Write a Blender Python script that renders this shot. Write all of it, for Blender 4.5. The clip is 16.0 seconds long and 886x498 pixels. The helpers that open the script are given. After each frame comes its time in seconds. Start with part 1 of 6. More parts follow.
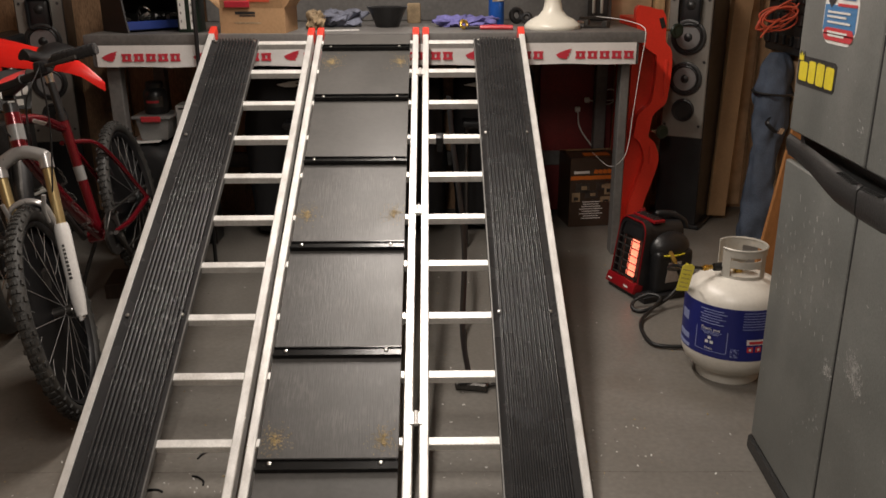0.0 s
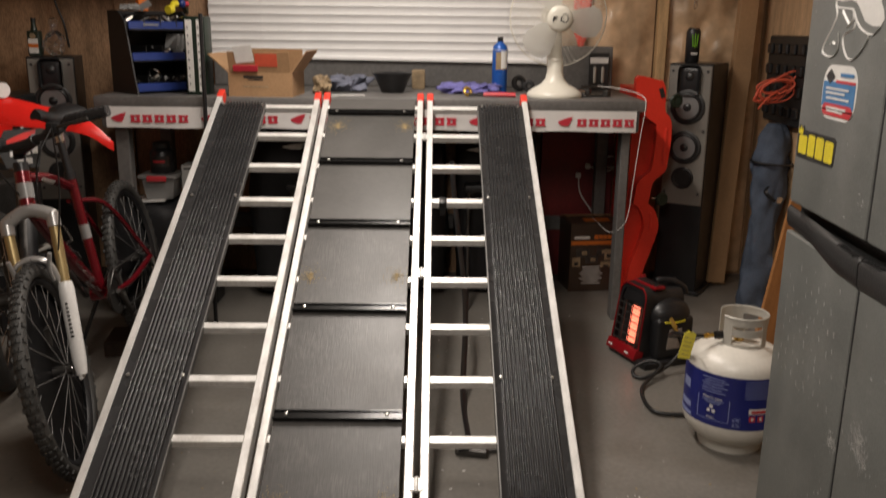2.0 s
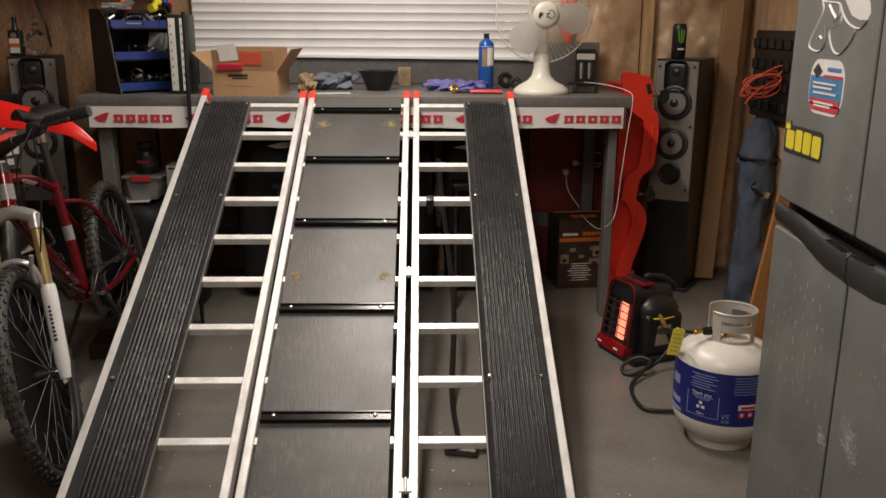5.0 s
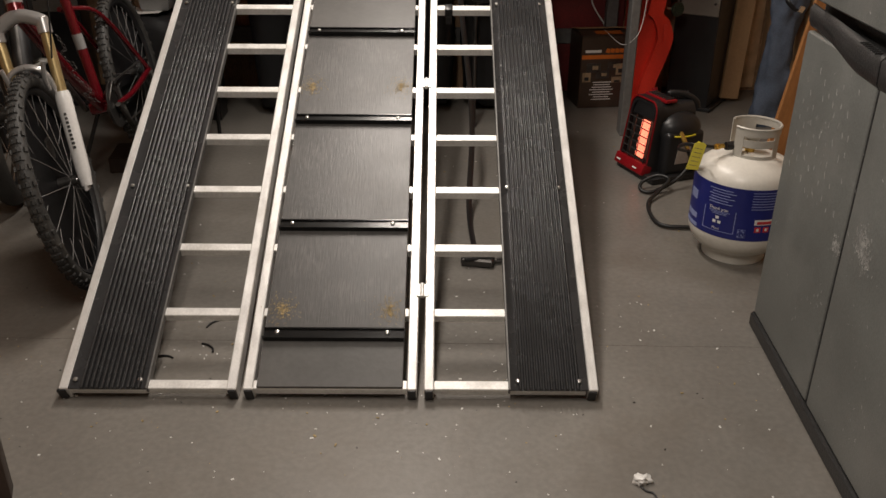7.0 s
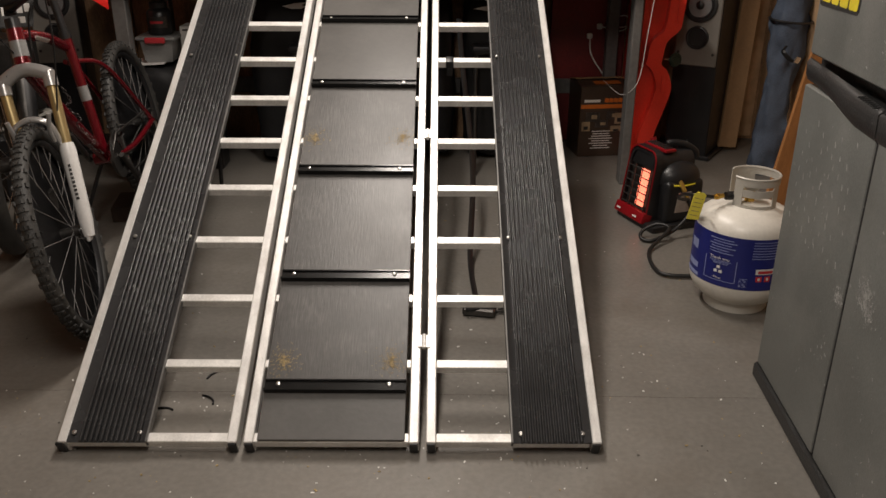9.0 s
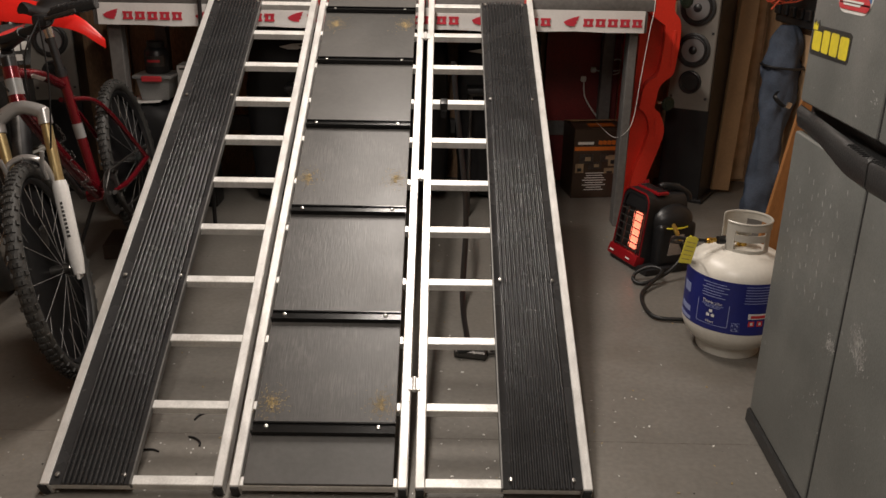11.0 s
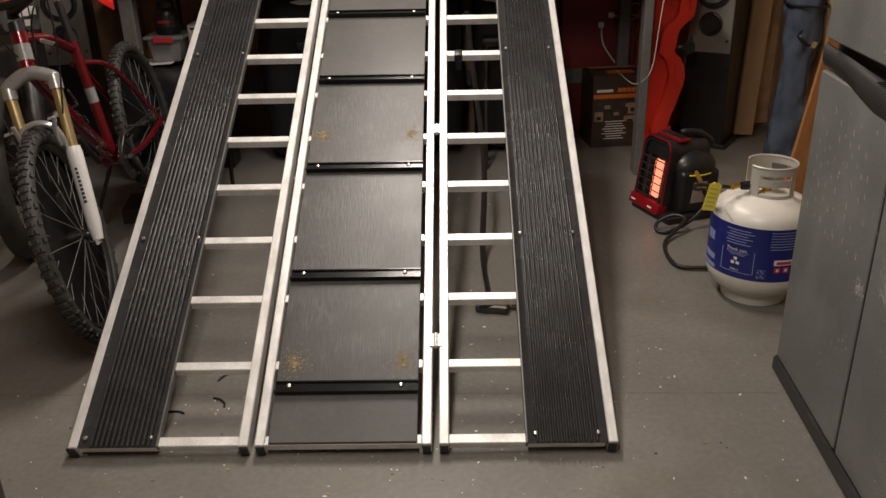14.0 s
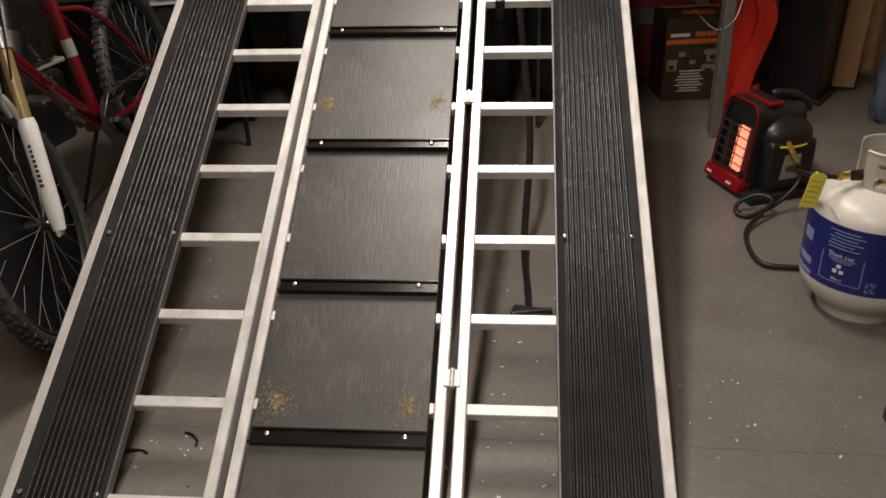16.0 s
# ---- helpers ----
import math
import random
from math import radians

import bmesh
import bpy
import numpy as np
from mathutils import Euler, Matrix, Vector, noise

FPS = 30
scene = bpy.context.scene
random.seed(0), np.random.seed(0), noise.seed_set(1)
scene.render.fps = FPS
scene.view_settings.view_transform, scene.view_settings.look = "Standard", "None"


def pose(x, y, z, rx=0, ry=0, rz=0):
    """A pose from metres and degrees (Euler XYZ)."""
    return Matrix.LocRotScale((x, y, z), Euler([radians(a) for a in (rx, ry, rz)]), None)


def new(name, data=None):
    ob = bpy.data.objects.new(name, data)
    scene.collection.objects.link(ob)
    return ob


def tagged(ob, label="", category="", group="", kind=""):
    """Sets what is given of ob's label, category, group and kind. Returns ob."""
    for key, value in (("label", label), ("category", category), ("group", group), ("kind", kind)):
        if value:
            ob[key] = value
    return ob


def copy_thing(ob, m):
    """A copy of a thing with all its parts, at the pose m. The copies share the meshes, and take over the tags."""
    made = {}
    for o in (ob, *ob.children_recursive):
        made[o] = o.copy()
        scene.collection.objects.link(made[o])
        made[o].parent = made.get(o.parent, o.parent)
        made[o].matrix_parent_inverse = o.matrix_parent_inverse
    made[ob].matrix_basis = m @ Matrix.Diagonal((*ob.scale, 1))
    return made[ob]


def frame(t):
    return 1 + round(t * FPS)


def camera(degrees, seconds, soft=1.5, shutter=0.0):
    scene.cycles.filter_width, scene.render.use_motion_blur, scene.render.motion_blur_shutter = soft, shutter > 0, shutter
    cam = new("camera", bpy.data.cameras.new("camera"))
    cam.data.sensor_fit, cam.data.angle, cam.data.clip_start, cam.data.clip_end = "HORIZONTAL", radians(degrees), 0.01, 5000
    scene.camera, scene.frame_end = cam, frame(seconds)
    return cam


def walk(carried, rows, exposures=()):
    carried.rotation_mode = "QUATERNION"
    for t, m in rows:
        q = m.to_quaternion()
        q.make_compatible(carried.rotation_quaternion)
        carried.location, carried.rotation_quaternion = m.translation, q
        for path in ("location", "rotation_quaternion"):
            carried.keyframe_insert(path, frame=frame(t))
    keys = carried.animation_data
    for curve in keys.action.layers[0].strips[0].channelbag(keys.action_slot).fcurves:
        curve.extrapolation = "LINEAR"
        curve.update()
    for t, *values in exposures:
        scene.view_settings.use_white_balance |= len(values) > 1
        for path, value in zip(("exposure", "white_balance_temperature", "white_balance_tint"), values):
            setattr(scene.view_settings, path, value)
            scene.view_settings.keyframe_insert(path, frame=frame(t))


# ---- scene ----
cam = camera(54.86, 16.0, soft=1.5, shutter=0.5)
PATH = [
    (0, pose(0.287, -1.798, 1.369, 71.281, 0.296, -0.606)),
    (0.5, pose(0.276, -1.798, 1.373, 72.188, 0.060, -0.503)),
    (1, pose(0.271, -1.799, 1.365, 71.658, -0.889, -1.528)),
    (1.5, pose(0.263, -1.798, 1.373, 71.914, -1.029, -1.563)),
    (2, pose(0.270, -1.808, 1.383, 75.353, -0.620, -0.506)),
    (2.5, pose(0.272, -1.804, 1.389, 78.076, -0.782, -1.903)),
    (3, pose(0.270, -1.802, 1.387, 77.737, -0.624, -1.163)),
    (3.5, pose(0.269, -1.796, 1.385, 76.904, -0.586, -0.933)),
    (6, pose(0.278, -1.788, 1.370, 70.652, -0.171, -1.609)),
    (6.5, pose(0.271, -1.806, 1.338, 65.777, -0.546, 0.188)),
    (7, pose(0.278, -1.795, 1.322, 63.819, -0.322, -0.043)),
    (7.5, pose(0.270, -1.790, 1.335, 66.525, -0.438, -0.476)),
    (8, pose(0.271, -1.795, 1.341, 67.494, 0.140, -0.547)),
    (8.5, pose(0.270, -1.793, 1.338, 66.520, -0.043, -0.299)),
    (11, pose(0.281, -1.779, 1.347, 69.336, -0.939, -0.192)),
    (11.5, pose(0.276, -1.779, 1.360, 69.257, -0.408, 0.026)),
    (12, pose(0.279, -1.779, 1.342, 66.902, 0.061, 0.688)),
    (12.5, pose(0.275, -1.773, 1.345, 66.649, 0.424, -0.134)),
    (13, pose(0.278, -1.776, 1.339, 67.279, 0.441, -0.085)),
    (13.5, pose(0.276, -1.770, 1.338, 67.149, 0.826, -0.409)),
    (14, pose(0.290, -1.750, 1.336, 66.298, 1.163, 0.521)),
    (14.5, pose(0.351, -1.640, 1.337, 65.714, -0.430, 2.243)),
    (15, pose(0.380, -1.533, 1.326, 62.648, 0.421, 5.188)),
    (15.5, pose(0.326, -1.374, 1.316, 62.928, 0.285, 4.096)),
    (16, pose(0.373, -1.209, 1.310, 61.318, 1.987, 4.828)),
]
walk(cam, PATH)

# ---- light ----
scene.view_settings.exposure = 0.0
world = bpy.data.worlds.new("night")
scene.world = world
world.use_nodes = True
world.node_tree.nodes["Background"].inputs[0].default_value = (0.02, 0.022, 0.03, 1)
world.node_tree.nodes["Background"].inputs[1].default_value = 0.3


def tube_lamp(x, y, z, sx, sy, watts, colour):
    lamp = bpy.data.lights.new("tube_light", "AREA")
    lamp.shape, lamp.size, lamp.size_y = "RECTANGLE", sx, sy
    lamp.energy, lamp.color = watts, colour
    ob = new("tube_light", lamp)
    ob.matrix_world = pose(x, y, z)
    return ob


WARM = (1.0, 0.90, 0.81)
tube_lamp(0.08, 1.28, 2.42, 0.10, 1.25, 45, WARM)
tube_lamp(0.10, -1.05, 2.42, 0.10, 1.25, 36, WARM)

# ---- materials ----


def mat(name, colour, rough=0.5, metal=0.0, vary=0.15, scale=8.0, bump=0.1, fine=120.0, coat=0.0, emit=None, stretch=(1, 1, 1), rand=0.0, dirt=None, dirt_amount=0.0):
    m = bpy.data.materials.new(name)
    m.use_nodes = True
    nt = m.node_tree
    n, l = nt.nodes, nt.links
    b = n["Principled BSDF"]
    b.inputs["Metallic"].default_value = metal
    if coat:
        b.inputs["Coat Weight"].default_value = coat
        b.inputs["Coat Roughness"].default_value = 0.12
    tc = n.new("ShaderNodeTexCoord")
    mp = n.new("ShaderNodeMapping")
    mp.inputs["Scale"].default_value = stretch
    l.new(tc.outputs["Object"], mp.inputs["Vector"])
    if rand:
        own = n.new("ShaderNodeObjectInfo")
        away = n.new("ShaderNodeMath")
        away.operation = "MULTIPLY"
        away.inputs[1].default_value = 37.0
        l.new(own.outputs["Random"], away.inputs[0])
        l.new(away.outputs[0], mp.inputs["Location"])
    big = n.new("ShaderNodeTexNoise")
    big.inputs["Scale"].default_value, big.inputs["Detail"].default_value = scale, 6
    small = n.new("ShaderNodeTexNoise")
    small.inputs["Scale"].default_value, small.inputs["Detail"].default_value = fine, 3
    for t in (big, small):
        l.new(mp.outputs[0], t.inputs["Vector"])
    ramp = n.new("ShaderNodeValToRGB")
    c = Vector(colour)
    lo, hi = c * (1 - vary), c * (1 + vary)
    ramp.color_ramp.elements[0].position, ramp.color_ramp.elements[1].position = 0.3, 0.7
    ramp.color_ramp.elements[0].color, ramp.color_ramp.elements[1].color = (*lo, 1), (*[min(v, 1) for v in hi], 1)
    l.new(big.outputs["Fac"], ramp.inputs[0])
    mix = n.new("ShaderNodeMix")
    mix.data_type, mix.blend_type = "RGBA", "MULTIPLY"
    mix.inputs["Factor"].default_value = min(1, vary * 2.2)
    l.new(ramp.outputs[0], mix.inputs["A"])
    g = n.new("ShaderNodeMapRange")
    g.inputs["From Min"].default_value, g.inputs["From Max"].default_value = 0.35, 0.65
    g.inputs["To Min"].default_value, g.inputs["To Max"].default_value = 0.7, 1.2
    l.new(small.outputs["Fac"], g.inputs["Value"])
    l.new(g.outputs[0], mix.inputs["B"])
    col = mix.outputs["Result"]
    if dirt_amount:
        d = n.new("ShaderNodeTexNoise")
        d.inputs["Scale"].default_value, d.inputs["Detail"].default_value = scale * 0.45, 8
        d.inputs["Roughness"].default_value = 0.7
        l.new((mp if rand else tc).outputs[0 if rand else "Object"], d.inputs["Vector"])
        r = n.new("ShaderNodeMapRange")
        r.inputs["From Min"].default_value, r.inputs["From Max"].default_value = 0.5, 0.72
        r.inputs["To Max"].default_value = dirt_amount
        l.new(d.outputs["Fac"], r.inputs["Value"])
        k = n.new("ShaderNodeMix")
        k.data_type = "RGBA"
        l.new(r.outputs[0], k.inputs["Factor"])
        l.new(col, k.inputs["A"])
        k.inputs["B"].default_value = (*dirt, 1)
        col = k.outputs["Result"]
    if rand:
        oi = n.new("ShaderNodeObjectInfo")
        hs = n.new("ShaderNodeHueSaturation")
        rr = n.new("ShaderNodeMapRange")
        rr.inputs["To Min"].default_value, rr.inputs["To Max"].default_value = 1 - rand, 1 + rand
        l.new(oi.outputs["Random"], rr.inputs["Value"])
        l.new(rr.outputs[0], hs.inputs["Value"])
        l.new(col, hs.inputs["Color"])
        col = hs.outputs[0]
    l.new(col, b.inputs["Base Color"])
    rg = n.new("ShaderNodeMapRange")
    rg.inputs["To Min"].default_value, rg.inputs["To Max"].default_value = max(0.03, rough * 0.75), min(1, rough * 1.25)
    l.new(big.outputs["Fac"], rg.inputs["Value"])
    l.new(rg.outputs[0], b.inputs["Roughness"])
    if bump:
        bp = n.new("ShaderNodeBump")
        bp.inputs["Strength"].default_value, bp.inputs["Distance"].default_value = bump, 0.004
        l.new(small.outputs["Fac"], bp.inputs["Height"])
        l.new(bp.outputs[0], b.inputs["Normal"])
    if emit:
        b.inputs["Emission Color"].default_value = (*emit[:3], 1)
        b.inputs["Emission Strength"].default_value = emit[3]
    return m


def glass(name, colour, rough=0.05):
    m = bpy.data.materials.new(name)
    m.use_nodes = True
    b = m.node_tree.nodes["Principled BSDF"]
    b.inputs["Base Color"].default_value = (*colour, 1)
    b.inputs["Transmission Weight"].default_value = 1.0
    b.inputs["Roughness"].default_value = rough
    b.inputs["IOR"].default_value = 1.45
    return m


CONCRETE = mat("painted_concrete", (0.179, 0.167, 0.149), 0.40, 0, 0.14, 2.2, 0.12, 60, dirt=(0.105, 0.085, 0.063), dirt_amount=0.62)
JOINT = mat("joint_dirt", (0.145, 0.130, 0.112), 0.8, 0, 0.3, 30, 0)
PLY_WALL = mat("brown_plywood", (0.33, 0.20, 0.114), 0.55, 0, 0.40, 3, 0.2, 40, stretch=(4, 4, 1), dirt=(0.12, 0.072, 0.042), dirt_amount=0.55)
OSB = mat("pale_plywood", (0.54, 0.35, 0.20), 0.7, 0, 0.22, 3, 0.2, 30, stretch=(5, 5, 0.7))
FOIL = mat("insulation_batt", (0.56, 0.385, 0.235), 0.36, 0, 0.22, 6, 0.8, 16, coat=0.2)
STUD = mat("pine_stud", (0.52, 0.34, 0.17), 0.6, 0, 0.2, 4, 0.1, 60, stretch=(8, 8, 1))
DARKWALL = mat("dull_wallboard", (0.28, 0.25, 0.22), 0.8, 0, 0.15, 3)
CEIL = mat("white_ceiling", (0.7, 0.68, 0.63), 0.8, 0, 0.06, 4)
ALU = mat("mill_aluminium", (0.90, 0.89, 0.865), 0.36, 0.50, 0.10, 14, 0.10, 160, stretch=(3, 0.8, 3), dirt=(0.36, 0.32, 0.26), dirt_amount=0.32)
SPOKE = mat("bright_spoke_steel", (0.46, 0.45, 0.44), 0.3, 0.6, 0.03, 20, 0)
RUNG = mat("rung_aluminium", (0.89, 0.88, 0.85), 0.38, 0.42, 0.10, 20, 0.10, 160, rand=0.07, dirt=(0.45, 0.41, 0.35), dirt_amount=0.30)
RUBBER = mat("ribbed_black_rubber", (0.027, 0.027, 0.028), 0.27, 0, 0.15, 9, 0.1, 150)
SMOOTHBOARD = mat("grey_board_paint", (0.070, 0.067, 0.063), 0.40, 0, 0.10, 5, 0.10, 60, rand=0.10, dirt=(0.16, 0.15, 0.14), dirt_amount=0.25)
EDGING = mat("dull_edging", (0.17, 0.168, 0.162), 0.45, 0.5, 0.15, 14, 0.1, 120)


def worn_board(name):
    """Grey paint over plywood whose grain stands through: cathedral loops and fine pores."""
    m = mat(name, (0.060, 0.057, 0.054), 0.42, 0, 0.16, 5, 0.0, 60, rand=0.08)
    n, l = m.node_tree.nodes, m.node_tree.links
    b = n["Principled BSDF"]
    tc, oi = n.new("ShaderNodeTexCoord"), n.new("ShaderNodeObjectInfo")
    far = n.new("ShaderNodeMath")
    far.operation = "MULTIPLY"
    far.inputs[1].default_value = 23.0
    l.new(oi.outputs["Random"], far.inputs[0])
    mp = n.new("ShaderNodeMapping")
    mp.inputs["Scale"].default_value = (7.0, 1.5, 1.0)
    l.new(tc.outputs["Object"], mp.inputs["Vector"])
    l.new(far.outputs[0], mp.inputs["Location"])
    field = n.new("ShaderNodeTexNoise")
    field.inputs["Scale"].default_value, field.inputs["Detail"].default_value = 1.5, 3.0
    l.new(mp.outputs[0], field.inputs["Vector"])
    k = n.new("ShaderNodeMath")
    k.operation = "MULTIPLY"
    k.inputs[1].default_value = 95.0
    l.new(field.outputs["Fac"], k.inputs[0])
    sn = n.new("ShaderNodeMath")
    sn.operation = "SINE"
    l.new(k.outputs[0], sn.inputs[0])
    pore_map = n.new("ShaderNodeMapping")
    pore_map.inputs["Scale"].default_value = (60.0, 5.0, 1.0)
    l.new(tc.outputs["Object"], pore_map.inputs["Vector"])
    pore = n.new("ShaderNodeTexNoise")
    pore.inputs["Scale"].default_value, pore.inputs["Detail"].default_value = 4.0, 4
    l.new(pore_map.outputs[0], pore.inputs["Vector"])
    # patches where the paint is thin
    thin = n.new("ShaderNodeTexNoise")
    thin.inputs["Scale"].default_value, thin.inputs["Detail"].default_value = 9.0, 6
    l.new(tc.outputs["Object"], thin.inputs["Vector"])
    tr = n.new("ShaderNodeMapRange")
    tr.inputs["From Min"].default_value, tr.inputs["From Max"].default_value = 0.42, 0.66
    l.new(thin.outputs["Fac"], tr.inputs["Value"])
    mixed = n.new("ShaderNodeMath")
    mixed.operation = "MULTIPLY_ADD"
    mixed.inputs[1].default_value = 0.07
    l.new(sn.outputs[0], mixed.inputs[0])
    l.new(pore.outputs["Fac"], mixed.inputs[2])
    gr = n.new("ShaderNodeMapRange")
    gr.inputs["From Min"].default_value, gr.inputs["From Max"].default_value = 0.42, 0.70
    l.new(mixed.outputs[0], gr.inputs["Value"])
    amount = n.new("ShaderNodeMath")
    amount.operation = "MULTIPLY"
    l.new(gr.outputs[0], amount.inputs[0])
    l.new(tr.outputs[0], amount.inputs[1])
    fac = n.new("ShaderNodeMath")
    fac.operation = "MULTIPLY"
    fac.inputs[1].default_value = 0.40
    l.new(amount.outputs[0], fac.inputs[0])
    mix = n.new("ShaderNodeMix")
    mix.data_type = "RGBA"
    l.new(fac.outputs[0], mix.inputs["Factor"])
    l.new(b.inputs["Base Color"].links[0].from_socket, mix.inputs["A"])
    mix.inputs["B"].default_value = (0.20, 0.19, 0.18, 1)
    l.new(mix.outputs["Result"], b.inputs["Base Color"])
    bp = n.new("ShaderNodeBump")
    bp.inputs["Strength"].default_value, bp.inputs["Distance"].default_value = 0.30, 0.0012
    l.new(mixed.outputs[0], bp.inputs["Height"])
    l.new(bp.outputs[0], b.inputs["Normal"])
    return m


BOARD = worn_board("worn_grey_plywood")
BLACKALU = mat("black_anodised", (0.012, 0.012, 0.012), 0.22, 0.3, 0.1, 12, 0.03)
BOLT = mat("zinc_bolt", (0.65, 0.63, 0.60), 0.3, 0.9, 0.1, 30)
SAWDUST = mat("ochre_sawdust", (0.36, 0.27, 0.13), 0.9, 0, 0.4, 60, 0.4, 400)
OCHRE = mat("ochre_screw_head", (0.34, 0.25, 0.12), 0.6, 0.2, 0.3, 60, 0.2)
REDCAP = mat("red_plastic_cap", (0.75, 0.05, 0.03), 0.4, 0, 0.08, 20)
BENCH = mat("grey_bench_paint", (0.125, 0.12, 0.115), 0.5, 0, 0.2, 5, 0.15, 60, dirt=(0.22, 0.2, 0.18), dirt_amount=0.3)
BANNER = mat("white_vinyl", (0.68, 0.66, 0.64), 0.4, 0, 0.06, 9, 0.05)
BANNERRED = mat("red_print", (0.50, 0.03, 0.05), 0.45, 0, 0.06, 20, 0)
CABGREY = mat("grey_moulded_plastic", (0.152, 0.159, 0.151), 0.40, 0, 0.14, 4.5, 0.12, 220, dirt=(0.34, 0.33, 0.31), dirt_amount=0.30)
CABDARK = mat("black_moulded_plastic", (0.022, 0.022, 0.022), 0.4, 0, 0.2, 10, 0.25, 160)
SCUFF_GLINT = mat("pale_scuff_glint", (0.33, 0.328, 0.315), 0.6, 0, 0.3, 40, 0)
WHITE = mat("white_enamel", (0.74, 0.71, 0.64), 0.34, 0, 0.05, 6, 0.05, 90, dirt=(0.45, 0.4, 0.32), dirt_amount=0.2)
STEELGREY = mat("grey_collar_paint", (0.50, 0.48, 0.43), 0.4, 0.1, 0.06, 10)
LABELBLUE = mat("navy_label", (0.016, 0.022, 0.17), 0.35, 0, 0.08, 10, 0)
LABELTEXT = mat("pale_blue_print", (0.26, 0.30, 0.52), 0.4, 0, 0.05, 20, 0)
PRINTWHITE = mat("white_print", (0.74, 0.73, 0.70), 0.4, 0, 0.05, 20, 0)
PRINTRED = mat("red_label_print", (0.55, 0.04, 0.05), 0.4, 0, 0.05, 20, 0)
YELLOW = mat("yellow_plastic", (0.72, 0.60, 0.03), 0.45, 0, 0.08, 15, 0.05)
TAGYELLOW = mat("pale_yellow_tag", (0.80, 0.70, 0.09), 0.5, 0, 0.06, 20, 0)
BRASS = mat("brass", (0.65, 0.42, 0.10), 0.28, 0.9, 0.1, 20)
BLACK = mat("black_plastic", (0.014, 0.014, 0.015), 0.38, 0, 0.2, 12, 0.08)
SOFTBLACK = mat("black_nylon", (0.007, 0.007, 0.008), 0.7, 0, 0.3, 10, 0.2, 150)
HOSE = mat("black_hose", (0.012, 0.012, 0.012), 0.45, 0, 0.1, 12, 0.05)
HEATRED = mat("red_heater_enamel", (0.24, 0.007, 0.011), 0.3, 0, 0.08, 10, 0.03)
GLOW = mat("glowing_ceramic", (0.6, 0.25, 0.18), 0.8, 0, 0.15, 40, 0, emit=(1.0, 0.20, 0.11, 2.0))
PLATE = mat("beige_rating_plate", (0.36, 0.31, 0.27), 0.5, 0, 0.12, 30, 0)
STEELDARK = mat("dark_steel", (0.10, 0.095, 0.09), 0.35, 0.8, 0.2, 15)
CHROME = mat("chrome", (0.72, 0.72, 0.72), 0.14, 1.0, 0.05, 10, 0)
BLIND = mat("white_vinyl_slat", (0.93, 0.925, 0.915), 0.45, 0, 0.03, 6, 0)
CARD = mat("brown_cardboard", (0.36, 0.215, 0.108), 0.75, 0, 0.10, 7, 0.08, 80)
CARDDARK = mat("dark_printed_card", (0.052, 0.034, 0.024), 0.32, 0, 0.18, 8, 0)
ORANGE = mat("orange_print", (0.62, 0.16, 0.02), 0.45, 0, 0.06, 20, 0)
REDPLASTIC = mat("red_moulded_plastic", (0.74, 0.040, 0.022), 0.32, 0, 0.08, 5, 0.06, 100)
TYRE = mat("knobby_rubber", (0.030, 0.029, 0.027), 0.6, 0, 0.3, 30, 0.3, 150, dirt=(0.07, 0.06, 0.045), dirt_amount=0.35)
BIKERED = mat("metallic_red_paint", (0.15, 0.005, 0.011), 0.25, 0.35, 0.08, 12, 0, coat=0.6)
GOLD = mat("gold_stanchion", (0.46, 0.35, 0.17), 0.36, 0.7, 0.06, 12, 0)
FORKWHITE = mat("white_fork_paint", (0.72, 0.71, 0.69), 0.3, 0, 0.06, 14, 0.03)
MOTORED = mat("red_fender_plastic", (0.78, 0.02, 0.014), 0.3, 0, 0.05, 8, 0.02)
GREYBAFFLE = mat("grey_baffle", (0.19, 0.178, 0.158), 0.5, 0, 0.06, 10)
CONE = mat("speaker_cone", (0.24, 0.24, 0.24), 0.35, 0.3, 0.08, 12)
DENIM = mat("blue_grey_canvas", (0.066, 0.086, 0.125), 0.8, 0, 0.30, 12, 0.35, 240)
WOODORANGE = mat("varnished_board", (0.36, 0.16, 0.055), 0.45, 0, 0.2, 4, 0.1, 50, stretch=(8, 8, 1))
DARKRED = mat("dull_red_board", (0.16, 0.012, 0.012), 0.6, 0, 0.25, 6)
DARKWOOD = mat("dark_stained_wood", (0.035, 0.020, 0.013), 0.5, 0, 0.3, 6, 0.1, 60, stretch=(6, 6, 1))
CORDRED = mat("red_orange_cord", (0.62, 0.10, 0.05), 0.5, 0, 0.08, 12)
BINBLUE = mat("blue_bin_plastic", (0.012, 0.032, 0.17), 0.4, 0, 0.08, 12)
TORCHBLUE = mat("blue_cylinder_paint", (0.015, 0.10, 0.42), 0.3, 0.1, 0.06, 12)
FANWHITE = mat("cream_plastic", (0.72, 0.69, 0.60), 0.35, 0, 0.04, 8, 0.03)
RAG = mat("grey_blue_rag", (0.15, 0.16, 0.21), 0.9, 0, 0.3, 20, 0.4, 200)
GLOVE = mat("violet_glove", (0.16, 0.15, 0.40), 0.8, 0, 0.3, 25, 0.3, 200)
TAN = mat("tan_cloth", (0.30, 0.22, 0.13), 0.9, 0, 0.3, 20, 0.3, 200)
CLEAR = glass("clear_plastic", (0.92, 0.93, 0.93), 0.08)
DARKGLASS = glass("dark_green_glass", (0.02, 0.05, 0.02), 0.05)
TOTE = mat("cloudy_tote", (0.25, 0.25, 0.245), 0.3, 0, 0.1, 8)
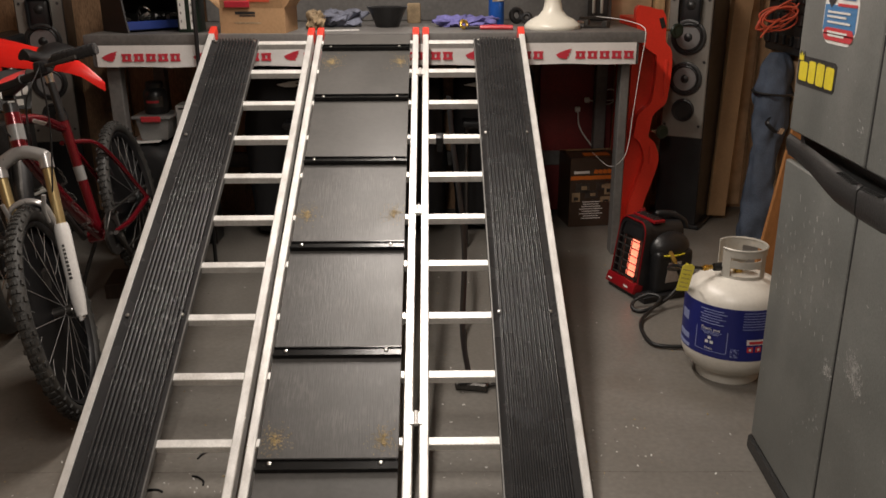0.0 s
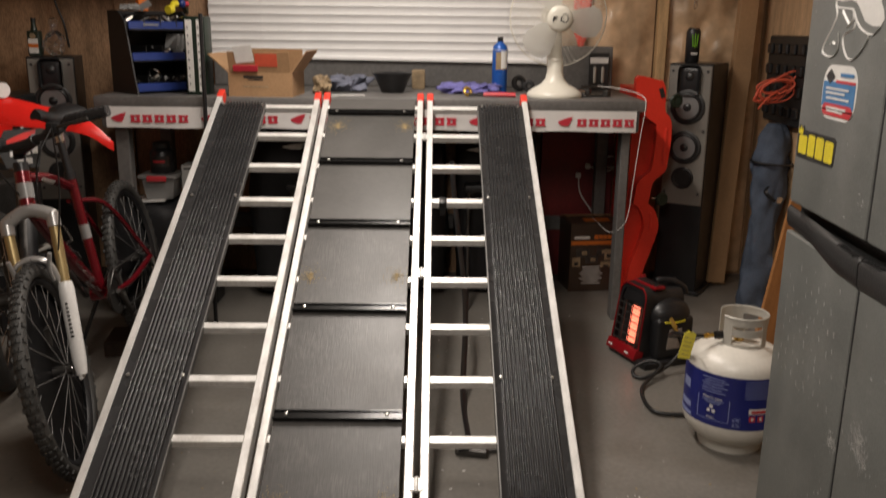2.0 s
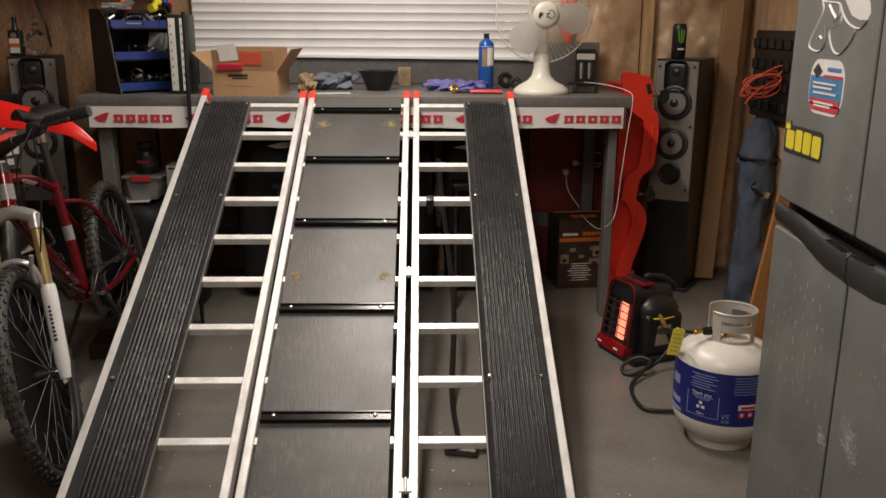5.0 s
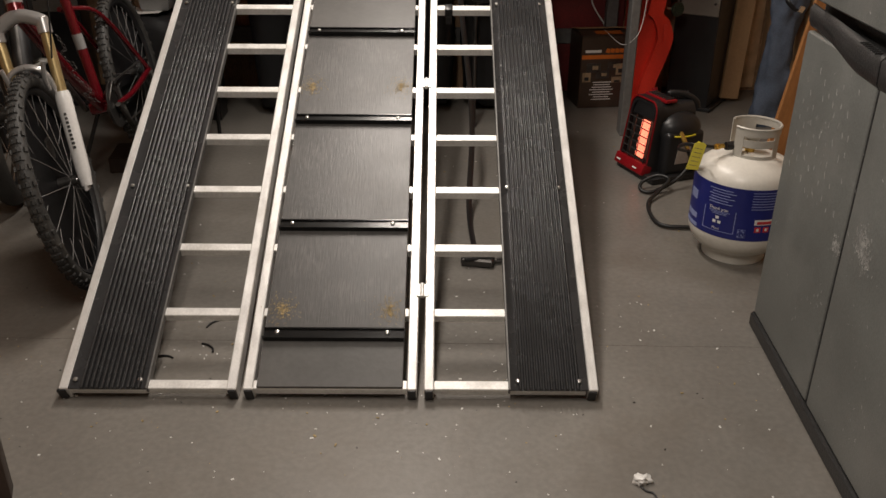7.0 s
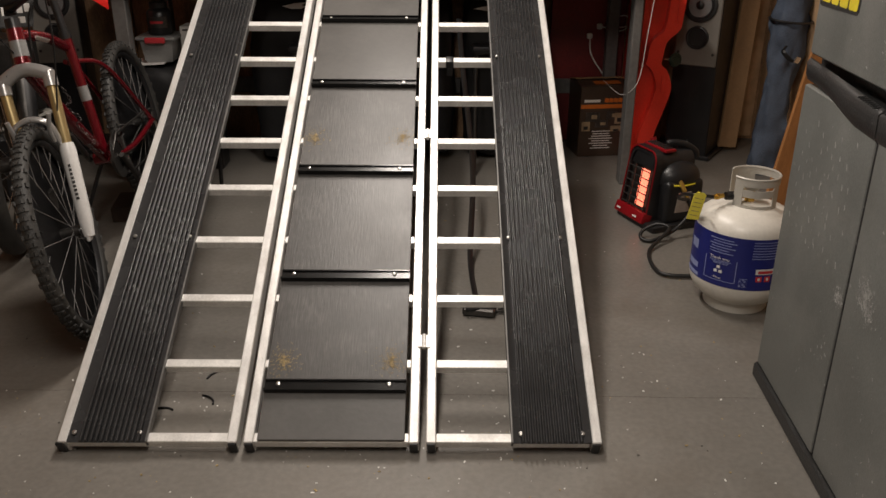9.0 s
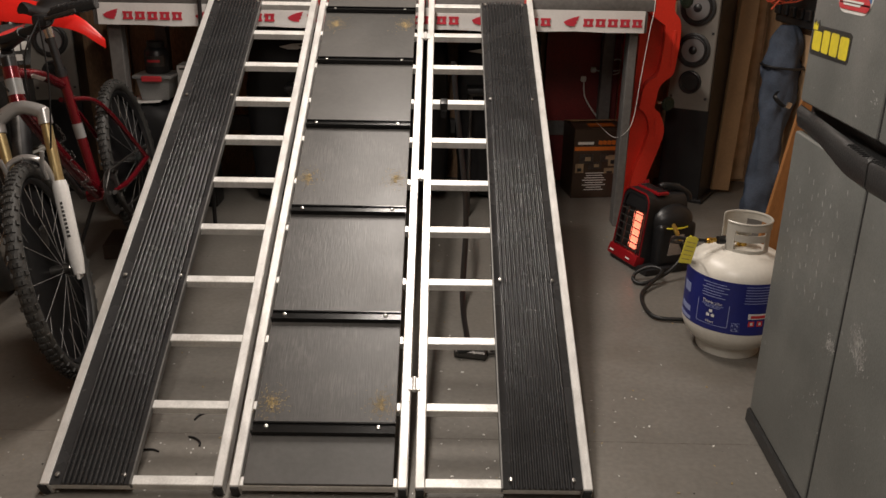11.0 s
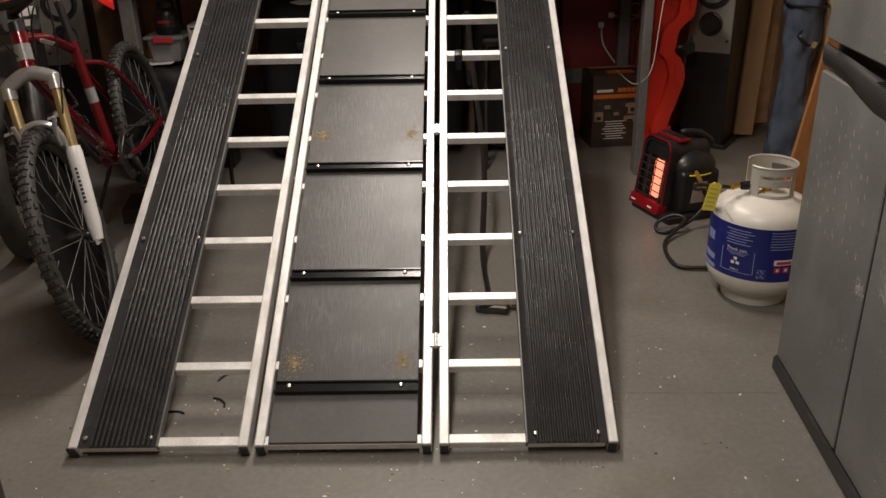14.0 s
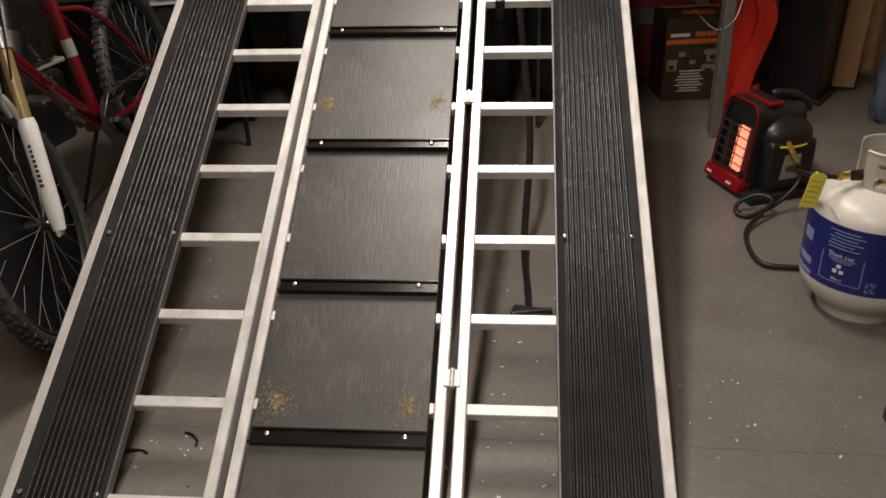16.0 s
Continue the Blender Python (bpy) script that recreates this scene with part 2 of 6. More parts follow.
GREENPRINT = mat("green_print", (0.20, 0.55, 0.03), 0.4, 0, 0.05, 20, 0)
BLUEPRINT = mat("blue_print", (0.06, 0.20, 0.42), 0.4, 0, 0.06, 20, 0)
SHELFWHITE = mat("white_shelf_paint", (0.66, 0.63, 0.58), 0.5, 0, 0.08, 8)
DARKGREEN = mat("dark_green_binding", (0.010, 0.022, 0.014), 0.4, 0, 0.1, 10)
# ---- shapes ----


def box(bm, size, at=(0, 0, 0), turn=(0, 0, 0), bevel=0.0, seg=1):
    m = pose(*at, *turn) @ Matrix.Diagonal((*size, 1))
    r = bmesh.ops.create_cube(bm, size=1, matrix=m)
    if bevel:
        es = list({e for v in r["verts"] for e in v.link_edges})
        bmesh.ops.bevel(bm, geom=es, offset=bevel, segments=seg, affect="EDGES", profile=0.6)
    return bm


def cyl(bm, p0, p1, r0, r1=None, seg=16):
    p0, p1 = Vector(p0), Vector(p1)
    d = p1 - p0
    m = Matrix.Translation((p0 + p1) / 2) @ d.to_track_quat("Z", "Y").to_matrix().to_4x4()
    bmesh.ops.create_cone(bm, cap_ends=True, segments=seg, radius1=r0, radius2=r0 if r1 is None else r1, depth=d.length, matrix=m)
    return bm


def tube(bm, pts, r, seg=8, closed=False, flat=1.0):
    pts = [Vector(p) for p in pts]
    k, rings, up = len(pts), [], None
    for i, p in enumerate(pts):
        a = pts[(i - 1) % k] if closed or i else p
        b = pts[(i + 1) % k] if closed or i < k - 1 else p
        t = (b - a).normalized()
        if up is None:
            up = t.orthogonal().normalized()
        up = (up - t * up.dot(t)).normalized()
        side = t.cross(up)
        rr = r[i] if isinstance(r, (list, tuple)) else r
        rings.append([bm.verts.new(p + rr * (math.cos(q) * up + flat * math.sin(q) * side)) for q in (2 * math.pi * j / seg for j in range(seg))])
    for i in range(k if closed else k - 1):
        a, b = rings[i], rings[(i + 1) % k]
        for j in range(seg):
            bm.faces.new((a[j], a[(j + 1) % seg], b[(j + 1) % seg], b[j]))
    if not closed:
        bm.faces.new(rings[0][::-1])
        bm.faces.new(rings[-1])
    return bm


def curve(pts, n=8):
    """Points along a smooth line through pts."""
    p = [Vector(q) for q in pts]
    p = [2 * p[0] - p[1], *p, 2 * p[-1] - p[-2]]
    out = []
    for i in range(1, len(p) - 2):
        for j in range(n):
            t = j / n
            a, b, c, d = p[i - 1:i + 3]
            out.append(0.5 * (2 * b + (c - a) * t + (2 * a - 5 * b + 4 * c - d) * t * t + (3 * b - a - 3 * c + d) * t ** 3))
    return out + [p[-2]]


def lathe(bm, prof, seg=32, m=None):
    m = m or Matrix()
    rings = [[bm.verts.new(m @ Vector((r * math.cos(q), r * math.sin(q), z))) for q in (2 * math.pi * j / seg for j in range(seg))] for r, z in prof]
    for a, b in zip(rings, rings[1:]):
        for j in range(seg):
            bm.faces.new((a[j], a[(j + 1) % seg], b[(j + 1) % seg], b[j]))
    bm.faces.new(rings[0][::-1])
    bm.faces.new(rings[-1])
    return bm


def prism(bm, poly, depth, m=None):
    """A flat outline in x and y, made thick along z from 0 to depth."""
    m = m or Matrix()
    lo = [bm.verts.new(m @ Vector((x, y, 0))) for x, y in poly]
    hi = [bm.verts.new(m @ Vector((x, y, depth))) for x, y in poly]
    k = len(poly)
    bm.faces.new(lo[::-1])
    bm.faces.new(hi)
    for i in range(k):
        bm.faces.new((lo[i], lo[(i + 1) % k], hi[(i + 1) % k], hi[i]))
    return bm


def hoop(bm, R, r, m=None, n=40, seg=8):
    m = m or Matrix()
    return tube(bm, [m @ Vector((R * math.cos(2 * math.pi * i / n), R * math.sin(2 * math.pi * i / n), 0)) for i in range(n)], r, seg, True)


def ball(bm, r, at=(0, 0, 0), scale=(1, 1, 1), rough=0.0, seed=0, cuts=2):
    res = bmesh.ops.create_icosphere(bm, subdivisions=cuts, radius=r)
    for v in res["verts"]:
        k = 1 + rough * noise.noise(v.co * (2.2 / r) + Vector((seed * 7.1, 0, 0)))
        v.co = Vector(at) + Vector([a * s * k for a, s in zip(v.co, scale)])
    return bm


def B():
    return bmesh.new()


def part(name, bm, material, parent=None, label="", sharp=35, at=None):
    me = bpy.data.meshes.new(name)
    bmesh.ops.recalc_face_normals(bm, faces=bm.faces)
    bm.to_mesh(me)
    bm.free()
    me.materials.append(material)
    me.shade_smooth()
    me.set_sharp_from_angle(angle=radians(sharp))
    ob = new(name, me)
    if at is not None:
        ob.matrix_basis = at
    ob.parent = parent
    return tagged(ob, label) if label else ob


def again(ob, name, m, parent):
    """One more piece on the same mesh."""
    o = new(name, ob.data)
    o.matrix_basis = m
    o.parent = parent
    return o


def thing(name, m, label, category, group="", kind=""):
    ob = new(name)
    ob.empty_display_size = 0.05
    ob.matrix_basis = m
    return tagged(ob, label, category, group, kind)


def setting(name, bm, material, label, category):
    return tagged(part(name, bm, material), label, category, kind="structure")
# ---- the garage ----
WY = 2.97          # inner face of the back wall
LX, RX = -2.3, 2.06
FY, CZ = -3.2, 2.5

b = B()
bmesh.ops.create_grid(b, x_segments=40, y_segments=40, size=0.5, matrix=pose((LX + RX) / 2, (FY + WY) / 2, 0) @ Matrix.Diagonal((RX - LX + 0.4, WY - FY + 0.4, 1, 1)))
floor = setting("floor", b, CONCRETE, "grey painted concrete garage floor with stains and grit", "floor")
b = B()
for i in range(44):
    x = LX + (RX - LX) * i / 44
    box(b, ((RX - LX) / 44 + 0.002, 0.0018 + 0.0010 * math.sin(i * 2.3), 0.0004), (x + 0.05, 0.285 - 0.016 * x + 0.0015 * math.sin(i * 1.7), 0.0003), (0, 0, -0.9))
setting("floor_joint", b, JOINT, "hairline dirty joint across the concrete floor", "joint")
b = box(B(), (RX - LX + 0.3, WY - FY + 0.3, 0.1), ((LX + RX) / 2, (FY + WY) / 2, CZ + 0.05))
setting("ceiling", b, CEIL, "plain pale garage ceiling", "ceiling")

# back wall round the window opening
b = B()
WL, WR, WB, WT = -0.86, 0.80, 1.27, 2.15
t = 0.12
box(b, (WL - LX + 0.15, t, CZ), ((LX - 0.15 + WL) / 2, WY + t / 2, CZ / 2))
box(b, (RX + 0.15 - WR, t, CZ), ((RX + 0.15 + WR) / 2, WY + t / 2, CZ / 2))
box(b, (WR - WL, t, WB), ((WL + WR) / 2, WY + t / 2, WB / 2))
box(b, (WR - WL, t, CZ - WT), ((WL + WR) / 2, WY + t / 2, (CZ + WT) / 2))
setting("wall_back", b, PLY_WALL, "brown stained plywood back wall of the garage", "wall")
setting("wall_right", box(B(), (0.12, WY - FY, CZ), (RX + 0.06, (WY + FY) / 2, CZ / 2)), OSB, "pale plywood side wall with vertical grain", "wall")
setting("wall_left", box(B(), (0.12, WY - FY, CZ), (LX - 0.06, (WY + FY) / 2, CZ / 2)), PLY_WALL, "brown plywood side wall in shade", "wall")
setting("wall_front", box(B(), (RX - LX, 0.12, CZ), ((LX + RX) / 2, FY - 0.06, CZ / 2)), DARKWALL, "plain dull wall behind", "wall")

win = thing("window_1", pose(0, 0, 0), "dark night window behind a closed blind", "window", kind="structure")
b = B()
for sx in (WL + 0.02, WR - 0.02):
    box(b, (0.04, 0.08, WT - WB), (sx, WY + 0.06, (WB + WT) / 2), bevel=0.004)
for sz in (WB + 0.02, WT - 0.02):
    box(b, (WR - WL - 0.08, 0.08, 0.04), ((WL + WR) / 2, WY + 0.06, sz), bevel=0.004)
part("window_frame", b, SHELFWHITE, win)
part("pane", box(B(), (WR - WL - 0.08, 0.006, WT - WB - 0.08), ((WL + WR) / 2, WY + 0.07, (WB + WT) / 2)), DARKGLASS, win)

# bulging insulation batts between studs
def batt(x0, x1, z0, z1, seed):
    b = B()
    nx, nz = 24, 60
    g = bmesh.ops.create_grid(b, x_segments=nx, y_segments=nz, size=0.5)
    for v in g["verts"]:
        u, w = v.co.x + 0.5, v.co.y + 0.5
        x, z = x0 + u * (x1 - x0), z0 + w * (z1 - z0)
        edge = min(1, min(u, 1 - u) * 7, min(w, 1 - w) * 12)
        h = 0.020 + 0.035 * edge + 0.040 * edge * noise.noise((x * 7 + seed, z * 6, 0.3)) + 0.020 * edge * noise.noise((x * 22, z * 17 + seed, 1.3))
        v.co = (x, WY - max(h, 0.004), z)
    ob = part("insulation_batt", b, FOIL, sharp=70)
    return tagged(ob, "brown faced insulation batt bulging between wall studs", "insulation", "insulation batts", "structure")


for i, (x0, x1) in enumerate(((0.84, 1.455), (1.525, 2.04))):
    batt(x0, x1, 0.02, 2.45, i * 5.3)
for x in (1.49,):
    tagged(part("stud", box(B(), (0.05, 0.075, 2.48), (x, WY - 0.0375, 1.24), bevel=0.003), STUD), "bare pine wall stud", "stud", "wall studs", "structure")
tagged(part("stud", box(B(), (0.05, 0.03, 2.48), (-1.42, WY - 0.015, 1.24), bevel=0.003), PLY_WALL), "dark stained wall batten", "stud", "wall studs", "structure")

# blind
blind = thing("window_blind", pose(-0.03, WY - 0.05, 0), "white horizontal slat window blind pulled nearly down", "blind")
prof = [(1.27 * y, 1.27 * z) for y, z in ((-0.020, -0.0045), (-0.012, 0.0008), (0, 0.0028), (0.012, 0.0014), (0.020, -0.0024), (0.020, -0.0039), (0.012, -0.0001), (0, 0.0013), (-0.012, -0.0007), (-0.020, -0.006))]
slat = part("slat", prism(B(), prof, 1.815, pose(-0.9075, 0, 0, 90, 0, 90) @ pose(0, 0, 0)), BLIND, blind)
slat.matrix_basis = pose(0, 0, 1.235, -78, 0, 0)
for i in range(1, 23):
    again(slat, "slat", pose(random.uniform(-0.002, 0.002), 0, 1.235 + 0.0445 * i, -78 + random.uniform(-2, 2), random.uniform(-0.08, 0.08), 0), blind)
part("bottom_rail", box(B(), (1.815, 0.03, 0.018), (0, -0.004, 1.207), (0, 0.5, 0), 0.005, 2), BLIND, blind)
part("head_rail", box(B(), (1.83, 0.05, 0.04), (0, 0, 2.23), bevel=0.004), BLIND, blind)
for x in (-0.62, 0.05, 0.68):
    part("ladder_cord", box(B(), (0.0014, 0.0014, 1.03), (x, -0.022, 1.715)), BLIND, blind)
part("tilt_wand", cyl(B(), (-0.82, -0.03, 1.56), (-0.82, -0.03, 2.2), 0.005, seg=8), STEELDARK, blind)
# ---- folding ramp leaning on the bench ----
TILT = 26.6
RM = pose(0, 0, 0.045, TILT, 0, 0)
ramp = thing("loading_ramp", RM, "three-panel folding aluminium loading ramp leaning on the workbench", "ramp")
END = 2.265
rails = {"outer_a": -0.6860, "inner_a": -0.2515, "left_m": -0.2105, "right_m": 0.2070, "inner_d": 0.2505, "outer_d": 0.6695}
SPLAY = {-0.6860: 0.0065, -0.2515: -0.001, 0.6695: 0.001}     # feet stand a little wide


for x in rails.values():
    long = END + (0.030 if x < -0.6 else 0.012)
    b = box(B(), (0.025, long + 0.006, 0.048), (x, long / 2 - 0.003, -0.024), bevel=0.0025)
    for v in b.verts:
        v.co.x += SPLAY.get(x, 0) * (1 - v.co.y / END)
    part("rail", b, ALU, ramp)
    b = box(B(), (0.030, 0.062, 0.052), (x, long + 0.022, -0.024), bevel=0.006, seg=2)
    part("end_cap", b, REDCAP, ramp, "red plastic end cap")
    part("foot_plug", box(B(), (0.021, 0.008, 0.042), (x, -0.008, -0.024), bevel=0.002), BLACK, ramp)
PITCH = 0.2207
spans = ((-0.6705, -0.2605), (-0.198, 0.1945), (0.263, 0.654))
for x0, x1 in spans:
    b = box(B(), (x1 - x0, 0.026, 0.028), (0, 0, 0), bevel=0.002)
    first = part("rung", b, RUNG, ramp)
    first.matrix_basis = pose((x0 + x1) / 2, 0.010, -0.0175)
    for k in range(1, 11):
        again(first, "rung", pose((x0 + x1) / 2, 0.010 + PITCH * k, -0.0175), ramp)


def mat_strip(x0, x1, m0, m1, foot0, foot1):
    """A moulded mat: flat margins, round-topped ribs with narrow grooves; foot0 and foot1 spread the lower end."""
    w, n = x1 - x0, 12
    pts = [(x0, 0.0), (x0, 0.0060)]
    step = (w - m0 - m1) / n
    for i in range(n):
        a = x0 + m0 + i * step
        pts += [(a, 0.0010), (a + step * 0.34, 0.0010), (a + step * 0.38, 0.0085), (a + step * 0.47, 0.0118), (a + step * 0.60, 0.0132), (a + step * 0.74, 0.0132), (a + step * 0.87, 0.0118), (a + step * 0.96, 0.0085)]
    pts += [(x1 - m1, 0.0010), (x1 - m1 + 0.001, 0.0060), (x1, 0.0060), (x1, 0.0)]
    b = prism(B(), pts, 2.238, pose(0, 2.232, -0.0035, 90, 0, 0))
    for v in b.verts:
        u = (v.co.x - x0) / w
        v.co.x += (foot0 * (1 - u) + foot1 * u) * (1 - v.co.y / END)
    return part("traction_mat", b, RUBBER, ramp, "ribbed black rubber traction mat", sharp=45)


mat_strip(-0.6725, -0.474, 0.026, 0.014, 0.0065, 0.0055)
mat_strip(0.4615, 0.656, 0.016, 0.022, -0.004, 0.001)
# dull metal edging under each mat's free side
for x, foot in ((-0.4725, 0.0055), (0.4600, -0.004)):
    b = box(B(), (0.0055, 2.238, 0.022), (x, 1.113, -0.0075), bevel=0.001)
    for v in b.verts:
        v.co.x += foot * (1 - v.co.y / END)
    part("mat_edging", b, EDGING, ramp, "dull grey metal edging under the mat")


def bolt(x, y, z=0.0045, r=0.0065):
    b = lathe(B(), [(r, 0), (r, 0.0015), (r * 0.75, 0.004), (r * 0.3, 0.0048)], 10)
    return part("bolt", b, BOLT, ramp, at=pose(x, y, z))


head = bolt(-0.651, 0.018)
for x in (-0.637, -0.486, 0.479, 0.634):
    for y in (0.018, 0.676, 1.565, 2.215):
        if (x, y) != (-0.637, 0.018):
            again(head, "bolt", pose(x - 0.014 if x < -0.6 else x, y, 0.0045), ramp)
cuts = [-0.004, 0.154, 0.524, 0.962, 1.400, 1.790, 2.152, 2.262]
for i, (y0, y1) in enumerate(zip(cuts, cuts[1:])):
    b = box(B(), (0.372, y1 - y0 - 0.004, 0.009), (0, 0, 0), bevel=0.0015)
    part("board", b, BOARD if i in (1, 2, 3) else SMOOTHBOARD, ramp, "grey-painted plywood board with the grain worn through" if i in (1, 2, 3) else "plain grey-painted board", at=pose(-0.002, (y0 + y1) / 2, 0.0015, 0, 0, random.uniform(-0.15, 0.15)))
for y in cuts[1:-1]:
    b = B()
    prism(b, [(-0.019, 0), (0.019, 0), (0.019, 0.009), (0.015, 0.009), (0.015, 0.004), (-0.014, 0.004), (-0.014, 0.018), (-0.019, 0.018)], 0.372, pose(-0.188, 0, 0, 90, 0, 90))
    part("traction_bar", b, BLACKALU, ramp, "glossy black angle bar across the boards", at=pose(0, y - 0.002, 0.0062))
    for x in (-0.153, 0.139):
        again(head, "bolt", pose(x, y + 0.004, 0.0102), ramp)
# screws in the painted boards, with spilt sawdust
for y, xs in ((0.232, (-0.148, 0.142)), (1.118, (-0.150, 0.145)), (2.05, (-0.14, 0.145))):
    for x in xs:
        for dy in (-0.013, 0.013):
            part("screw", lathe(B(), [(0.0052, 0), (0.0052, 0.0012), (0.0040, 0.0020), (0.0016, 0.0012)], 10), OCHRE, ramp, at=pose(x + random.uniform(-0.004, 0.004), y + dy, 0.006))
        b = B()
        for _ in range(300):
            r, q = abs(random.gauss(0, 0.024)), random.uniform(0, 6.28)
            s = random.uniform(0.0008, 0.0022)
            box(b, (s, s * 1.6, 0.0006), (r * math.cos(q), r * math.sin(q) * 1.2, 0.0003), (0, 0, random.uniform(0, 180)))
        tagged(part("sawdust", b, SAWDUST, ramp, "ochre sawdust round the screws", at=pose(x, y, 0.0062)), kind="stuff")
for x, ys in ((0.2287, (0.300, 1.142, 1.98)),):
    for y in ys:
        b = B()
        cyl(b, (0, -0.022, 0), (0, 0.022, 0), 0.0065, seg=12)
        for k in (-1, 1):
            box(b, (0.016, 0.04, 0.003), (k * 0.010, 0, 0.0015), bevel=0.001)
            cyl(b, (0, k * 0.008, 0), (0, k * 0.0095, 0), 0.0072, seg=12)
        part("hinge", b, ALU, ramp, "aluminium knuckle hinge", at=pose(x, y, 0.001))
# ---- workbench ----
BX0, BX1, BY0, BY1, BZ = -1.27, 1.235, 2.098, WY - 0.05, 1.062
bench = thing("workbench", pose(0, 2.5, 0), "long grey-painted wooden workbench against the back wall", "workbench")
part("worktop", box(B(), (BX1 - BX0, BY1 - BY0, 0.050), ((BX0 + BX1) / 2, (BY0 + BY1) / 2 - 2.5, BZ - 0.025), bevel=0.006, seg=2), BENCH, bench)
part("front_apron", box(B(), (BX1 - BX0 - 0.06, 0.035, 0.09), ((BX0 + BX1) / 2, BY0 + 0.022 - 2.5, BZ - 0.097), bevel=0.003), BENCH, bench)
part("backsplash", box(B(), (2.05, 0.03, 0.135), (0.10, BY1 + 0.022 - 2.5, BZ + 0.0675), bevel=0.003), BENCH, bench)
part("leg", box(B(), (0.040, 0.085, BZ - 0.052), (1.158, BY0 + 0.082 - 2.5, (BZ - 0.052) / 2), bevel=0.004), BENCH, bench)
for x, y in ((-1.17, BY0 + 0.075), (1.180, BY1 - 0.1), (-1.17, BY1 - 0.1), (0.0, BY1 - 0.1)):
    part("leg", box(B(), (0.062, 0.062, BZ - 0.052), (x, y - 2.5, (BZ - 0.052) / 2), bevel=0.004), BENCH, bench)
part("lower_rail", box(B(), (2.2, 0.035, 0.08), (0, BY1 - 0.04 - 2.5, 0.32), bevel=0.003), BENCH, bench)

banner = thing("banner", pose(0, 0, 0), "white vinyl banner strip with red wing logos along the bench edge", "banner")
b = B()
n = 60
for i in range(n + 1):
    x = -1.215 + 2.405 * i / n
    for z in (1.016, 0.922 + 0.0018 * math.sin(x * 9) + 0.0012 * math.sin(x * 23)):
        for d in (0, 0.0015):
            b.verts.new((x, BY0 - 0.0055 - d - 0.002 * math.sin(x * 14) * (1.016 - z) / 0.09, z))
b.verts.ensure_lookup_table()
for i in range(n):
    q = [b.verts[i * 4 + k] for k in range(4)]
    r = [b.verts[i * 4 + 4 + k] for k in range(4)]
    b.faces.new((q[0], q[2], r[2], r[0]))
    b.faces.new((q[1], r[1], r[3], q[3]))
    b.faces.new((q[2], q[3], r[3], r[2]))
    b.faces.new((q[0], r[0], r[1], q[1]))
part("vinyl_strip", b, BANNER, banner)
wing = [(0, 0.0), (0.012, -0.012), (0.030, -0.018), (0.052, -0.018), (0.050, -0.010), (0.060, -0.004), (0.056, 0.004), (0.066, 0.010), (0.062, 0.016), (0.072, 0.026), (0.045, 0.020), (0.018, 0.010)]
for k in range(6):
    x = -1.192 + 0.4045 * k
    b = prism(B(), wing, 0.0012, pose(x, BY0 - 0.0095, 0.965, 90, 0, 0))
    part("wing_logo", b, BANNERRED, banner)
    for i in range(5):
        x0 = x + 0.088 + i * 0.054
        b = B()
        box(b, (0.044, 0.0012, 0.009), (x0 + 0.022, BY0 - 0.0100, 0.9505))
        box(b, (0.044, 0.0012, 0.009), (x0 + 0.022, BY0 - 0.0100, 0.9755))
        box(b, (0.014, 0.0012, 0.034), (x0 + 0.010, BY0 - 0.0098, 0.963))
        box(b, (0.014, 0.0012, 0.034), (x0 + 0.034, BY0 - 0.0098, 0.963))
        part("red_bar", b, BANNERRED, banner)
# ---- plastic storage cabinet ----
cab = thing("storage_cabinet", pose(1.218, 0.395, 0, 0, 0, -92.6), "tall grey moulded plastic two-part storage cabinet with stickers", "cabinet")
# local x runs along the front away from the back wall, local y into the cabinet
CW, CD = 0.914, 0.42
part("plinth", box(B(), (CW + 0.006, CD + 0.02, 0.046), (CW / 2, CD / 2 - 0.008, 0.023), bevel=0.006), CABDARK, cab)
part("lower_body", box(B(), (CW, CD - 0.03, 0.835), (CW / 2, CD / 2 + 0.017, 0.4655), bevel=0.008), CABGREY, cab)
part("upper_body", box(B(), (CW, CD - 0.03, 0.85), (CW / 2, CD / 2 + 0.017, 1.39), bevel=0.008), CABGREY, cab)
part("top_lid", box(B(), (CW + 0.01, CD, 0.03), (CW / 2, CD / 2, 1.832), bevel=0.008), CABDARK, cab)
part("middle_shelf", box(B(), (CW, CD - 0.02, 0.078), (CW / 2, CD / 2 + 0.012, 0.924), bevel=0.004), CABDARK, cab)


def door(name, x0, x1, z0, z1):
    b = box(B(), (x1 - x0 - 0.008, 0.032, z1 - z0), ((x0 + x1) / 2, 0.004, (z0 + z1) / 2), bevel=0.009, seg=3)
    d = part(name, b, CABGREY, cab)
    return d


doors = [door("door", 0.002, CW / 2, 0.048, 0.872), door("door", CW / 2, CW - 0.002, 0.048, 0.872), door("door", 0.002, CW / 2, 0.948, 1.814), door("door", CW / 2, CW - 0.002, 0.948, 1.814)]
# added black strip stands in for the shade in the gap between the doors
for z0, z1 in ((0.048, 0.872), (0.948, 1.814)):
    part("door_gasket", box(B(), (0.0078, 0.02, z1 - z0 - 0.012), (CW / 2, 0.0003, (z0 + z1) / 2)), SOFTBLACK, cab)
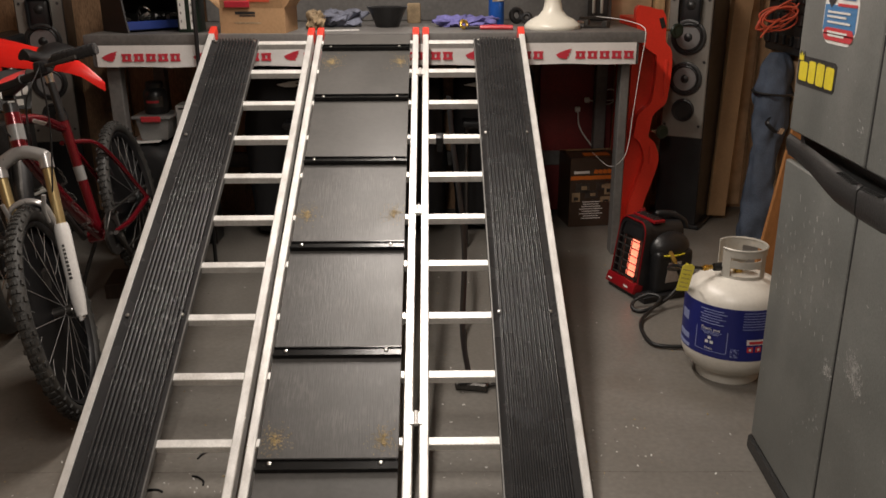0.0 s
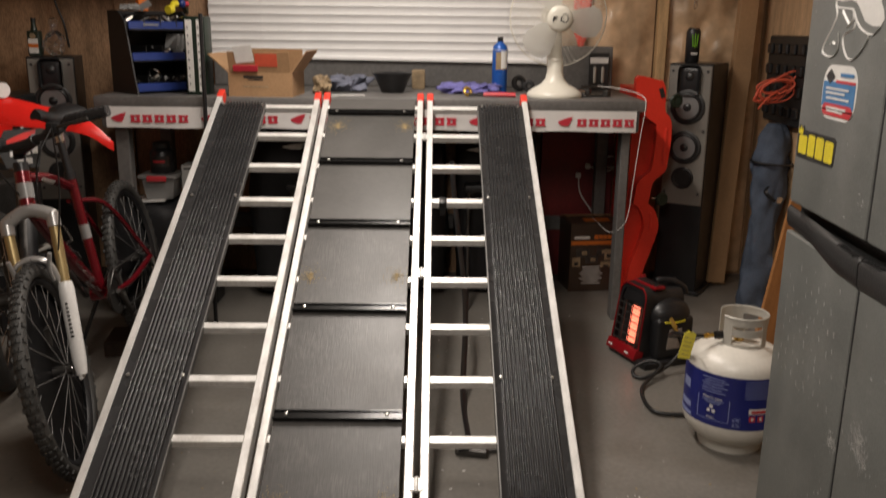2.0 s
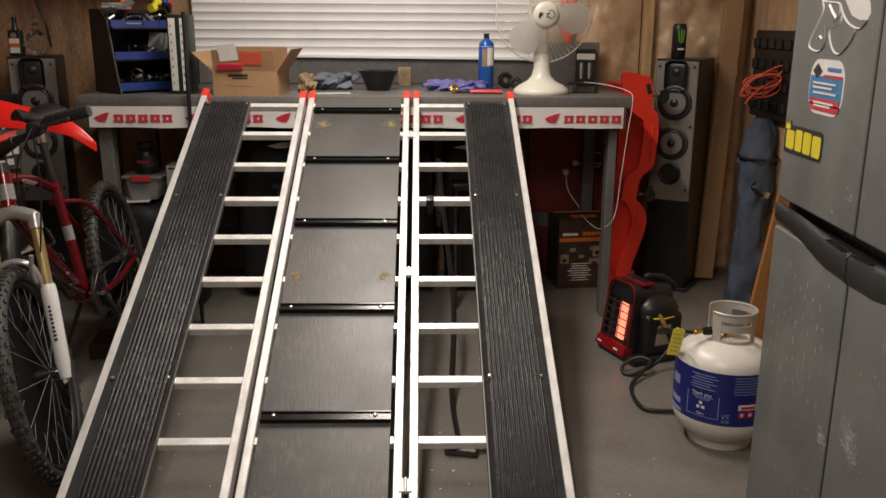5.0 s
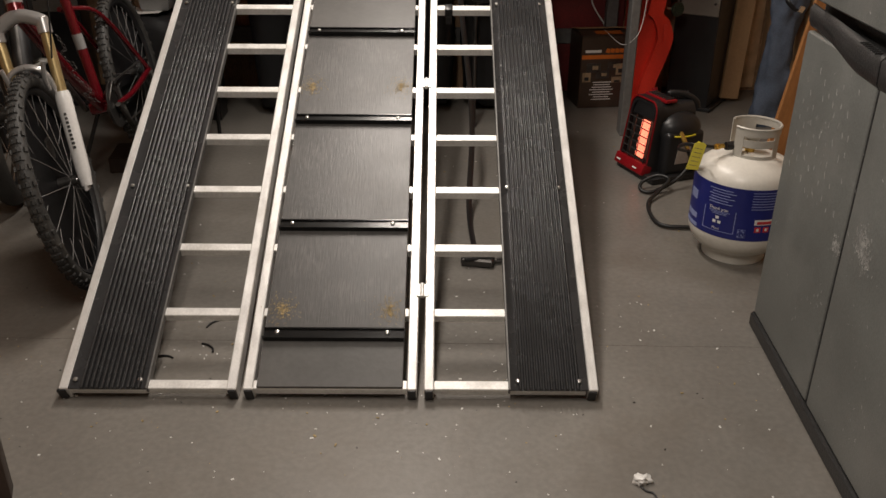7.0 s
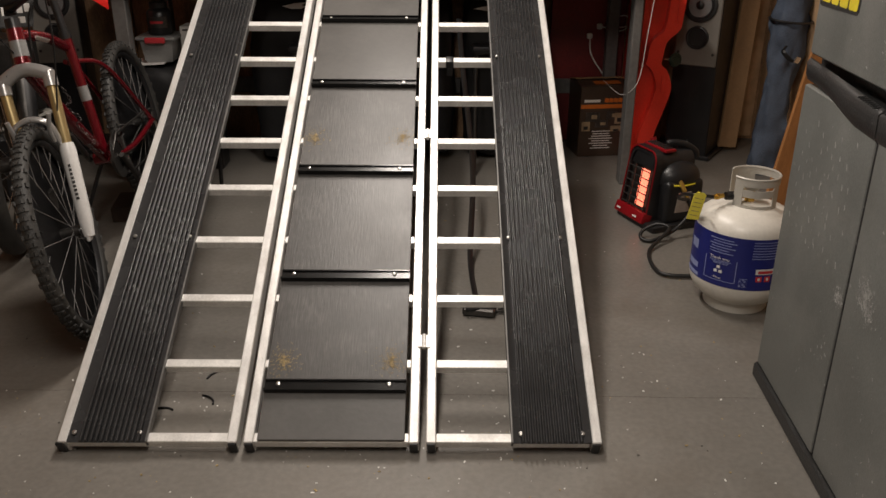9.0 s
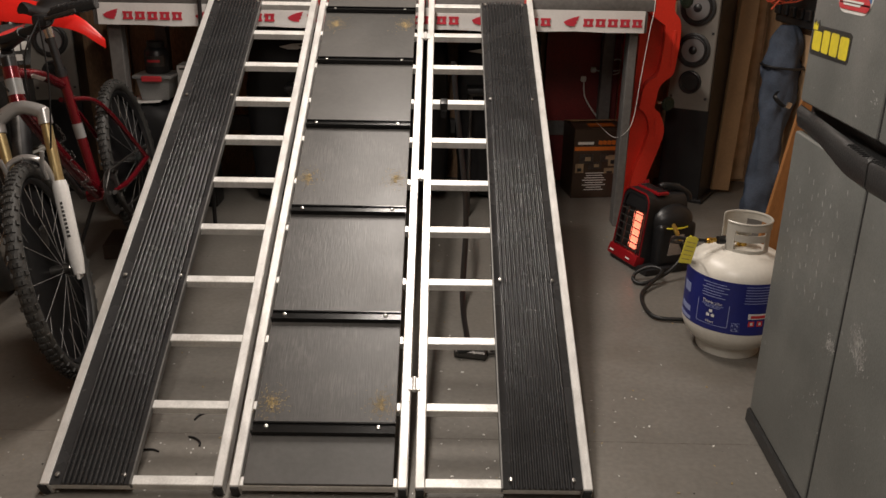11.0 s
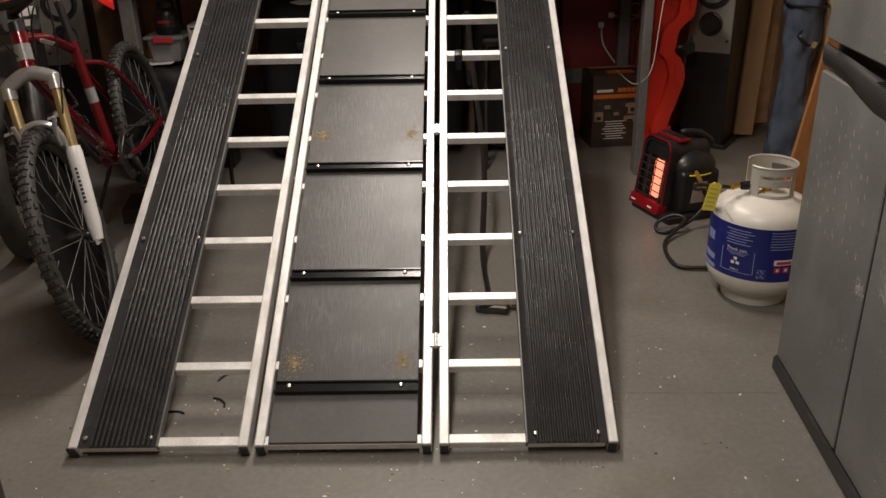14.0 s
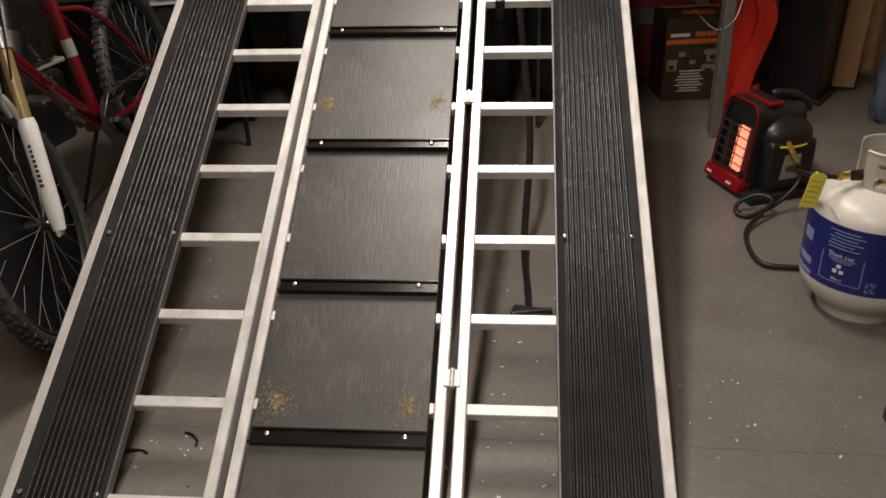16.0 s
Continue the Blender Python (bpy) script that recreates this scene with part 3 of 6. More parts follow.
# moulded black grip ledge, deeper towards the middle
for k, (x0, x1) in enumerate(((0.0, CW / 2 - 0.003), (CW / 2 + 0.003, CW))):
    b = B()
    n = 20
    for i in range(n + 1):
        u = i / n
        x = x0 + (x1 - x0) * u
        w = u if k == 0 else 1 - u
        s = max(0.0, min(1.0, (w - 0.15) / 0.60))
        s = 0.6 * s + 0.4 * s * s * (3 - 2 * s)
        top = 0.938 - 0.026 * w
        lo, out = 0.882 - 0.012 * w - 0.030 * s, -0.013 - 0.007 * s
        for y, z in ((-0.006, top), (out + 0.008, top - 0.002), (out, top - 0.012), (out + 0.002, lo + 0.012), (out + 0.010, lo), (-0.006, lo)):
            b.verts.new((x, y, z))
    b.verts.ensure_lookup_table()
    for i in range(n):
        for j in range(6):
            b.faces.new((b.verts[i * 6 + j], b.verts[i * 6 + (j + 1) % 6], b.verts[i * 6 + 6 + (j + 1) % 6], b.verts[i * 6 + 6 + j]))
    b.faces.new([b.verts[j] for j in range(6)])
    b.faces.new([b.verts[n * 6 + j] for j in range(6)])
    g = part("grip_ledge", b, CABDARK, cab, "black moulded grip ledge", sharp=50)
    b = B()
    for i in range(7):
        x = (x1 - 0.02 - i * 0.013) if k == 0 else (x0 + 0.02 + i * 0.013)
        box(b, (0.004, 0.02, 0.004), (x, -0.016, 0.938 - 0.026 * (1 - i * 0.03)), bevel=0.001)
    part("grip_rib_row", b, CABDARK, g)

# things stuck on the doors: (x along the front, height)
def decal(name, poly, material, parent, lift):
    return part(name, prism(B(), poly, 0.0008, Matrix(((1, 0, 0, 0), (0, 0, -1, -0.0122 - lift), (0, 1, 0, 0), (0, 0, 0, 1)))), material, parent)


def oblong(x0, x1, z0, z1, r, n=5):
    out = []
    for cx, cz, a in ((x1 - r, z0 + r, -90), (x1 - r, z1 - r, 0), (x0 + r, z1 - r, 90), (x0 + r, z0 + r, 180)):
        out += [(cx + r * math.cos(radians(a + 90 * i / n)), cz + r * math.sin(radians(a + 90 * i / n))) for i in range(n + 1)]
    return out


def sticker(name, label):
    return tagged(part_empty(name), label, "sticker")


def part_empty(name):
    return thing(name, cab.matrix_basis.copy(), "", "")


yel = sticker("black_yellow_sticker", "yellow block-shaped sticker with black border on the cabinet door")
decal("backing", [(0.018, 1.072), (0.03, 1.068), (0.242, 1.072), (0.25, 1.080), (0.253, 1.136), (0.24, 1.142), (0.06, 1.140), (0.052, 1.152), (0.040, 1.140), (0.026, 1.152), (0.016, 1.138)], CABDARK, yel, 0)
for x0, x1, z0, z1 in ((0.030, 0.082, 1.080, 1.126), (0.090, 0.132, 1.080, 1.132), (0.140, 0.186, 1.080, 1.132), (0.194, 0.242, 1.080, 1.130)):
    decal("yellow_block", oblong(x0, x1, z0, z1, 0.007, 3), YELLOW, yel, 0.001)
decal("yellow_peak", [(0.022, 1.128), (0.050, 1.128), (0.050, 1.144), (0.043, 1.136), (0.036, 1.148), (0.029, 1.136), (0.022, 1.144)], YELLOW, yel, 0.001)
shield = sticker("shield_sticker", "white, blue and red rounded shield sticker on the cabinet door")
decal("backing", oblong(0.138, 0.325, 1.182, 1.306, 0.045, 6), PRINTWHITE, shield, 0)
decal("blue_field", oblong(0.143, 0.318, 1.210, 1.268, 0.004, 2), BLUEPRINT, shield, 0.001)
decal("red_field", oblong(0.152, 0.316, 1.190, 1.218, 0.016, 4), PRINTRED, shield, 0.002)
decal("red_band", oblong(0.215, 0.318, 1.266, 1.272, 0.001, 2), PRINTRED, shield, 0.002)
decal("black_diamond", [(0.180, 1.262), (0.205, 1.279), (0.180, 1.296), (0.155, 1.279)], CABDARK, shield, 0.002)
for i, (x0, x1, z) in enumerate(((0.165, 0.290, 1.250), (0.165, 0.270, 1.240), (0.170, 0.295, 1.228), (0.175, 0.285, 1.206), (0.180, 0.270, 1.199))):
    decal("print_bar", oblong(x0, x1, z, z + 0.0045, 0.001, 1), PRINTWHITE, shield, 0.003)
decal("print_bar", oblong(0.235, 0.305, 1.281, 1.289, 0.001, 1), BLUEPRINT, shield, 0.002)
skull = sticker("helmet_sticker", "large white die-cut helmet-shaped sticker on the cabinet door")
decal("dome", [(0.150, 1.462), (0.160, 1.49), (0.185, 1.535), (0.225, 1.557), (0.275, 1.562), (0.325, 1.552), (0.360, 1.525), (0.378, 1.485), (0.385, 1.44), (0.400, 1.425), (0.408, 1.405), (0.395, 1.392), (0.360, 1.392), (0.320, 1.402), (0.292, 1.425), (0.268, 1.443), (0.235, 1.449), (0.190, 1.447), (0.160, 1.452)], PRINTWHITE, skull, 0)
decal("eye_slot", [(0.185, 1.478), (0.205, 1.492), (0.215, 1.52), (0.207, 1.532), (0.198, 1.526), (0.186, 1.505)], SCUFF_GLINT, skull, 0.001)


def outline(pts, w=0.0034):
    b = B()
    m = Matrix(((1, 0, 0, 0), (0, 0, -1, -0.0126), (0, 1, 0, 0), (0, 0, 0, 1)))
    tube(b, [m @ Vector((x, z, 0)) for x, z in pts], w, 6, flat=0.12)
    return part("outline", b, PRINTWHITE, skull)


outline(curve([(0.160, 1.449), (0.165, 1.437), (0.215, 1.432), (0.255, 1.428), (0.280, 1.405), (0.315, 1.385), (0.365, 1.376), (0.398, 1.392)], 5))
outline(curve([(0.162, 1.438), (0.172, 1.415), (0.150, 1.385), (0.118, 1.352), (0.112, 1.334), (0.135, 1.326), (0.165, 1.324), (0.192, 1.334), (0.196, 1.356), (0.188, 1.378)], 5))
outline(curve([(0.275, 1.402), (0.268, 1.385), (0.222, 1.372), (0.226, 1.350), (0.252, 1.326), (0.285, 1.322), (0.322, 1.342), (0.345, 1.366), (0.340, 1.376)], 5))
outline(curve([(0.200, 1.428), (0.222, 1.412), (0.245, 1.396), (0.232, 1.388), (0.262, 1.404), (0.262, 1.426)], 5), 0.004)
outline(curve([(0.150, 1.352), (0.165, 1.358), (0.18, 1.352)], 4), 0.004)
photo = sticker("picture_sticker", "brown and green picture sticker on the cabinet door")
decal("paper", oblong(0.494, 0.60, 1.332, 1.446, 0.003, 2), TAN, photo, 0)
decal("dark_patch", oblong(0.50, 0.56, 1.36, 1.40, 0.01, 3), STEELDARK, photo, 0.001)
decal("green_patch", oblong(0.497, 0.58, 1.405, 1.442, 0.01, 3), DARKGREEN, photo, 0.001)
for z0, z1, x0 in ((1.47, 1.56, 0.50), (1.262, 1.318, 0.53)):
    st = sticker("white_sticker", "small white sticker on the cabinet door")
    decal("paper", oblong(x0, x0 + 0.1, z0, z1, 0.01, 3), PRINTWHITE, st, 0)
    decal("print_bar", oblong(x0 + 0.02, x0 + 0.08, z0 + 0.02, z0 + 0.03, 0.002, 1), CABDARK, st, 0.001)
gn = sticker("green_sticker", "small lime sticker at the cabinet door's top")
decal("paper", oblong(0.135, 0.185, 1.566, 1.585, 0.002, 2), YELLOW, gn, 0)
# pale scuffs on the door faces, and painted glints in loose slanted rows high on the lower door
b = B()
spots = [(0.425, 0.47, 0.028, 240), (0.545, 0.53, 0.036, 620), (0.575, 0.505, 0.030, 300), (0.40, 0.30, 0.03, 25), (0.24, 0.70, 0.05, 25), (0.62, 0.35, 0.06, 30), (0.42, 1.02, 0.02, 25), (0.70, 0.18, 0.05, 30)]
for cx, cz, sp, k in spots:
    for _ in range(k // 3):
        x, z = random.gauss(cx, sp * 0.5), random.gauss(cz, sp * 0.45)
        box(b, (random.uniform(0.0008, 0.004), 0.0004, random.uniform(0.001, 0.008)), (x, -0.0123, z), (0, random.gauss(-25, 25), 0))
# pale flecks paint the highlights on the door's embossed pattern
for i in range(9):
    for j in range(7):
        if random.random() < 0.75:
            x, z = 0.07 + 0.038 * i + random.gauss(0, 0.006), 0.80 - 0.045 * j - 0.012 * (i % 2) + random.gauss(0, 0.006)
            box(b, (0.0030, 0.0004, random.uniform(0.010, 0.018)), (x, -0.0123, z), (0, random.gauss(-12, 8), 0))
for _ in range(150):
    x, z = random.uniform(0.02, CW - 0.03), random.choice((random.uniform(0.08, 0.85), random.uniform(0.97, 1.6)))
    box(b, (random.uniform(0.0008, 0.003), 0.0004, random.uniform(0.002, 0.010)), (x, -0.0123, z), (0, random.gauss(-20, 30), 0))
tagged(part("scuff", b, SCUFF_GLINT, cab, "pale scratches and painted glints of embossing"), kind="stuff")
# ---- gas cylinder and heater ----
tank = thing("propane_cylinder", pose(1.301, 0.886, 0), "white propane cylinder with a navy label standing on the floor", "gas cylinder")
part("foot_ring", lathe(B(), [(0.098, 0.0), (0.104, 0.0), (0.106, 0.006), (0.103, 0.045), (0.096, 0.045)], 40), WHITE, tank)
R = 0.163
prof = [(0.03, 0.024), (0.085, 0.028), (0.125, 0.044), (0.150, 0.070), (0.160, 0.092), (R, 0.112), (R, 0.292), (0.161, 0.308), (0.150, 0.328), (0.126, 0.348), (0.090, 0.363), (0.052, 0.370), (0.02, 0.372)]
part("body", lathe(B(), prof, 48), WHITE, tank, sharp=60)


def wrap(name, a0, a1, z0, z1, material, r, parent):
    """A patch on the round wall of the cylinder; angles in degrees."""
    b = B()
    n = max(2, int(abs(a1 - a0) / 5))
    rows = [[b.verts.new((rr * math.cos(radians(a0 + (a1 - a0) * i / n)), rr * math.sin(radians(a0 + (a1 - a0) * i / n)), z)) for rr, z in ((r, z0), (r, z1), (r - 0.001, z1), (r - 0.001, z0))] for i in range(n + 1)]
    for p, q in zip(rows, rows[1:]):
        for j in range(4):
            b.faces.new((p[j], q[j], q[(j + 1) % 4], p[(j + 1) % 4]))
    b.faces.new(rows[0])
    b.faces.new(rows[-1])
    return part(name, b, material, parent)


label = wrap("label", 150, 330, 0.116, 0.296, LABELBLUE, R + 0.0010, tank)
tagged(label, "navy paper label with pale print")
for z0, a0, a1 in ((0.2796, 212, 240), (0.2703, 216, 244), (0.2609, 212, 238), (0.2516, 214, 243), (0.2422, 212, 236), (0.2329, 213, 241)):
    wrap("print_line", a0, a1, z0, z0 + 0.0024, LABELTEXT, R + 0.0018, label)
for z0, a0, a1 in ((0.2843, 262, 290), (0.275, 262, 295), (0.2656, 262, 292), (0.2563, 262, 296), (0.2469, 262, 289), (0.2376, 262, 294), (0.2282, 262, 291)):
    wrap("print_line", a0, a1, z0, z0 + 0.0022, LABELTEXT, R + 0.0018, label)
for a in (208, 246):
    wrap("print_rule", a, a + 0.8, 0.137, 0.213, LABELTEXT, R + 0.0018, label)
wrap("print_rule", 208, 246, 0.1355, 0.1368, LABELTEXT, R + 0.0018, label)
for i, (a0, a1) in enumerate(((214, 240), (217, 237), (219, 236))):
    wrap("print_line", a0, a1, 0.2040 - 0.0045 * i, 0.2055 - 0.0045 * i, LABELTEXT, R + 0.0018, label)
for i in range(5):
    for j in range(5):
        if (i * 7 + j * 5 + i * j) % 3:
            wrap("code_cell", 251.3 + 1.75 * i, 252.8 + 1.75 * i, 0.1295 + 0.0054 * j, 0.1345 + 0.0054 * j, LABELBLUE, R + 0.0026, label)
for k in range(3):
    a = radians(226) + 0.060 * math.cos(radians(90 + 120 * k))
    z = 0.1735 + 0.010 * math.sin(radians(90 + 120 * k))
    wrap("recycling_arrow", math.degrees(a) - 1.9, math.degrees(a) + 1.9, z - 0.0048, z + 0.0048, PRINTWHITE, R + 0.0018, label)
def wrap_words(words, mid_angle, z, size, r):
    """Raised words bent round the cylinder."""
    cu = bpy.data.curves.new("words", "FONT")
    cu.body, cu.size, cu.align_x = words, size, "CENTER"
    tmp = bpy.data.objects.new("words", cu)
    scene.collection.objects.link(tmp)
    me = bpy.data.meshes.new_from_object(tmp.evaluated_get(bpy.context.evaluated_depsgraph_get()))
    b = B()
    b.from_mesh(me)
    for v in b.verts:
        a = radians(mid_angle) + v.co.x / r
        v.co = (r * math.cos(a), r * math.sin(a), z + v.co.y)
    bpy.data.objects.remove(tmp)
    bpy.data.meshes.remove(me)
    return part("printed_words", b, PRINTWHITE, label)


wrap_words("Thank you", 226, 0.2095, 0.016, R + 0.0022)
wrap_words("Merci", 226, 0.1420, 0.012, R + 0.0022)
wrap("pale_square", 251, 260, 0.1277, 0.1569, LABELTEXT, R + 0.0018, label)
wrap("warning_panel", 268, 296, 0.1744, 0.1931, PRINTWHITE, R + 0.0018, label)
wrap("warning_bar", 271, 288, 0.1779, 0.1873, PRINTRED, R + 0.0026, label)
for a in (269, 279, 289):
    wrap("warning_disc", a, a + 7, 0.1487, 0.1674, PRINTRED, R + 0.0018, label)
    wrap("disc_mark", a + 2.2, a + 4.8, 0.1535, 0.1626, PRINTWHITE, R + 0.0026, label)
for a0, a1, z0, z1 in ((176, 192, 0.213, 0.2446), (172, 196, 0.1487, 0.1674), (168, 198, 0.1207, 0.1324)):
    wrap("logo_shape", a0, a1, z0, z1, LABELTEXT, R + 0.0018, label)
# collar: a bent steel band with cut-outs, built from bars
b = B()
CR = 0.080
CX, CY = 0.010, 0.004
def band(a0, a1, z0, z1, r=CR, th=0.003):
    n = max(2, int((a1 - a0) / 9))
    rows = [[b.verts.new((CX + rr * math.cos(radians(a0 + (a1 - a0) * i / n)), CY + rr * math.sin(radians(a0 + (a1 - a0) * i / n)), z)) for rr, z in ((r, z0), (r, z1), (r - th, z1), (r - th, z0))] for i in range(n + 1)]
    for p, q in zip(rows, rows[1:]):
        for j in range(4):
            b.faces.new((p[j], q[j], q[(j + 1) % 4], p[(j + 1) % 4]))
    b.faces.new(rows[0])
    b.faces.new(rows[-1])


band(202, 500, 0.440, 0.465)
band(202, 226, 0.345, 0.4405)
band(226.5, 300, 0.352, 0.376)
band(226.5, 300, 0.404, 0.4285)
band(300.5, 322, 0.345, 0.4405)
band(70, 108, 0.345, 0.4405)
band(470, 500, 0.345, 0.4405)
part("collar", b, STEELGREY, tank, "grey painted steel handle collar", sharp=50)
hoop_b = tube(B(), [(CX + (CR - 0.0015) * math.cos(radians(a)), CY + (CR - 0.0015) * math.sin(radians(a)), 0.465) for a in range(202, 501, 6)], 0.0042, 6)
part("collar_rim", hoop_b, STEELGREY, tank)
b = cyl(B(), (0, 0, 0.368), (0, 0, 0.415), 0.016)
cyl(b, (0, 0, 0.395), (-0.05, -0.012, 0.395), 0.012)
valve = part("valve", b, BRASS, tank)
part("hand_wheel", lathe(B(), [(0.008, 0.412), (0.026, 0.414), (0.028, 0.420), (0.028, 0.428), (0.024, 0.432), (0.008, 0.432)], 14), STEELGREY, valve)
b = cyl(B(), (-0.05, -0.012, 0.395), (-0.078, -0.018, 0.395), 0.0145, seg=12)
cyl(b, (-0.078, -0.018, 0.395), (-0.088, -0.020, 0.395), 0.0135, seg=12)
part("coupling_nut", b, BLACK, valve, "black plastic coupling nut")

hose = thing("gas_hose", pose(0, 0, 0), "black rubber gas hose looping from the heater to the cylinder", "hose")
HT = Vector((1.296, 0.888, 0))
b = cyl(B(), HT + Vector((-0.09, -0.02, 0.395)), HT + Vector((-0.125, -0.028, 0.393)), 0.008, seg=10)
cyl(b, HT + Vector((-0.105, -0.023, 0.394)), HT + Vector((-0.116, -0.026, 0.3935)), 0.011, seg=6)
part("brass_end", b, BRASS, hose)
run = [(1.290, 1.515, 0.150), (1.300, 1.495, 0.10), (1.235, 1.455, 0.04), (1.135, 1.405, 0.012), (1.092, 1.425, 0.012), (1.105, 1.465, 0.03), (1.165, 1.475, 0.055), (1.205, 1.44, 0.05), (1.15, 1.375, 0.024), (1.097, 1.30, 0.012), (1.078, 1.185, 0.012), (1.096, 1.083, 0.012), (1.184, 1.062, 0.012), (1.28, 1.07, 0.012)]
part("rubber_hose", tube(B(), curve(run, 8), 0.0075, 8), HOSE, hose, sharp=60)
part("rubber_hose", tube(B(), curve([HT + Vector((-0.125, -0.028, 0.393)), (1.11, 0.855, 0.402), (1.105, 0.98, 0.36), (1.165, 1.22, 0.26), (1.255, 1.44, 0.175), (1.290, 1.515, 0.150)], 7), 0.0065, 8), HOSE, hose, sharp=60)
b = cyl(B(), (1.268, 1.575, 0.205), (1.282, 1.540, 0.172), 0.010, seg=10)
cyl(b, (1.282, 1.540, 0.172), (1.290, 1.515, 0.150), 0.0075, seg=10)
part("brass_fitting", b, BRASS, hose)
b = prism(B(), [(-0.022, -0.088), (0.020, -0.084), (0.021, 0.0), (0.010, 0.006), (-0.012, 0.002), (-0.021, -0.004)], 0.0015, pose(1.108, 0.80, 0.425, 84, 14, 8))
tag = part("warning_tag", b, TAGYELLOW, hose, "yellow warning tag on the hose")
for i in range(5):
    part("print_line", box(B(), (0.030 - 0.003 * (i % 2), 0.0020, 0.0005), (-0.001, -0.016 - 0.014 * i, 0.0018)), SAWDUST, tag, at=pose(1.108, 0.80, 0.425, 84, 14, 8))
part("tag_tie", tube(B(), curve([(1.108, 0.80, 0.426), (1.110, 0.83, 0.42), (1.112, 0.852, 0.404)], 4), 0.0025, 6), YELLOW, hose, sharp=80)

heater = thing("gas_heater", pose(1.232, 1.712, 0, 0, 0, -68) @ Matrix.Diagonal((0.82, 1.0, 1.04, 1)), "red and black portable gas heater glowing orange on the floor", "heater")
# local -y is the front face; x across


def arch(w, h, r, foot=0.0, n=8):
    out = [(-w, foot), (w, foot)]
    for cx, a in ((w * 0.93 - r, 0), (-w * 0.93 + r, 90)):
        out += [(cx + r * math.cos(radians(a + 90 * i / n)), h - r + r * math.sin(radians(a + 90 * i / n))) for i in range(n + 1)]
    return out


def ring_frame(outer, inner, depth, m):
    b = B()
    k = len(outer)
    v = [[b.verts.new(m @ Vector((x, y, z))) for x, y in loop] for loop, z in ((outer, 0), (outer, depth), (inner, depth), (inner, 0))]
    for a, c in zip(v, v[1:] + v[:1]):
        for i in range(k):
            b.faces.new((a[i], a[(i + 1) % k], c[(i + 1) % k], c[i]))
    return b


UP = pose(0, 0, 0, 90, 0, 0)          # outline x, y becomes x, z; thickness runs towards -y
b = prism(B(), arch(0.118, 0.300, 0.055, 0.02), 0.205, pose(0, 0.085, 0) @ UP)
part("housing", b, BLACK, heater, sharp=30)
part("base", box(B(), (0.33, 0.27, 0.026), (0.045, -0.02, 0.013), bevel=0.010, seg=2), BLACK, heater)
b = ring_frame(arch(0.124, 0.312, 0.055, 0.018), arch(0.104, 0.290, 0.045, 0.054), 0.030, pose(0, -0.112, 0) @ UP)
part("front_frame", b, BLACK, heater, sharp=30)
b = ring_frame(arch(0.123, 0.311, 0.055, 0.045), arch(0.119, 0.306, 0.051, 0.049), 0.006, pose(0, -0.1405, 0) @ UP)
part("red_edge", b, HEATRED, heater, "thin red enamelled edge", sharp=30)
part("front_skirt", box(B(), (0.252, 0.046, 0.046), (0, -0.140, 0.036), (-20, 0, 0), 0.008, 2), HEATRED, heater, "red enamelled skirt")
part("hood_strip", box(B(), (0.190, 0.055, 0.012), (0.0, -0.070, 0.307), (0, 0, 0), 0.005, 2), HEATRED, heater, "red enamelled hood strip")
for i in range(6):
    part("vent_rib", box(B(), (0.018, 0.040, 0.006), (-0.070 + 0.028 * i, -0.070, 0.314), bevel=0.002), BLACK, heater)
part("reflector", box(B(), (0.19, 0.010, 0.225), (0, -0.1245, 0.172), bevel=0.002), STEELDARK, heater)
part("upper_grille", prism(B(), [(-0.09, 0.235), (0.09, 0.235), (0.075, 0.285), (0.05, 0.294), (-0.05, 0.294), (-0.075, 0.285)], 0.008, pose(0, -0.1305, 0) @ UP), BLACK, heater)
for i in range(5):
    for k in (0, 1):
        part("glowing_tile", box(B(), (0.029, 0.008, 0.027), (0.014 + 0.032 * k, -0.1345, 0.088 + 0.0305 * i), (0, 0, 0), 0.001), GLOW, heater, "glowing ceramic tile")
for i in range(6):
    part("guard_wire", cyl(B(), (-0.095, -0.150, 0.072 + 0.0305 * i), (0.098, -0.150, 0.072 + 0.0305 * i), 0.0026, seg=6), STEELDARK, heater)
for x in (-0.095, -0.035, 0.026, 0.098):
    part("guard_wire", cyl(B(), (x, -0.150, 0.06), (x, -0.150, 0.240), 0.0026, seg=6), STEELDARK, heater)
b = tube(B(), curve([(0.0, -0.030, 0.285), (0.0, -0.018, 0.310), (0.020, 0.020, 0.323), (0.045, 0.070, 0.314), (0.060, 0.110, 0.288), (0.062, 0.118, 0.262)], 5), 0.014, 10, flat=1.3)
part("handle", b, BLACK, heater, sharp=60)
for i in range(8):
    part("handle_rib", hoop(B(), 0.0158, 0.0026, pose(0.012 + 0.0044 * i, 0.004 + 0.0100 * i, 0.3195 - 0.0006 * i, 90, 0, -24), 14, 6), CABDARK, heater, sharp=80)
part("regulator_dome", ball(B(), 0.1, (0.100, 0.012, 0.196), (0.84, 1.02, 0.70), 0.0, 1, 4), BLACK, heater, sharp=80)
part("side_pod", box(B(), (0.095, 0.185, 0.180), (0.132, 0.012, 0.108), bevel=0.026, seg=4), BLACK, heater, sharp=50)
part("yellow_strip", tube(B(), curve([(0.150, -0.070, 0.183), (0.182, -0.040, 0.184), (0.194, 0.005, 0.184), (0.184, 0.050, 0.184)], 5), 0.0036, 8), YELLOW, heater, "yellow safety strip", sharp=60)
part("rating_plate", box(B(), (0.003, 0.080, 0.085), (0.1808, 0.0, 0.110), bevel=0.001), PLATE, heater, "grey rating plate")
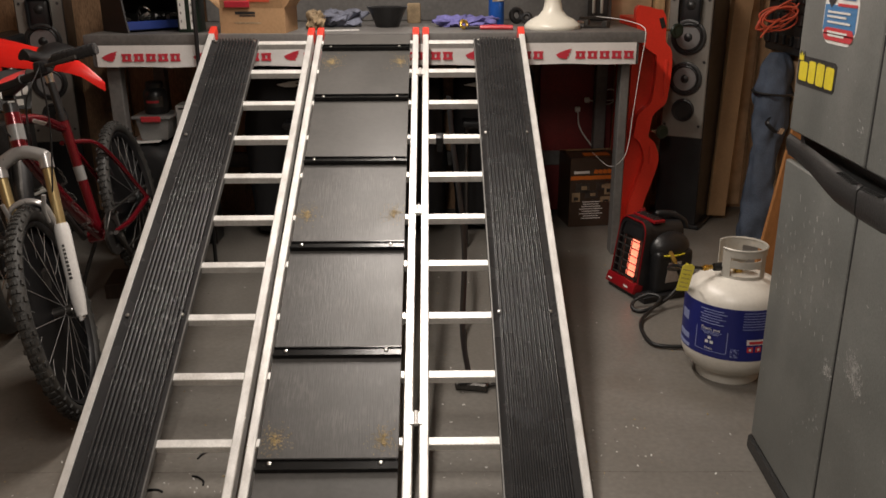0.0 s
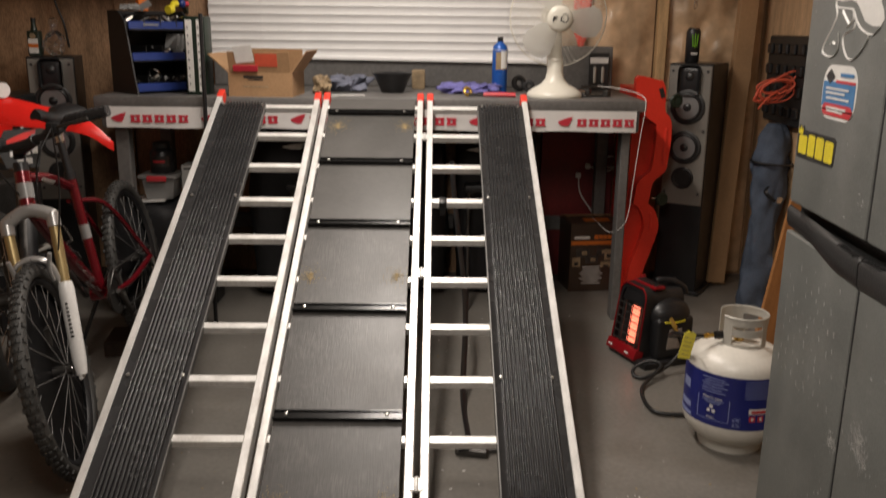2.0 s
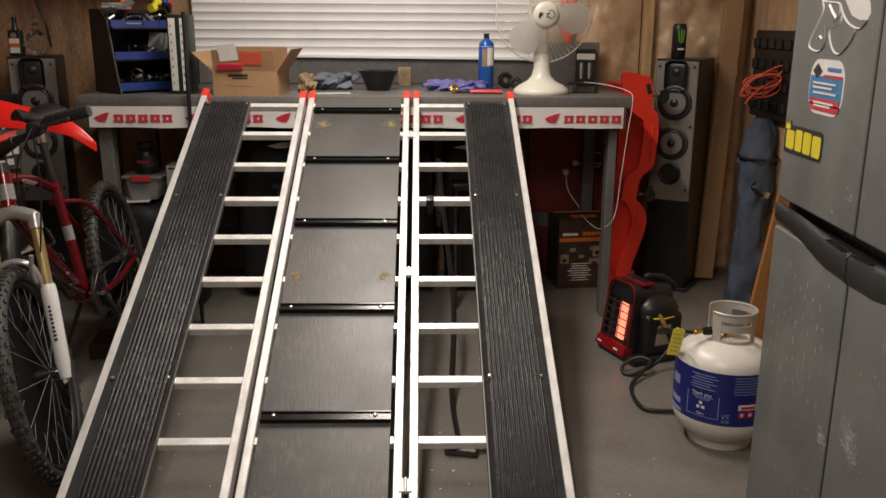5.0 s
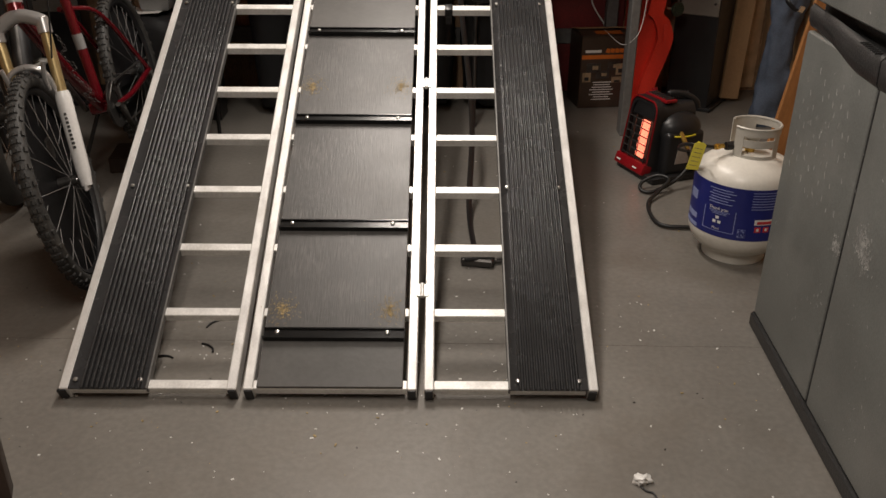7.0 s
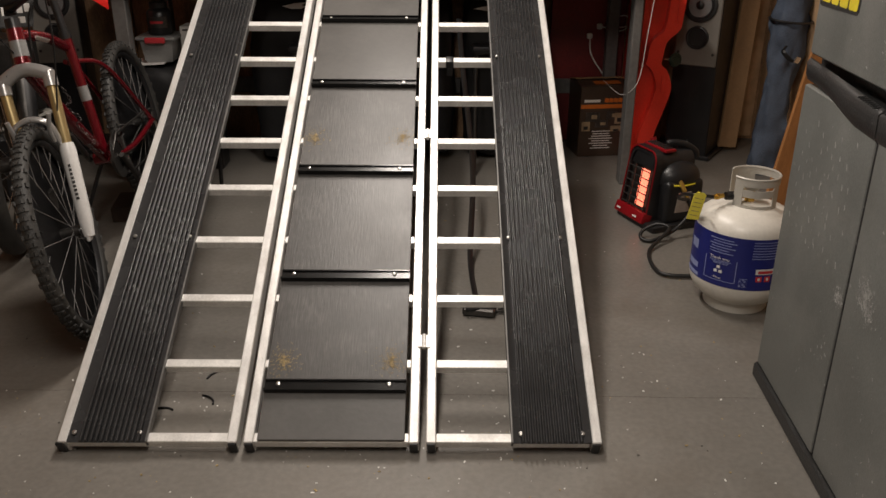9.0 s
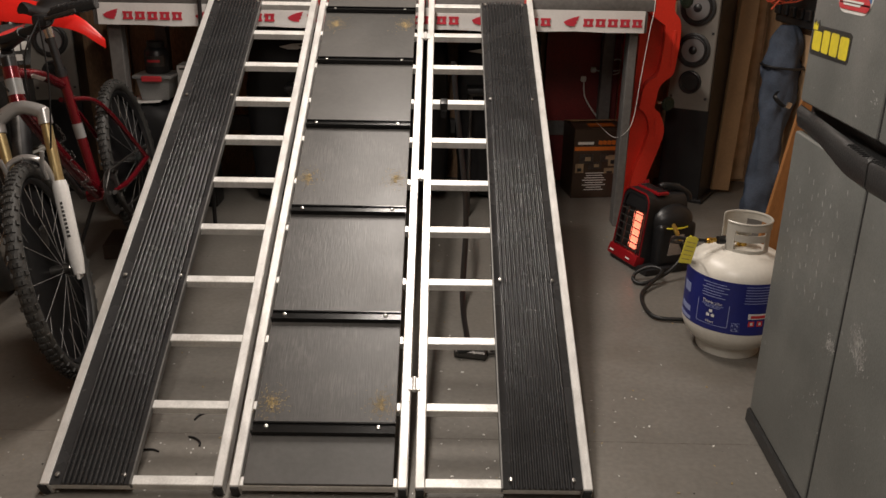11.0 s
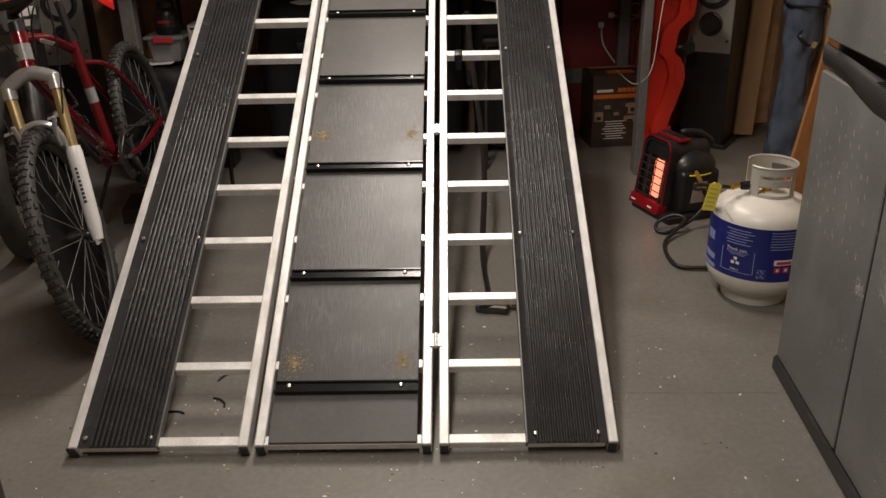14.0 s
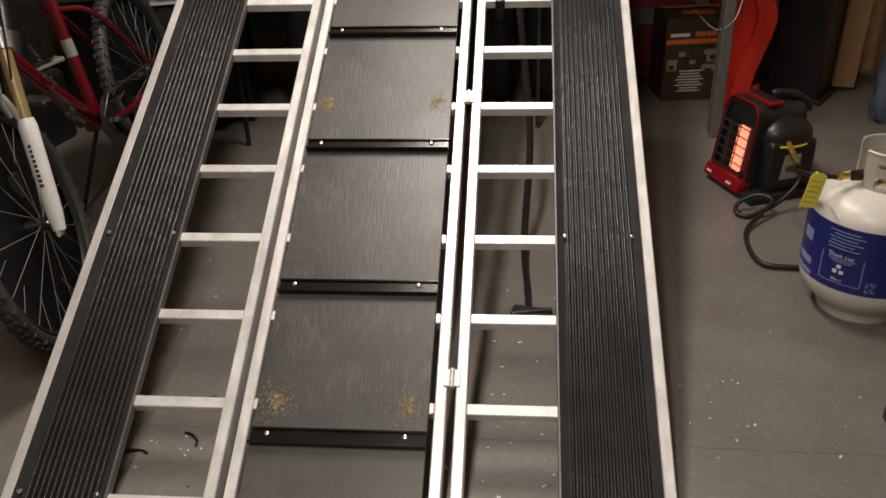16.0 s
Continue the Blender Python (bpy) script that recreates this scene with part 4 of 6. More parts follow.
part("control_knob", cyl(B(), (-0.085, -0.05, 0.300), (-0.093, -0.055, 0.325), 0.013, seg=12), HEATRED, heater)
part("igniter", cyl(B(), (-0.100, -0.115, 0.285), (-0.112, -0.128, 0.292), 0.007, seg=10), BRASS, heater)
for x in (-0.085, 0.060):
    part("print_bar", box(B(), (0.034, 0.0015, 0.006), (x, -0.1655, 0.040), (-20, 0, 0)), PRINTWHITE, heater)

# the front leans back towards its top
for piece in heater.children:
    for v in piece.data.vertices:
        if v.co.y < -0.02 and piece.name.split(".")[0] not in ("front_skirt", "base", "yellow_strip", "regulator_dome", "side_pod"):
            v.co.y += 0.14 * max(0.0, v.co.z - 0.04)

# heater's shipping carton under the bench
carton = thing("heater_carton", pose(1.115, 2.715, 0, 0, 0, 7.7), "black and orange printed cardboard carton under the workbench", "carton")
part("carton_body", box(B(), (0.262, 0.22, 0.375), (0, 0, 0.1875), bevel=0.003), CARDDARK, carton)
part("lid_flap", box(B(), (0.262, 0.112, 0.004), (0, -0.052, 0.382), (6, 0, 0)), CARDDARK, carton)
part("lid_flap", box(B(), (0.262, 0.112, 0.004), (0, 0.052, 0.388), (-10, 0, 0)), CARD, carton)
fy = -0.1112
part("orange_stripe", box(B(), (0.255, 0.0012, 0.018), (0, fy, 0.272)), ORANGE, carton)
part("orange_stripe", box(B(), (0.255, 0.0012, 0.004), (0, fy, 0.262)), ORANGE, carton)
for i in range(5):
    part("logo_bar", box(B(), (0.021, 0.0012, 0.022), (0.010 + 0.024 * i, fy, 0.302), (0, 12, 0), 0), ORANGE, carton)
part("logo_bar", box(B(), (0.085, 0.0012, 0.014), (-0.068, fy, 0.300)), PRINTWHITE, carton)
for x, z, w, h in ((-0.06, 0.215, 0.075, 0.05), (0.05, 0.222, 0.07, 0.045), (-0.01, 0.178, 0.07, 0.04)):
    part("picture_panel", box(B(), (w, 0.0012, h), (x, fy, z)), STEELDARK, carton)
    part("picture_spot", box(B(), (w * 0.4, 0.0012, h * 0.4), (x + 0.008, fy - 0.001, z)), TAN, carton)
for i in range(8):
    part("print_bar", box(B(), (random.uniform(0.08, 0.13), 0.0012, 0.004), (-0.01, fy, 0.138 - 0.013 * i)), PRINTWHITE, carton)
for x, z, w, h in ((0.085, 0.205, 0.05, 0.06), (-0.095, 0.165, 0.045, 0.05), (0.07, 0.15, 0.06, 0.03)):
    part("picture_panel", box(B(), (w, 0.0012, h), (x, fy - 0.0004, z)), TAN, carton)
    part("picture_spot", box(B(), (w * 0.5, 0.0012, h * 0.35), (x, fy - 0.0016, z - 0.008)), CABDARK, carton)
part("top_print", box(B(), (0.14, 0.05, 0.0012), (0.02, -0.06, 0.386), (6, 0, 0)), ORANGE, carton)

# ---- creeper on end beside the bench ----
creeper = thing("mechanic_creeper", pose(0.022, 2.44, 0), "red moulded plastic mechanic's creeper standing on end by the bench", "creeper")
right = [(1.366, 1.136), (1.384, 1.10), (1.388, 1.04), (1.392, 0.985), (1.422, 0.945), (1.430, 0.86), (1.424, 0.76), (1.414, 0.69), (1.378, 0.655), (1.352, 0.62), (1.343, 0.55), (1.340, 0.52), (1.372, 0.49), (1.398, 0.42), (1.393, 0.36), (1.365, 0.26), (1.338, 0.17), (1.325, 0.06), (1.318, 0.0)]
right = [(p.x, p.y) for p in curve([(x, z, 0) for x, z in right], 3)]
left = [(x - 0.075, z) for x, z in reversed(right) if z < 0.93] + [(1.275, 0.97), (1.252, 1.02), (1.240, 1.08), (1.236, 1.135), (1.242, 1.150), (1.254, 1.158), (1.30, 1.150), (1.345, 1.138)]
part("moulded_frame", prism(B(), right + left, 0.05, pose(0, 0.05, 0, 90, 0, 0)), REDPLASTIC, creeper, sharp=40)
deck = [(1.235, 0.02), (1.295, 0.02), (1.310, 0.20), (1.345, 0.36), (1.315, 0.50), (1.305, 0.62), (1.380, 0.74), (1.370, 0.93), (1.33, 1.0), (1.32, 1.09), (1.245, 1.09)]
for z0, z1, x in ((0.72, 0.90, 1.400), (0.38, 0.47, 1.355)):
    part("moulded_rib", box(B(), (0.014, 0.008, z1 - z0), (x, -0.002, (z0 + z1) / 2), bevel=0.003, seg=2), REDPLASTIC, creeper)
part("deck", prism(B(), deck, 0.36, pose(0, 0.411, 0, 90, 0, 0)), REDPLASTIC, creeper, sharp=40)
part("grip_slot", box(B(), (0.022, 0.004, 0.05), (1.368, -0.001, 1.075), (0, -18, 0), 0.001), CABDARK, creeper)
for x, z in ((1.434, 1.036), (1.398, 0.540)):
    b = hoop(B(), 0.026, 0.010, pose(x + 0.012, 0.02, z, 90, 0, 20), 20, 8)
    cyl(b, (x + 0.012, 0.012, z), (x + 0.012, 0.028, z), 0.02, seg=14)
    c = part("caster", b, DARKGREEN, creeper, "dark green rubber caster wheel")
    part("caster_fork", box(B(), (0.05, 0.022, 0.012), (x - 0.018, 0.028, z + 0.004), (0, 0, 0), 0.003), CHROME, c)


def speaker(m, label):
    """A tower loudspeaker; local -y is the front, the origin is on the floor."""
    s = thing("tower_speaker", m, label, "loudspeaker", "pair of tower speakers")
    w, d, h = 0.224, 0.30, 1.212
    part("cabinet", box(B(), (w, d, h), (0, d / 2, h / 2), bevel=0.004), BLACK, s)
    part("baffle", box(B(), (w - 0.008, 0.012, 0.715), (0, -0.005, h - 0.368), bevel=0.004), GREYBAFFLE, s, "grey front baffle")
    part("plinth", box(B(), (w + 0.05, d + 0.04, 0.022), (0, d / 2, 0.011), bevel=0.005), BLACK, s)
    top = h + 0.008
    b = box(B(), (0.112, 0.010, 0.15), (0, -0.014, top - 0.092), bevel=0.03, seg=4)
    part("tweeter_plate", b, BLACK, s)
    tw = part("tweeter", lathe(B(), [(0.024, 0), (0.020, 0.004), (0.012, 0.008), (0.004, 0.010)], 20, pose(0, -0.018, top - 0.072, 90, 0, 0)), CABDARK, s)
    for z, r in ((top - 0.226, 0.088), (top - 0.432, 0.085)):
        wf = part("woofer", lathe(B(), [(r, 0), (r, 0.009), (r * 0.9, 0.013), (r * 0.82, 0.012), (r * 0.78, 0.004), (r * 0.4, 0.003), (r * 0.38, 0.0032)], 32, pose(0, -0.010, z, 90, 0, 0)), CABDARK, s)
        part("cone", lathe(B(), [(r * 0.70, 0.0145), (r * 0.30, 0.004), (r * 0.28, 0.004), (r * 0.26, 0.002)], 32, pose(0, -0.010, z, 90, 0, 0)), CONE, wf)
        part("surround", hoop(B(), r * 0.74, r * 0.075, pose(0, -0.022, z, 90, 0, 0), 32, 8), BLACK, wf)
        part("dust_cap", lathe(B(), [(r * 0.28, 0.008), (r * 0.24, 0.016), (r * 0.14, 0.021), (r * 0.04, 0.023)], 20, pose(0, -0.010, z, 90, 0, 0)), BLACK, wf)
    part("port", hoop(B(), 0.050, 0.009, pose(0, -0.012, top - 0.592, 90, 0, 0), 28, 8), BLACK, s)
    part("port_throat", cyl(B(), (0, -0.0105, top - 0.592), (0, -0.0125, top - 0.592), 0.047, seg=24), CABDARK, s)
    for x in (-0.088, 0.088):
        for z in (top - 0.045, top - 0.345, top - 0.67):
            part("grille_peg", cyl(B(), (x, -0.010, z), (x, -0.0145, z), 0.007, seg=10), CABDARK, s)
    return s


sp = speaker(pose(1.572, 2.60, 0, 0, 0, -32), "black tower loudspeaker with grey baffle in the corner")
sp2 = copy_thing(sp, pose(-1.665, 2.60, 0, 0, 0, 14))
tagged(sp2, "black tower loudspeaker with grey baffle beside the workbench")

can = thing("drink_can", pose(1.592, 2.68, 1.212) @ Matrix.Scale(1.07, 4), "tall black drink can with green mark on a loudspeaker", "can")
part("can_body", lathe(B(), [(0.026, 0), (0.033, 0.006), (0.0335, 0.14), (0.031, 0.152), (0.027, 0.160)], 24), BLACK, can, sharp=50)
part("can_lid", lathe(B(), [(0.026, 0.158), (0.0275, 0.162), (0.0255, 0.164), (0.024, 0.160)], 24), CHROME, can)
for i, x in enumerate((-0.011, 0.0, 0.011)):
    part("green_streak", box(B(), (0.004, 0.0015, 0.055 + 0.008 * (i == 1)), (x, -0.0335 + abs(x) * 0.12, 0.105), (0, -6 + 5 * i, 0)), GREENPRINT, can)
part("white_bar", box(B(), (0.03, 0.0015, 0.008), (0, -0.0335, 0.045)), PRINTWHITE, can)

# ---- corner: long carton, rack, cord, chair bag, board ----
long_box = thing("long_carton", pose(0, 0, 0), "long narrow brown cardboard carton leaning in the corner", "carton")
b = B()
d = Vector((1.932, 2.875, 1.66)) - Vector((1.836, 2.735, 0.02))
m = Matrix.Translation(Vector((1.836, 2.735, 0.02)) + d / 2) @ d.to_track_quat("Z", "Y").to_matrix().to_4x4() @ pose(0, 0, 0, 0, 0, 36)
bmesh.ops.create_cube(b, size=1, matrix=m @ Matrix.Diagonal((0.098, 0.052, d.length, 1)))
bmesh.ops.bevel(b, geom=b.edges[:], offset=0.003, segments=1, affect="EDGES")
part("carton_body", b, CARD, long_box)
part("printed_mark", box(B(), (0.035, 0.0015, 0.10), (0, -0.0272, -0.22), (0, 0, 0)), ORANGE, long_box, at=m)
part("tape_band", box(B(), (0.100, 0.054, 0.05), (0, 0, 0.30)), CARD, long_box, at=m)

rack = thing("wall_rack", pose(2.03, 2.5, 0), "black moulded hanging rack panel on the side wall", "rack")
part("panel", box(B(), (0.05, 0.48, 0.43), (0, -0.01, 1.14), bevel=0.008), CABDARK, rack)
for i in range(4):
    for k in range(5):
        part("rib", box(B(), (0.02, 0.06, 0.05), (-0.032, -0.20 + 0.095 * k, 0.99 + 0.1 * i), bevel=0.006), BLACK, rack)
cord = thing("extension_cord", pose(0, 0, 0), "coil of red-orange extension cord hanging on the rack", "cord")
rnd = random.Random(4)
for i in range(7):
    a, s = rnd.uniform(-12, 14), rnd.uniform(0.75, 1.1)
    pts = []
    for j in range(20):
        q = 2 * math.pi * j / 20
        u, v = 0.15 * s * math.cos(q), (0.030 + 0.01 * i % 0.03) * math.sin(q)
        pts.append((1.905 + u * math.cos(radians(a)) * 0.62 - v * 0.2, 2.30 + 0.012 * i - 0.10 * u, 1.12 + u * math.sin(radians(a + 14)) + v - 0.012 * (i % 3)))
    part("cord_loop", tube(B(), pts, 0.0042, 6, True), CORDRED, cord, sharp=80)
part("cord_tail", tube(B(), curve([(1.90, 2.30, 1.10), (1.84, 2.27, 1.06), (1.80, 2.25, 1.02)], 5), 0.0042, 6), CORDRED, cord, sharp=80)
part("cord_hook", cyl(B(), (2.0, 2.36, 1.13), (1.93, 2.34, 1.13), 0.006, seg=8), BLACK, cord)

bag = thing("chair_bag", pose(1.925, 2.33, 0) @ Matrix.Diagonal((1.30, 1.15, 1.03, 1)), "blue-grey canvas folding-chair bag leaning in the corner", "bag")
b = B()
rows = []
for i in range(40):
    u = i / 39
    cx, cy = -0.02 + 0.065 * u, 0.0 + 0.12 * u
    rx = 0.050 + 0.018 * u + 0.008 * math.sin(u * 11) - 0.03 * max(0, u - 0.93) * 14
    ring = []
    for j in range(30):
        q = 2 * math.pi * j / 30
        k = 1 + 0.26 * noise.noise((math.cos(q) * 1.6, math.sin(q) * 1.6, u * 7)) + 0.20 * noise.noise((math.cos(q) * 3.4, math.sin(q) * 3.4, u * 13)) + 0.05 * math.sin(5 * q + u * 17)
        ring.append(b.verts.new((cx + rx * k * math.cos(q), cy + 0.85 * rx * k * math.sin(q), 0.002 + 0.90 * u)))
    rows.append(ring)
for p, q in zip(rows, rows[1:]):
    for j in range(30):
        b.faces.new((p[j], p[(j + 1) % 30], q[(j + 1) % 30], q[j]))
b.faces.new(rows[0][::-1])
b.faces.new(rows[-1])
part("bag_body", b, DENIM, bag, sharp=80)
part("strap", hoop(B(), 0.078, 0.006, pose(0.028, 0.085, 0.72, 4, 4, 0) @ Matrix.Diagonal((1, 0.9, 4.0, 1)), 24, 6), BLACK, bag, "black webbing strap")
part("strap", tube(B(), curve([(-0.02, -0.04, 0.62), (-0.035, -0.068, 0.60), (0.0, -0.075, 0.56), (0.025, -0.065, 0.575)], 5), 0.010, 6, flat=0.4), BLACK, bag)
part("buckle", box(B(), (0.022, 0.008, 0.03), (0.015, -0.078, 0.565), (0, 20, 0), 0.004), CHROME, bag, "bright metal buckle")
plank = tagged(part("leaning_board", box(B(), (0.16, 0.02, 1.10), (0, 0, 0.55), bevel=0.002), WOODORANGE, at=pose(1.552, 1.27, 0.0, -2.5, 9.5, 0)), "orange varnished board standing behind the cabinet", "board")

# ---- high on the back wall ----
wallbox = thing("wall_speaker", pose(1.44, WY - 0.16, 1.655), "small black box speaker mounted high on the wall", "loudspeaker")
part("housing", box(B(), (0.235, 0.16, 0.22), (0, 0, 0.11), bevel=0.006), BLACK, wallbox)
part("badge", box(B(), (0.035, 0.002, 0.012), (-0.01, -0.081, 0.018)), STEELGREY, wallbox)
chain = thing("hanging_chain", pose(1.625, 2.80, 0), "short bright steel chain hanging from above", "chain")
for s in (0, 1):
    for i in range(26 if s == 0 else 18):
        b = hoop(B(), 0.010, 0.0024, pose(0.028 * s, 0, (1.50 if s == 0 else 1.68) + 0.030 * i, 90, 0, 90 * (i % 2) + 20) @ Matrix.Diagonal((1, 1.9, 1, 1)), 12, 5)
        part("link", b, CHROME, chain, sharp=80)
part("ceiling_hook", cyl(B(), (0.014, 0, 2.22), (0.014, 0, 2.5), 0.005, seg=8), STEELDARK, chain)
jacket = thing("red_jacket", pose(1.055, WY - 0.07, 1.30), "red cloth hanging on the wall behind the fan", "cloth")
b = B()
ball(b, 0.3, (0, 0, 0.42), (0.17, 0.12, 1.35), 0.5, 3, 4)
part("cloth", b, REDPLASTIC, jacket, sharp=80)
# ---- on the bench ----
TOP = BZ
fan = thing("desk_fan", pose(0.838, 2.30, TOP), "cream plastic table fan standing on the workbench", "fan")
part("base", lathe(B(), [(0.128, 0), (0.132, 0.008), (0.126, 0.022), (0.100, 0.042), (0.065, 0.060), (0.045, 0.085), (0.038, 0.12), (0.036, 0.17), (0.030, 0.18)], 40), FANWHITE, fan, sharp=60)
HC = (0.0, -0.03, 0.365)
part("neck", cyl(B(), (0, 0.02, 0.15), (0, 0.045, 0.30), 0.034, 0.030, 20), FANWHITE, fan)
part("motor", lathe(B(), [(0.06, -0.01), (0.068, 0.02), (0.062, 0.09), (0.04, 0.12), (0.01, 0.125)], 28, pose(0, 0.02, HC[2], -84, 0, 0)), FANWHITE, fan, sharp=60)
FM = pose(*HC, 96, 0, 0)
RF = 0.222


def wire_dome(depth, n):
    for i in range(n):
        q = 2 * math.pi * i / n
        pts = []
        for j in range(7):
            u = 0.055 + (RF - 0.055) * j / 6
            pts.append(FM @ Vector((u * math.cos(q + 0.12 * j / 6), u * math.sin(q + 0.12 * j / 6), depth * math.sqrt(max(0, 1 - (u / RF) ** 2.6)))))
        yield pts


b = B()
for pts in wire_dome(0.062, 112):
    tube(b, pts, 0.0010, 4)
guard = part("front_guard", b, FANWHITE, fan, "cream wire guard", sharp=80)
b = B()
for pts in wire_dome(-0.055, 60):
    tube(b, pts, 0.0010, 4)
part("rear_guard", b, FANWHITE, fan, "cream wire guard", sharp=80)
part("guard_rim", hoop(B(), RF, 0.0028, FM, 64, 8), FANWHITE, fan, sharp=80)
hub = part("hub_cap", lathe(B(), [(0.058, 0.052), (0.060, 0.058), (0.056, 0.068), (0.040, 0.074), (0.01, 0.076)], 32, FM), FANWHITE, fan, sharp=50)
for x0, w, h, z in ((-0.030, 0.010, 0.022, 0), (-0.022, 0.020, 0.005, 0.009), (-0.022, 0.015, 0.004, 0), (0.003, 0.006, 0.02, 0), (0.010, 0.012, 0.005, 0.008), (0.010, 0.012, 0.005, -0.008)):
    part("dark_mark", box(B(), (w * 0.8, h, 0.0015), (x0, z, 0.0765), (0, 0, -12)), CABDARK, hub, at=FM)
for i in range(7):
    q = radians(-100 + 36 * i)
    part("dark_dot", cyl(B(), (0.020 + 0.016 * math.cos(q), 0.004 + 0.018 * math.sin(q), 0.072), (0.020 + 0.016 * math.cos(q), 0.004 + 0.018 * math.sin(q), 0.0765), 0.0035, seg=8), CABDARK, hub, at=FM)
CLEARBLADE = mat("smoky_clear_blade", (0.70, 0.69, 0.66), 0.3, 0, 0.03, 6, 0)
CLEARBLADE.node_tree.nodes["Principled BSDF"].inputs["Alpha"].default_value = 0.7
for k in range(3):
    b = B()
    poly = [(0.040, -0.028), (0.075, -0.062), (0.130, -0.088), (0.180, -0.080), (0.203, -0.045), (0.205, 0.0), (0.192, 0.040), (0.160, 0.058), (0.110, 0.050), (0.065, 0.035), (0.042, 0.020)]
    prism(b, poly, 0.002)
    for v in b.verts:
        v.co.z += 0.16 * v.co.y * (1 - v.co.x) + 0.012
    part("blade", b, CLEARBLADE, fan, "translucent fan blade", at=FM @ pose(0, 0, 0, 0, 0, 118 + 120 * k), sharp=80)
part("blade_hub", lathe(B(), [(0.044, -0.01), (0.046, 0.03), (0.03, 0.04)], 24, FM), FANWHITE, fan)

torch = thing("torch_cylinder", pose(0.592, 2.52, TOP), "slim blue torch gas cylinder with pale label", "gas cylinder")
part("cylinder", lathe(B(), [(0.034, 0), (0.038, 0.006), (0.038, 0.205), (0.034, 0.228), (0.018, 0.243), (0.013, 0.25)], 28), TORCHBLUE, torch, sharp=50)
part("valve_cap", cyl(B(), (0, 0, 0.248), (0, 0, 0.272), 0.014, seg=12), BLACK, torch)
wrap("label", 235, 330, 0.115, 0.20, TAN, 0.0388, torch)
part("label_band", cyl(B(), (0, 0, 0.21), (0, 0, 0.212), 0.0385, seg=28), PRINTWHITE, torch)
wrap("white_panel", 275, 330, 0.12, 0.205, PRINTWHITE, 0.0394, torch)

carton2 = thing("open_carton", pose(-0.512, 2.255, TOP, 0, 0, -4), "open brown cardboard carton with raised flaps on the workbench", "carton")
w, d, h, t = 0.29, 0.25, 0.108, 0.004
for name, s, c in (("front_wall", (w, t, h), (0, -d / 2, h / 2)), ("back_wall", (w, t, h), (0, d / 2, h / 2)), ("side_wall", (t, d - t, h), (-w / 2, 0, h / 2)), ("side_wall", (t, d - t, h), (w / 2, 0, h / 2)), ("bottom", (w, d - t, t), (0, 0, t / 2))):
    part(name, box(B(), s, c), CARD, carton2)
part("flap", box(B(), (w, t, 0.10), (0, 0, 0.05)), CARD, carton2, at=pose(0, d / 2, h, 8, 0, 0))
part("flap", box(B(), (w - 0.01, t, 0.095), (0, 0, 0.0475)), CARD, carton2, at=pose(0, -d / 2, h, 14, 0, 0))
part("flap", box(B(), (t, d, 0.12), (0, 0, 0.06)), CARD, carton2, at=pose(-w / 2, 0, h, 0, -48, 0))
part("flap", box(B(), (t, d, 0.12), (0, 0, 0.06)), CARD, carton2, at=pose(w / 2, 0, h, 0, 36, 0))
part("red_label", box(B(), (0.10, 0.002, 0.058), (0.035, -0.0035, 0.058)), CORDRED, carton2, at=pose(0, -d / 2, h, 14, 0, 0))
part("white_label", box(B(), (0.085, 0.002, 0.075), (-0.065, -0.0035, 0.085), (0, -6, 0)), PRINTWHITE, carton2, at=pose(0, -d / 2, h, 14, 0, 0))
part("red_strip", box(B(), (0.11, 0.012, 0.025), (-0.06, -0.01, 0.022)), BANNERRED, carton2, at=pose(0, -d / 2, h, 14, 0, 0))
for i, (x, z, ww) in enumerate(((-0.03, 0.088, 0.09), (-0.02, 0.076, 0.07), (-0.02, 0.045, 0.12))):
    part("print_bar", box(B(), (ww, 0.001, 0.012 if i < 1 else 0.006), (x, -d / 2 - 0.0026, z)), TAN if i == 2 else CABDARK, carton2)

rackb = thing("parts_bin_rack", pose(-1.055, 2.36, TOP, 0, 0, 46), "black and blue three-tier small-parts bin rack on the workbench", "bin rack")
W2, D2, H2 = 0.325, 0.24, 0.375
for x in (-W2 / 2, W2 / 2):
    part("side_panel", prism(B(), [(-0.12, 0), (0.12, 0), (0.12, H2), (0.02, H2), (-0.04, H2 - 0.05), (-0.10, 0.06)], 0.008, pose(x - 0.004, 0, 0, 90, 0, 90)), BLACK, rackb)
part("back_panel", box(B(), (W2, 0.006, H2), (0, 0.117, H2 / 2)), BLACK, rackb)
for i, z in enumerate((0.012, 0.150, 0.290)):
    y0 = -0.10 + 0.018 * i
    tier = part("tray", box(B(), (W2 - 0.012, 0.19, 0.006), (0, 0.01, z + 0.012), (8, 0, 0)), BLACK, rackb)
    part("blue_front", box(B(), (W2 - 0.008, 0.010, 0.038), (0, y0 + 0.006, z + 0.018), (-8, 0, 0), 0.003), BINBLUE, tier, "blue label rail")
    for k in range(1, 4):
        part("divider", box(B(), (0.003, 0.17, 0.055), (-W2 / 2 + W2 * k / 4, 0.02, z + 0.04)), CABDARK, tier)
    rr = random.Random(i)
    for k in range(12 if i != 1 else 4):
        b = box(B(), (rr.uniform(0.012, 0.04), rr.uniform(0.02, 0.05), rr.uniform(0.008, 0.02)), (0, 0, 0), (rr.uniform(-30, 30), rr.uniform(-30, 30), rr.uniform(0, 90)), 0.003)
        part("hardware_piece", b, rr.choice((BOLT, CHROME, STEELDARK, TOTE)), tier, at=pose(rr.uniform(-0.14, 0.14), rr.uniform(-0.07, 0.05), z + rr.uniform(0.04, 0.055)))
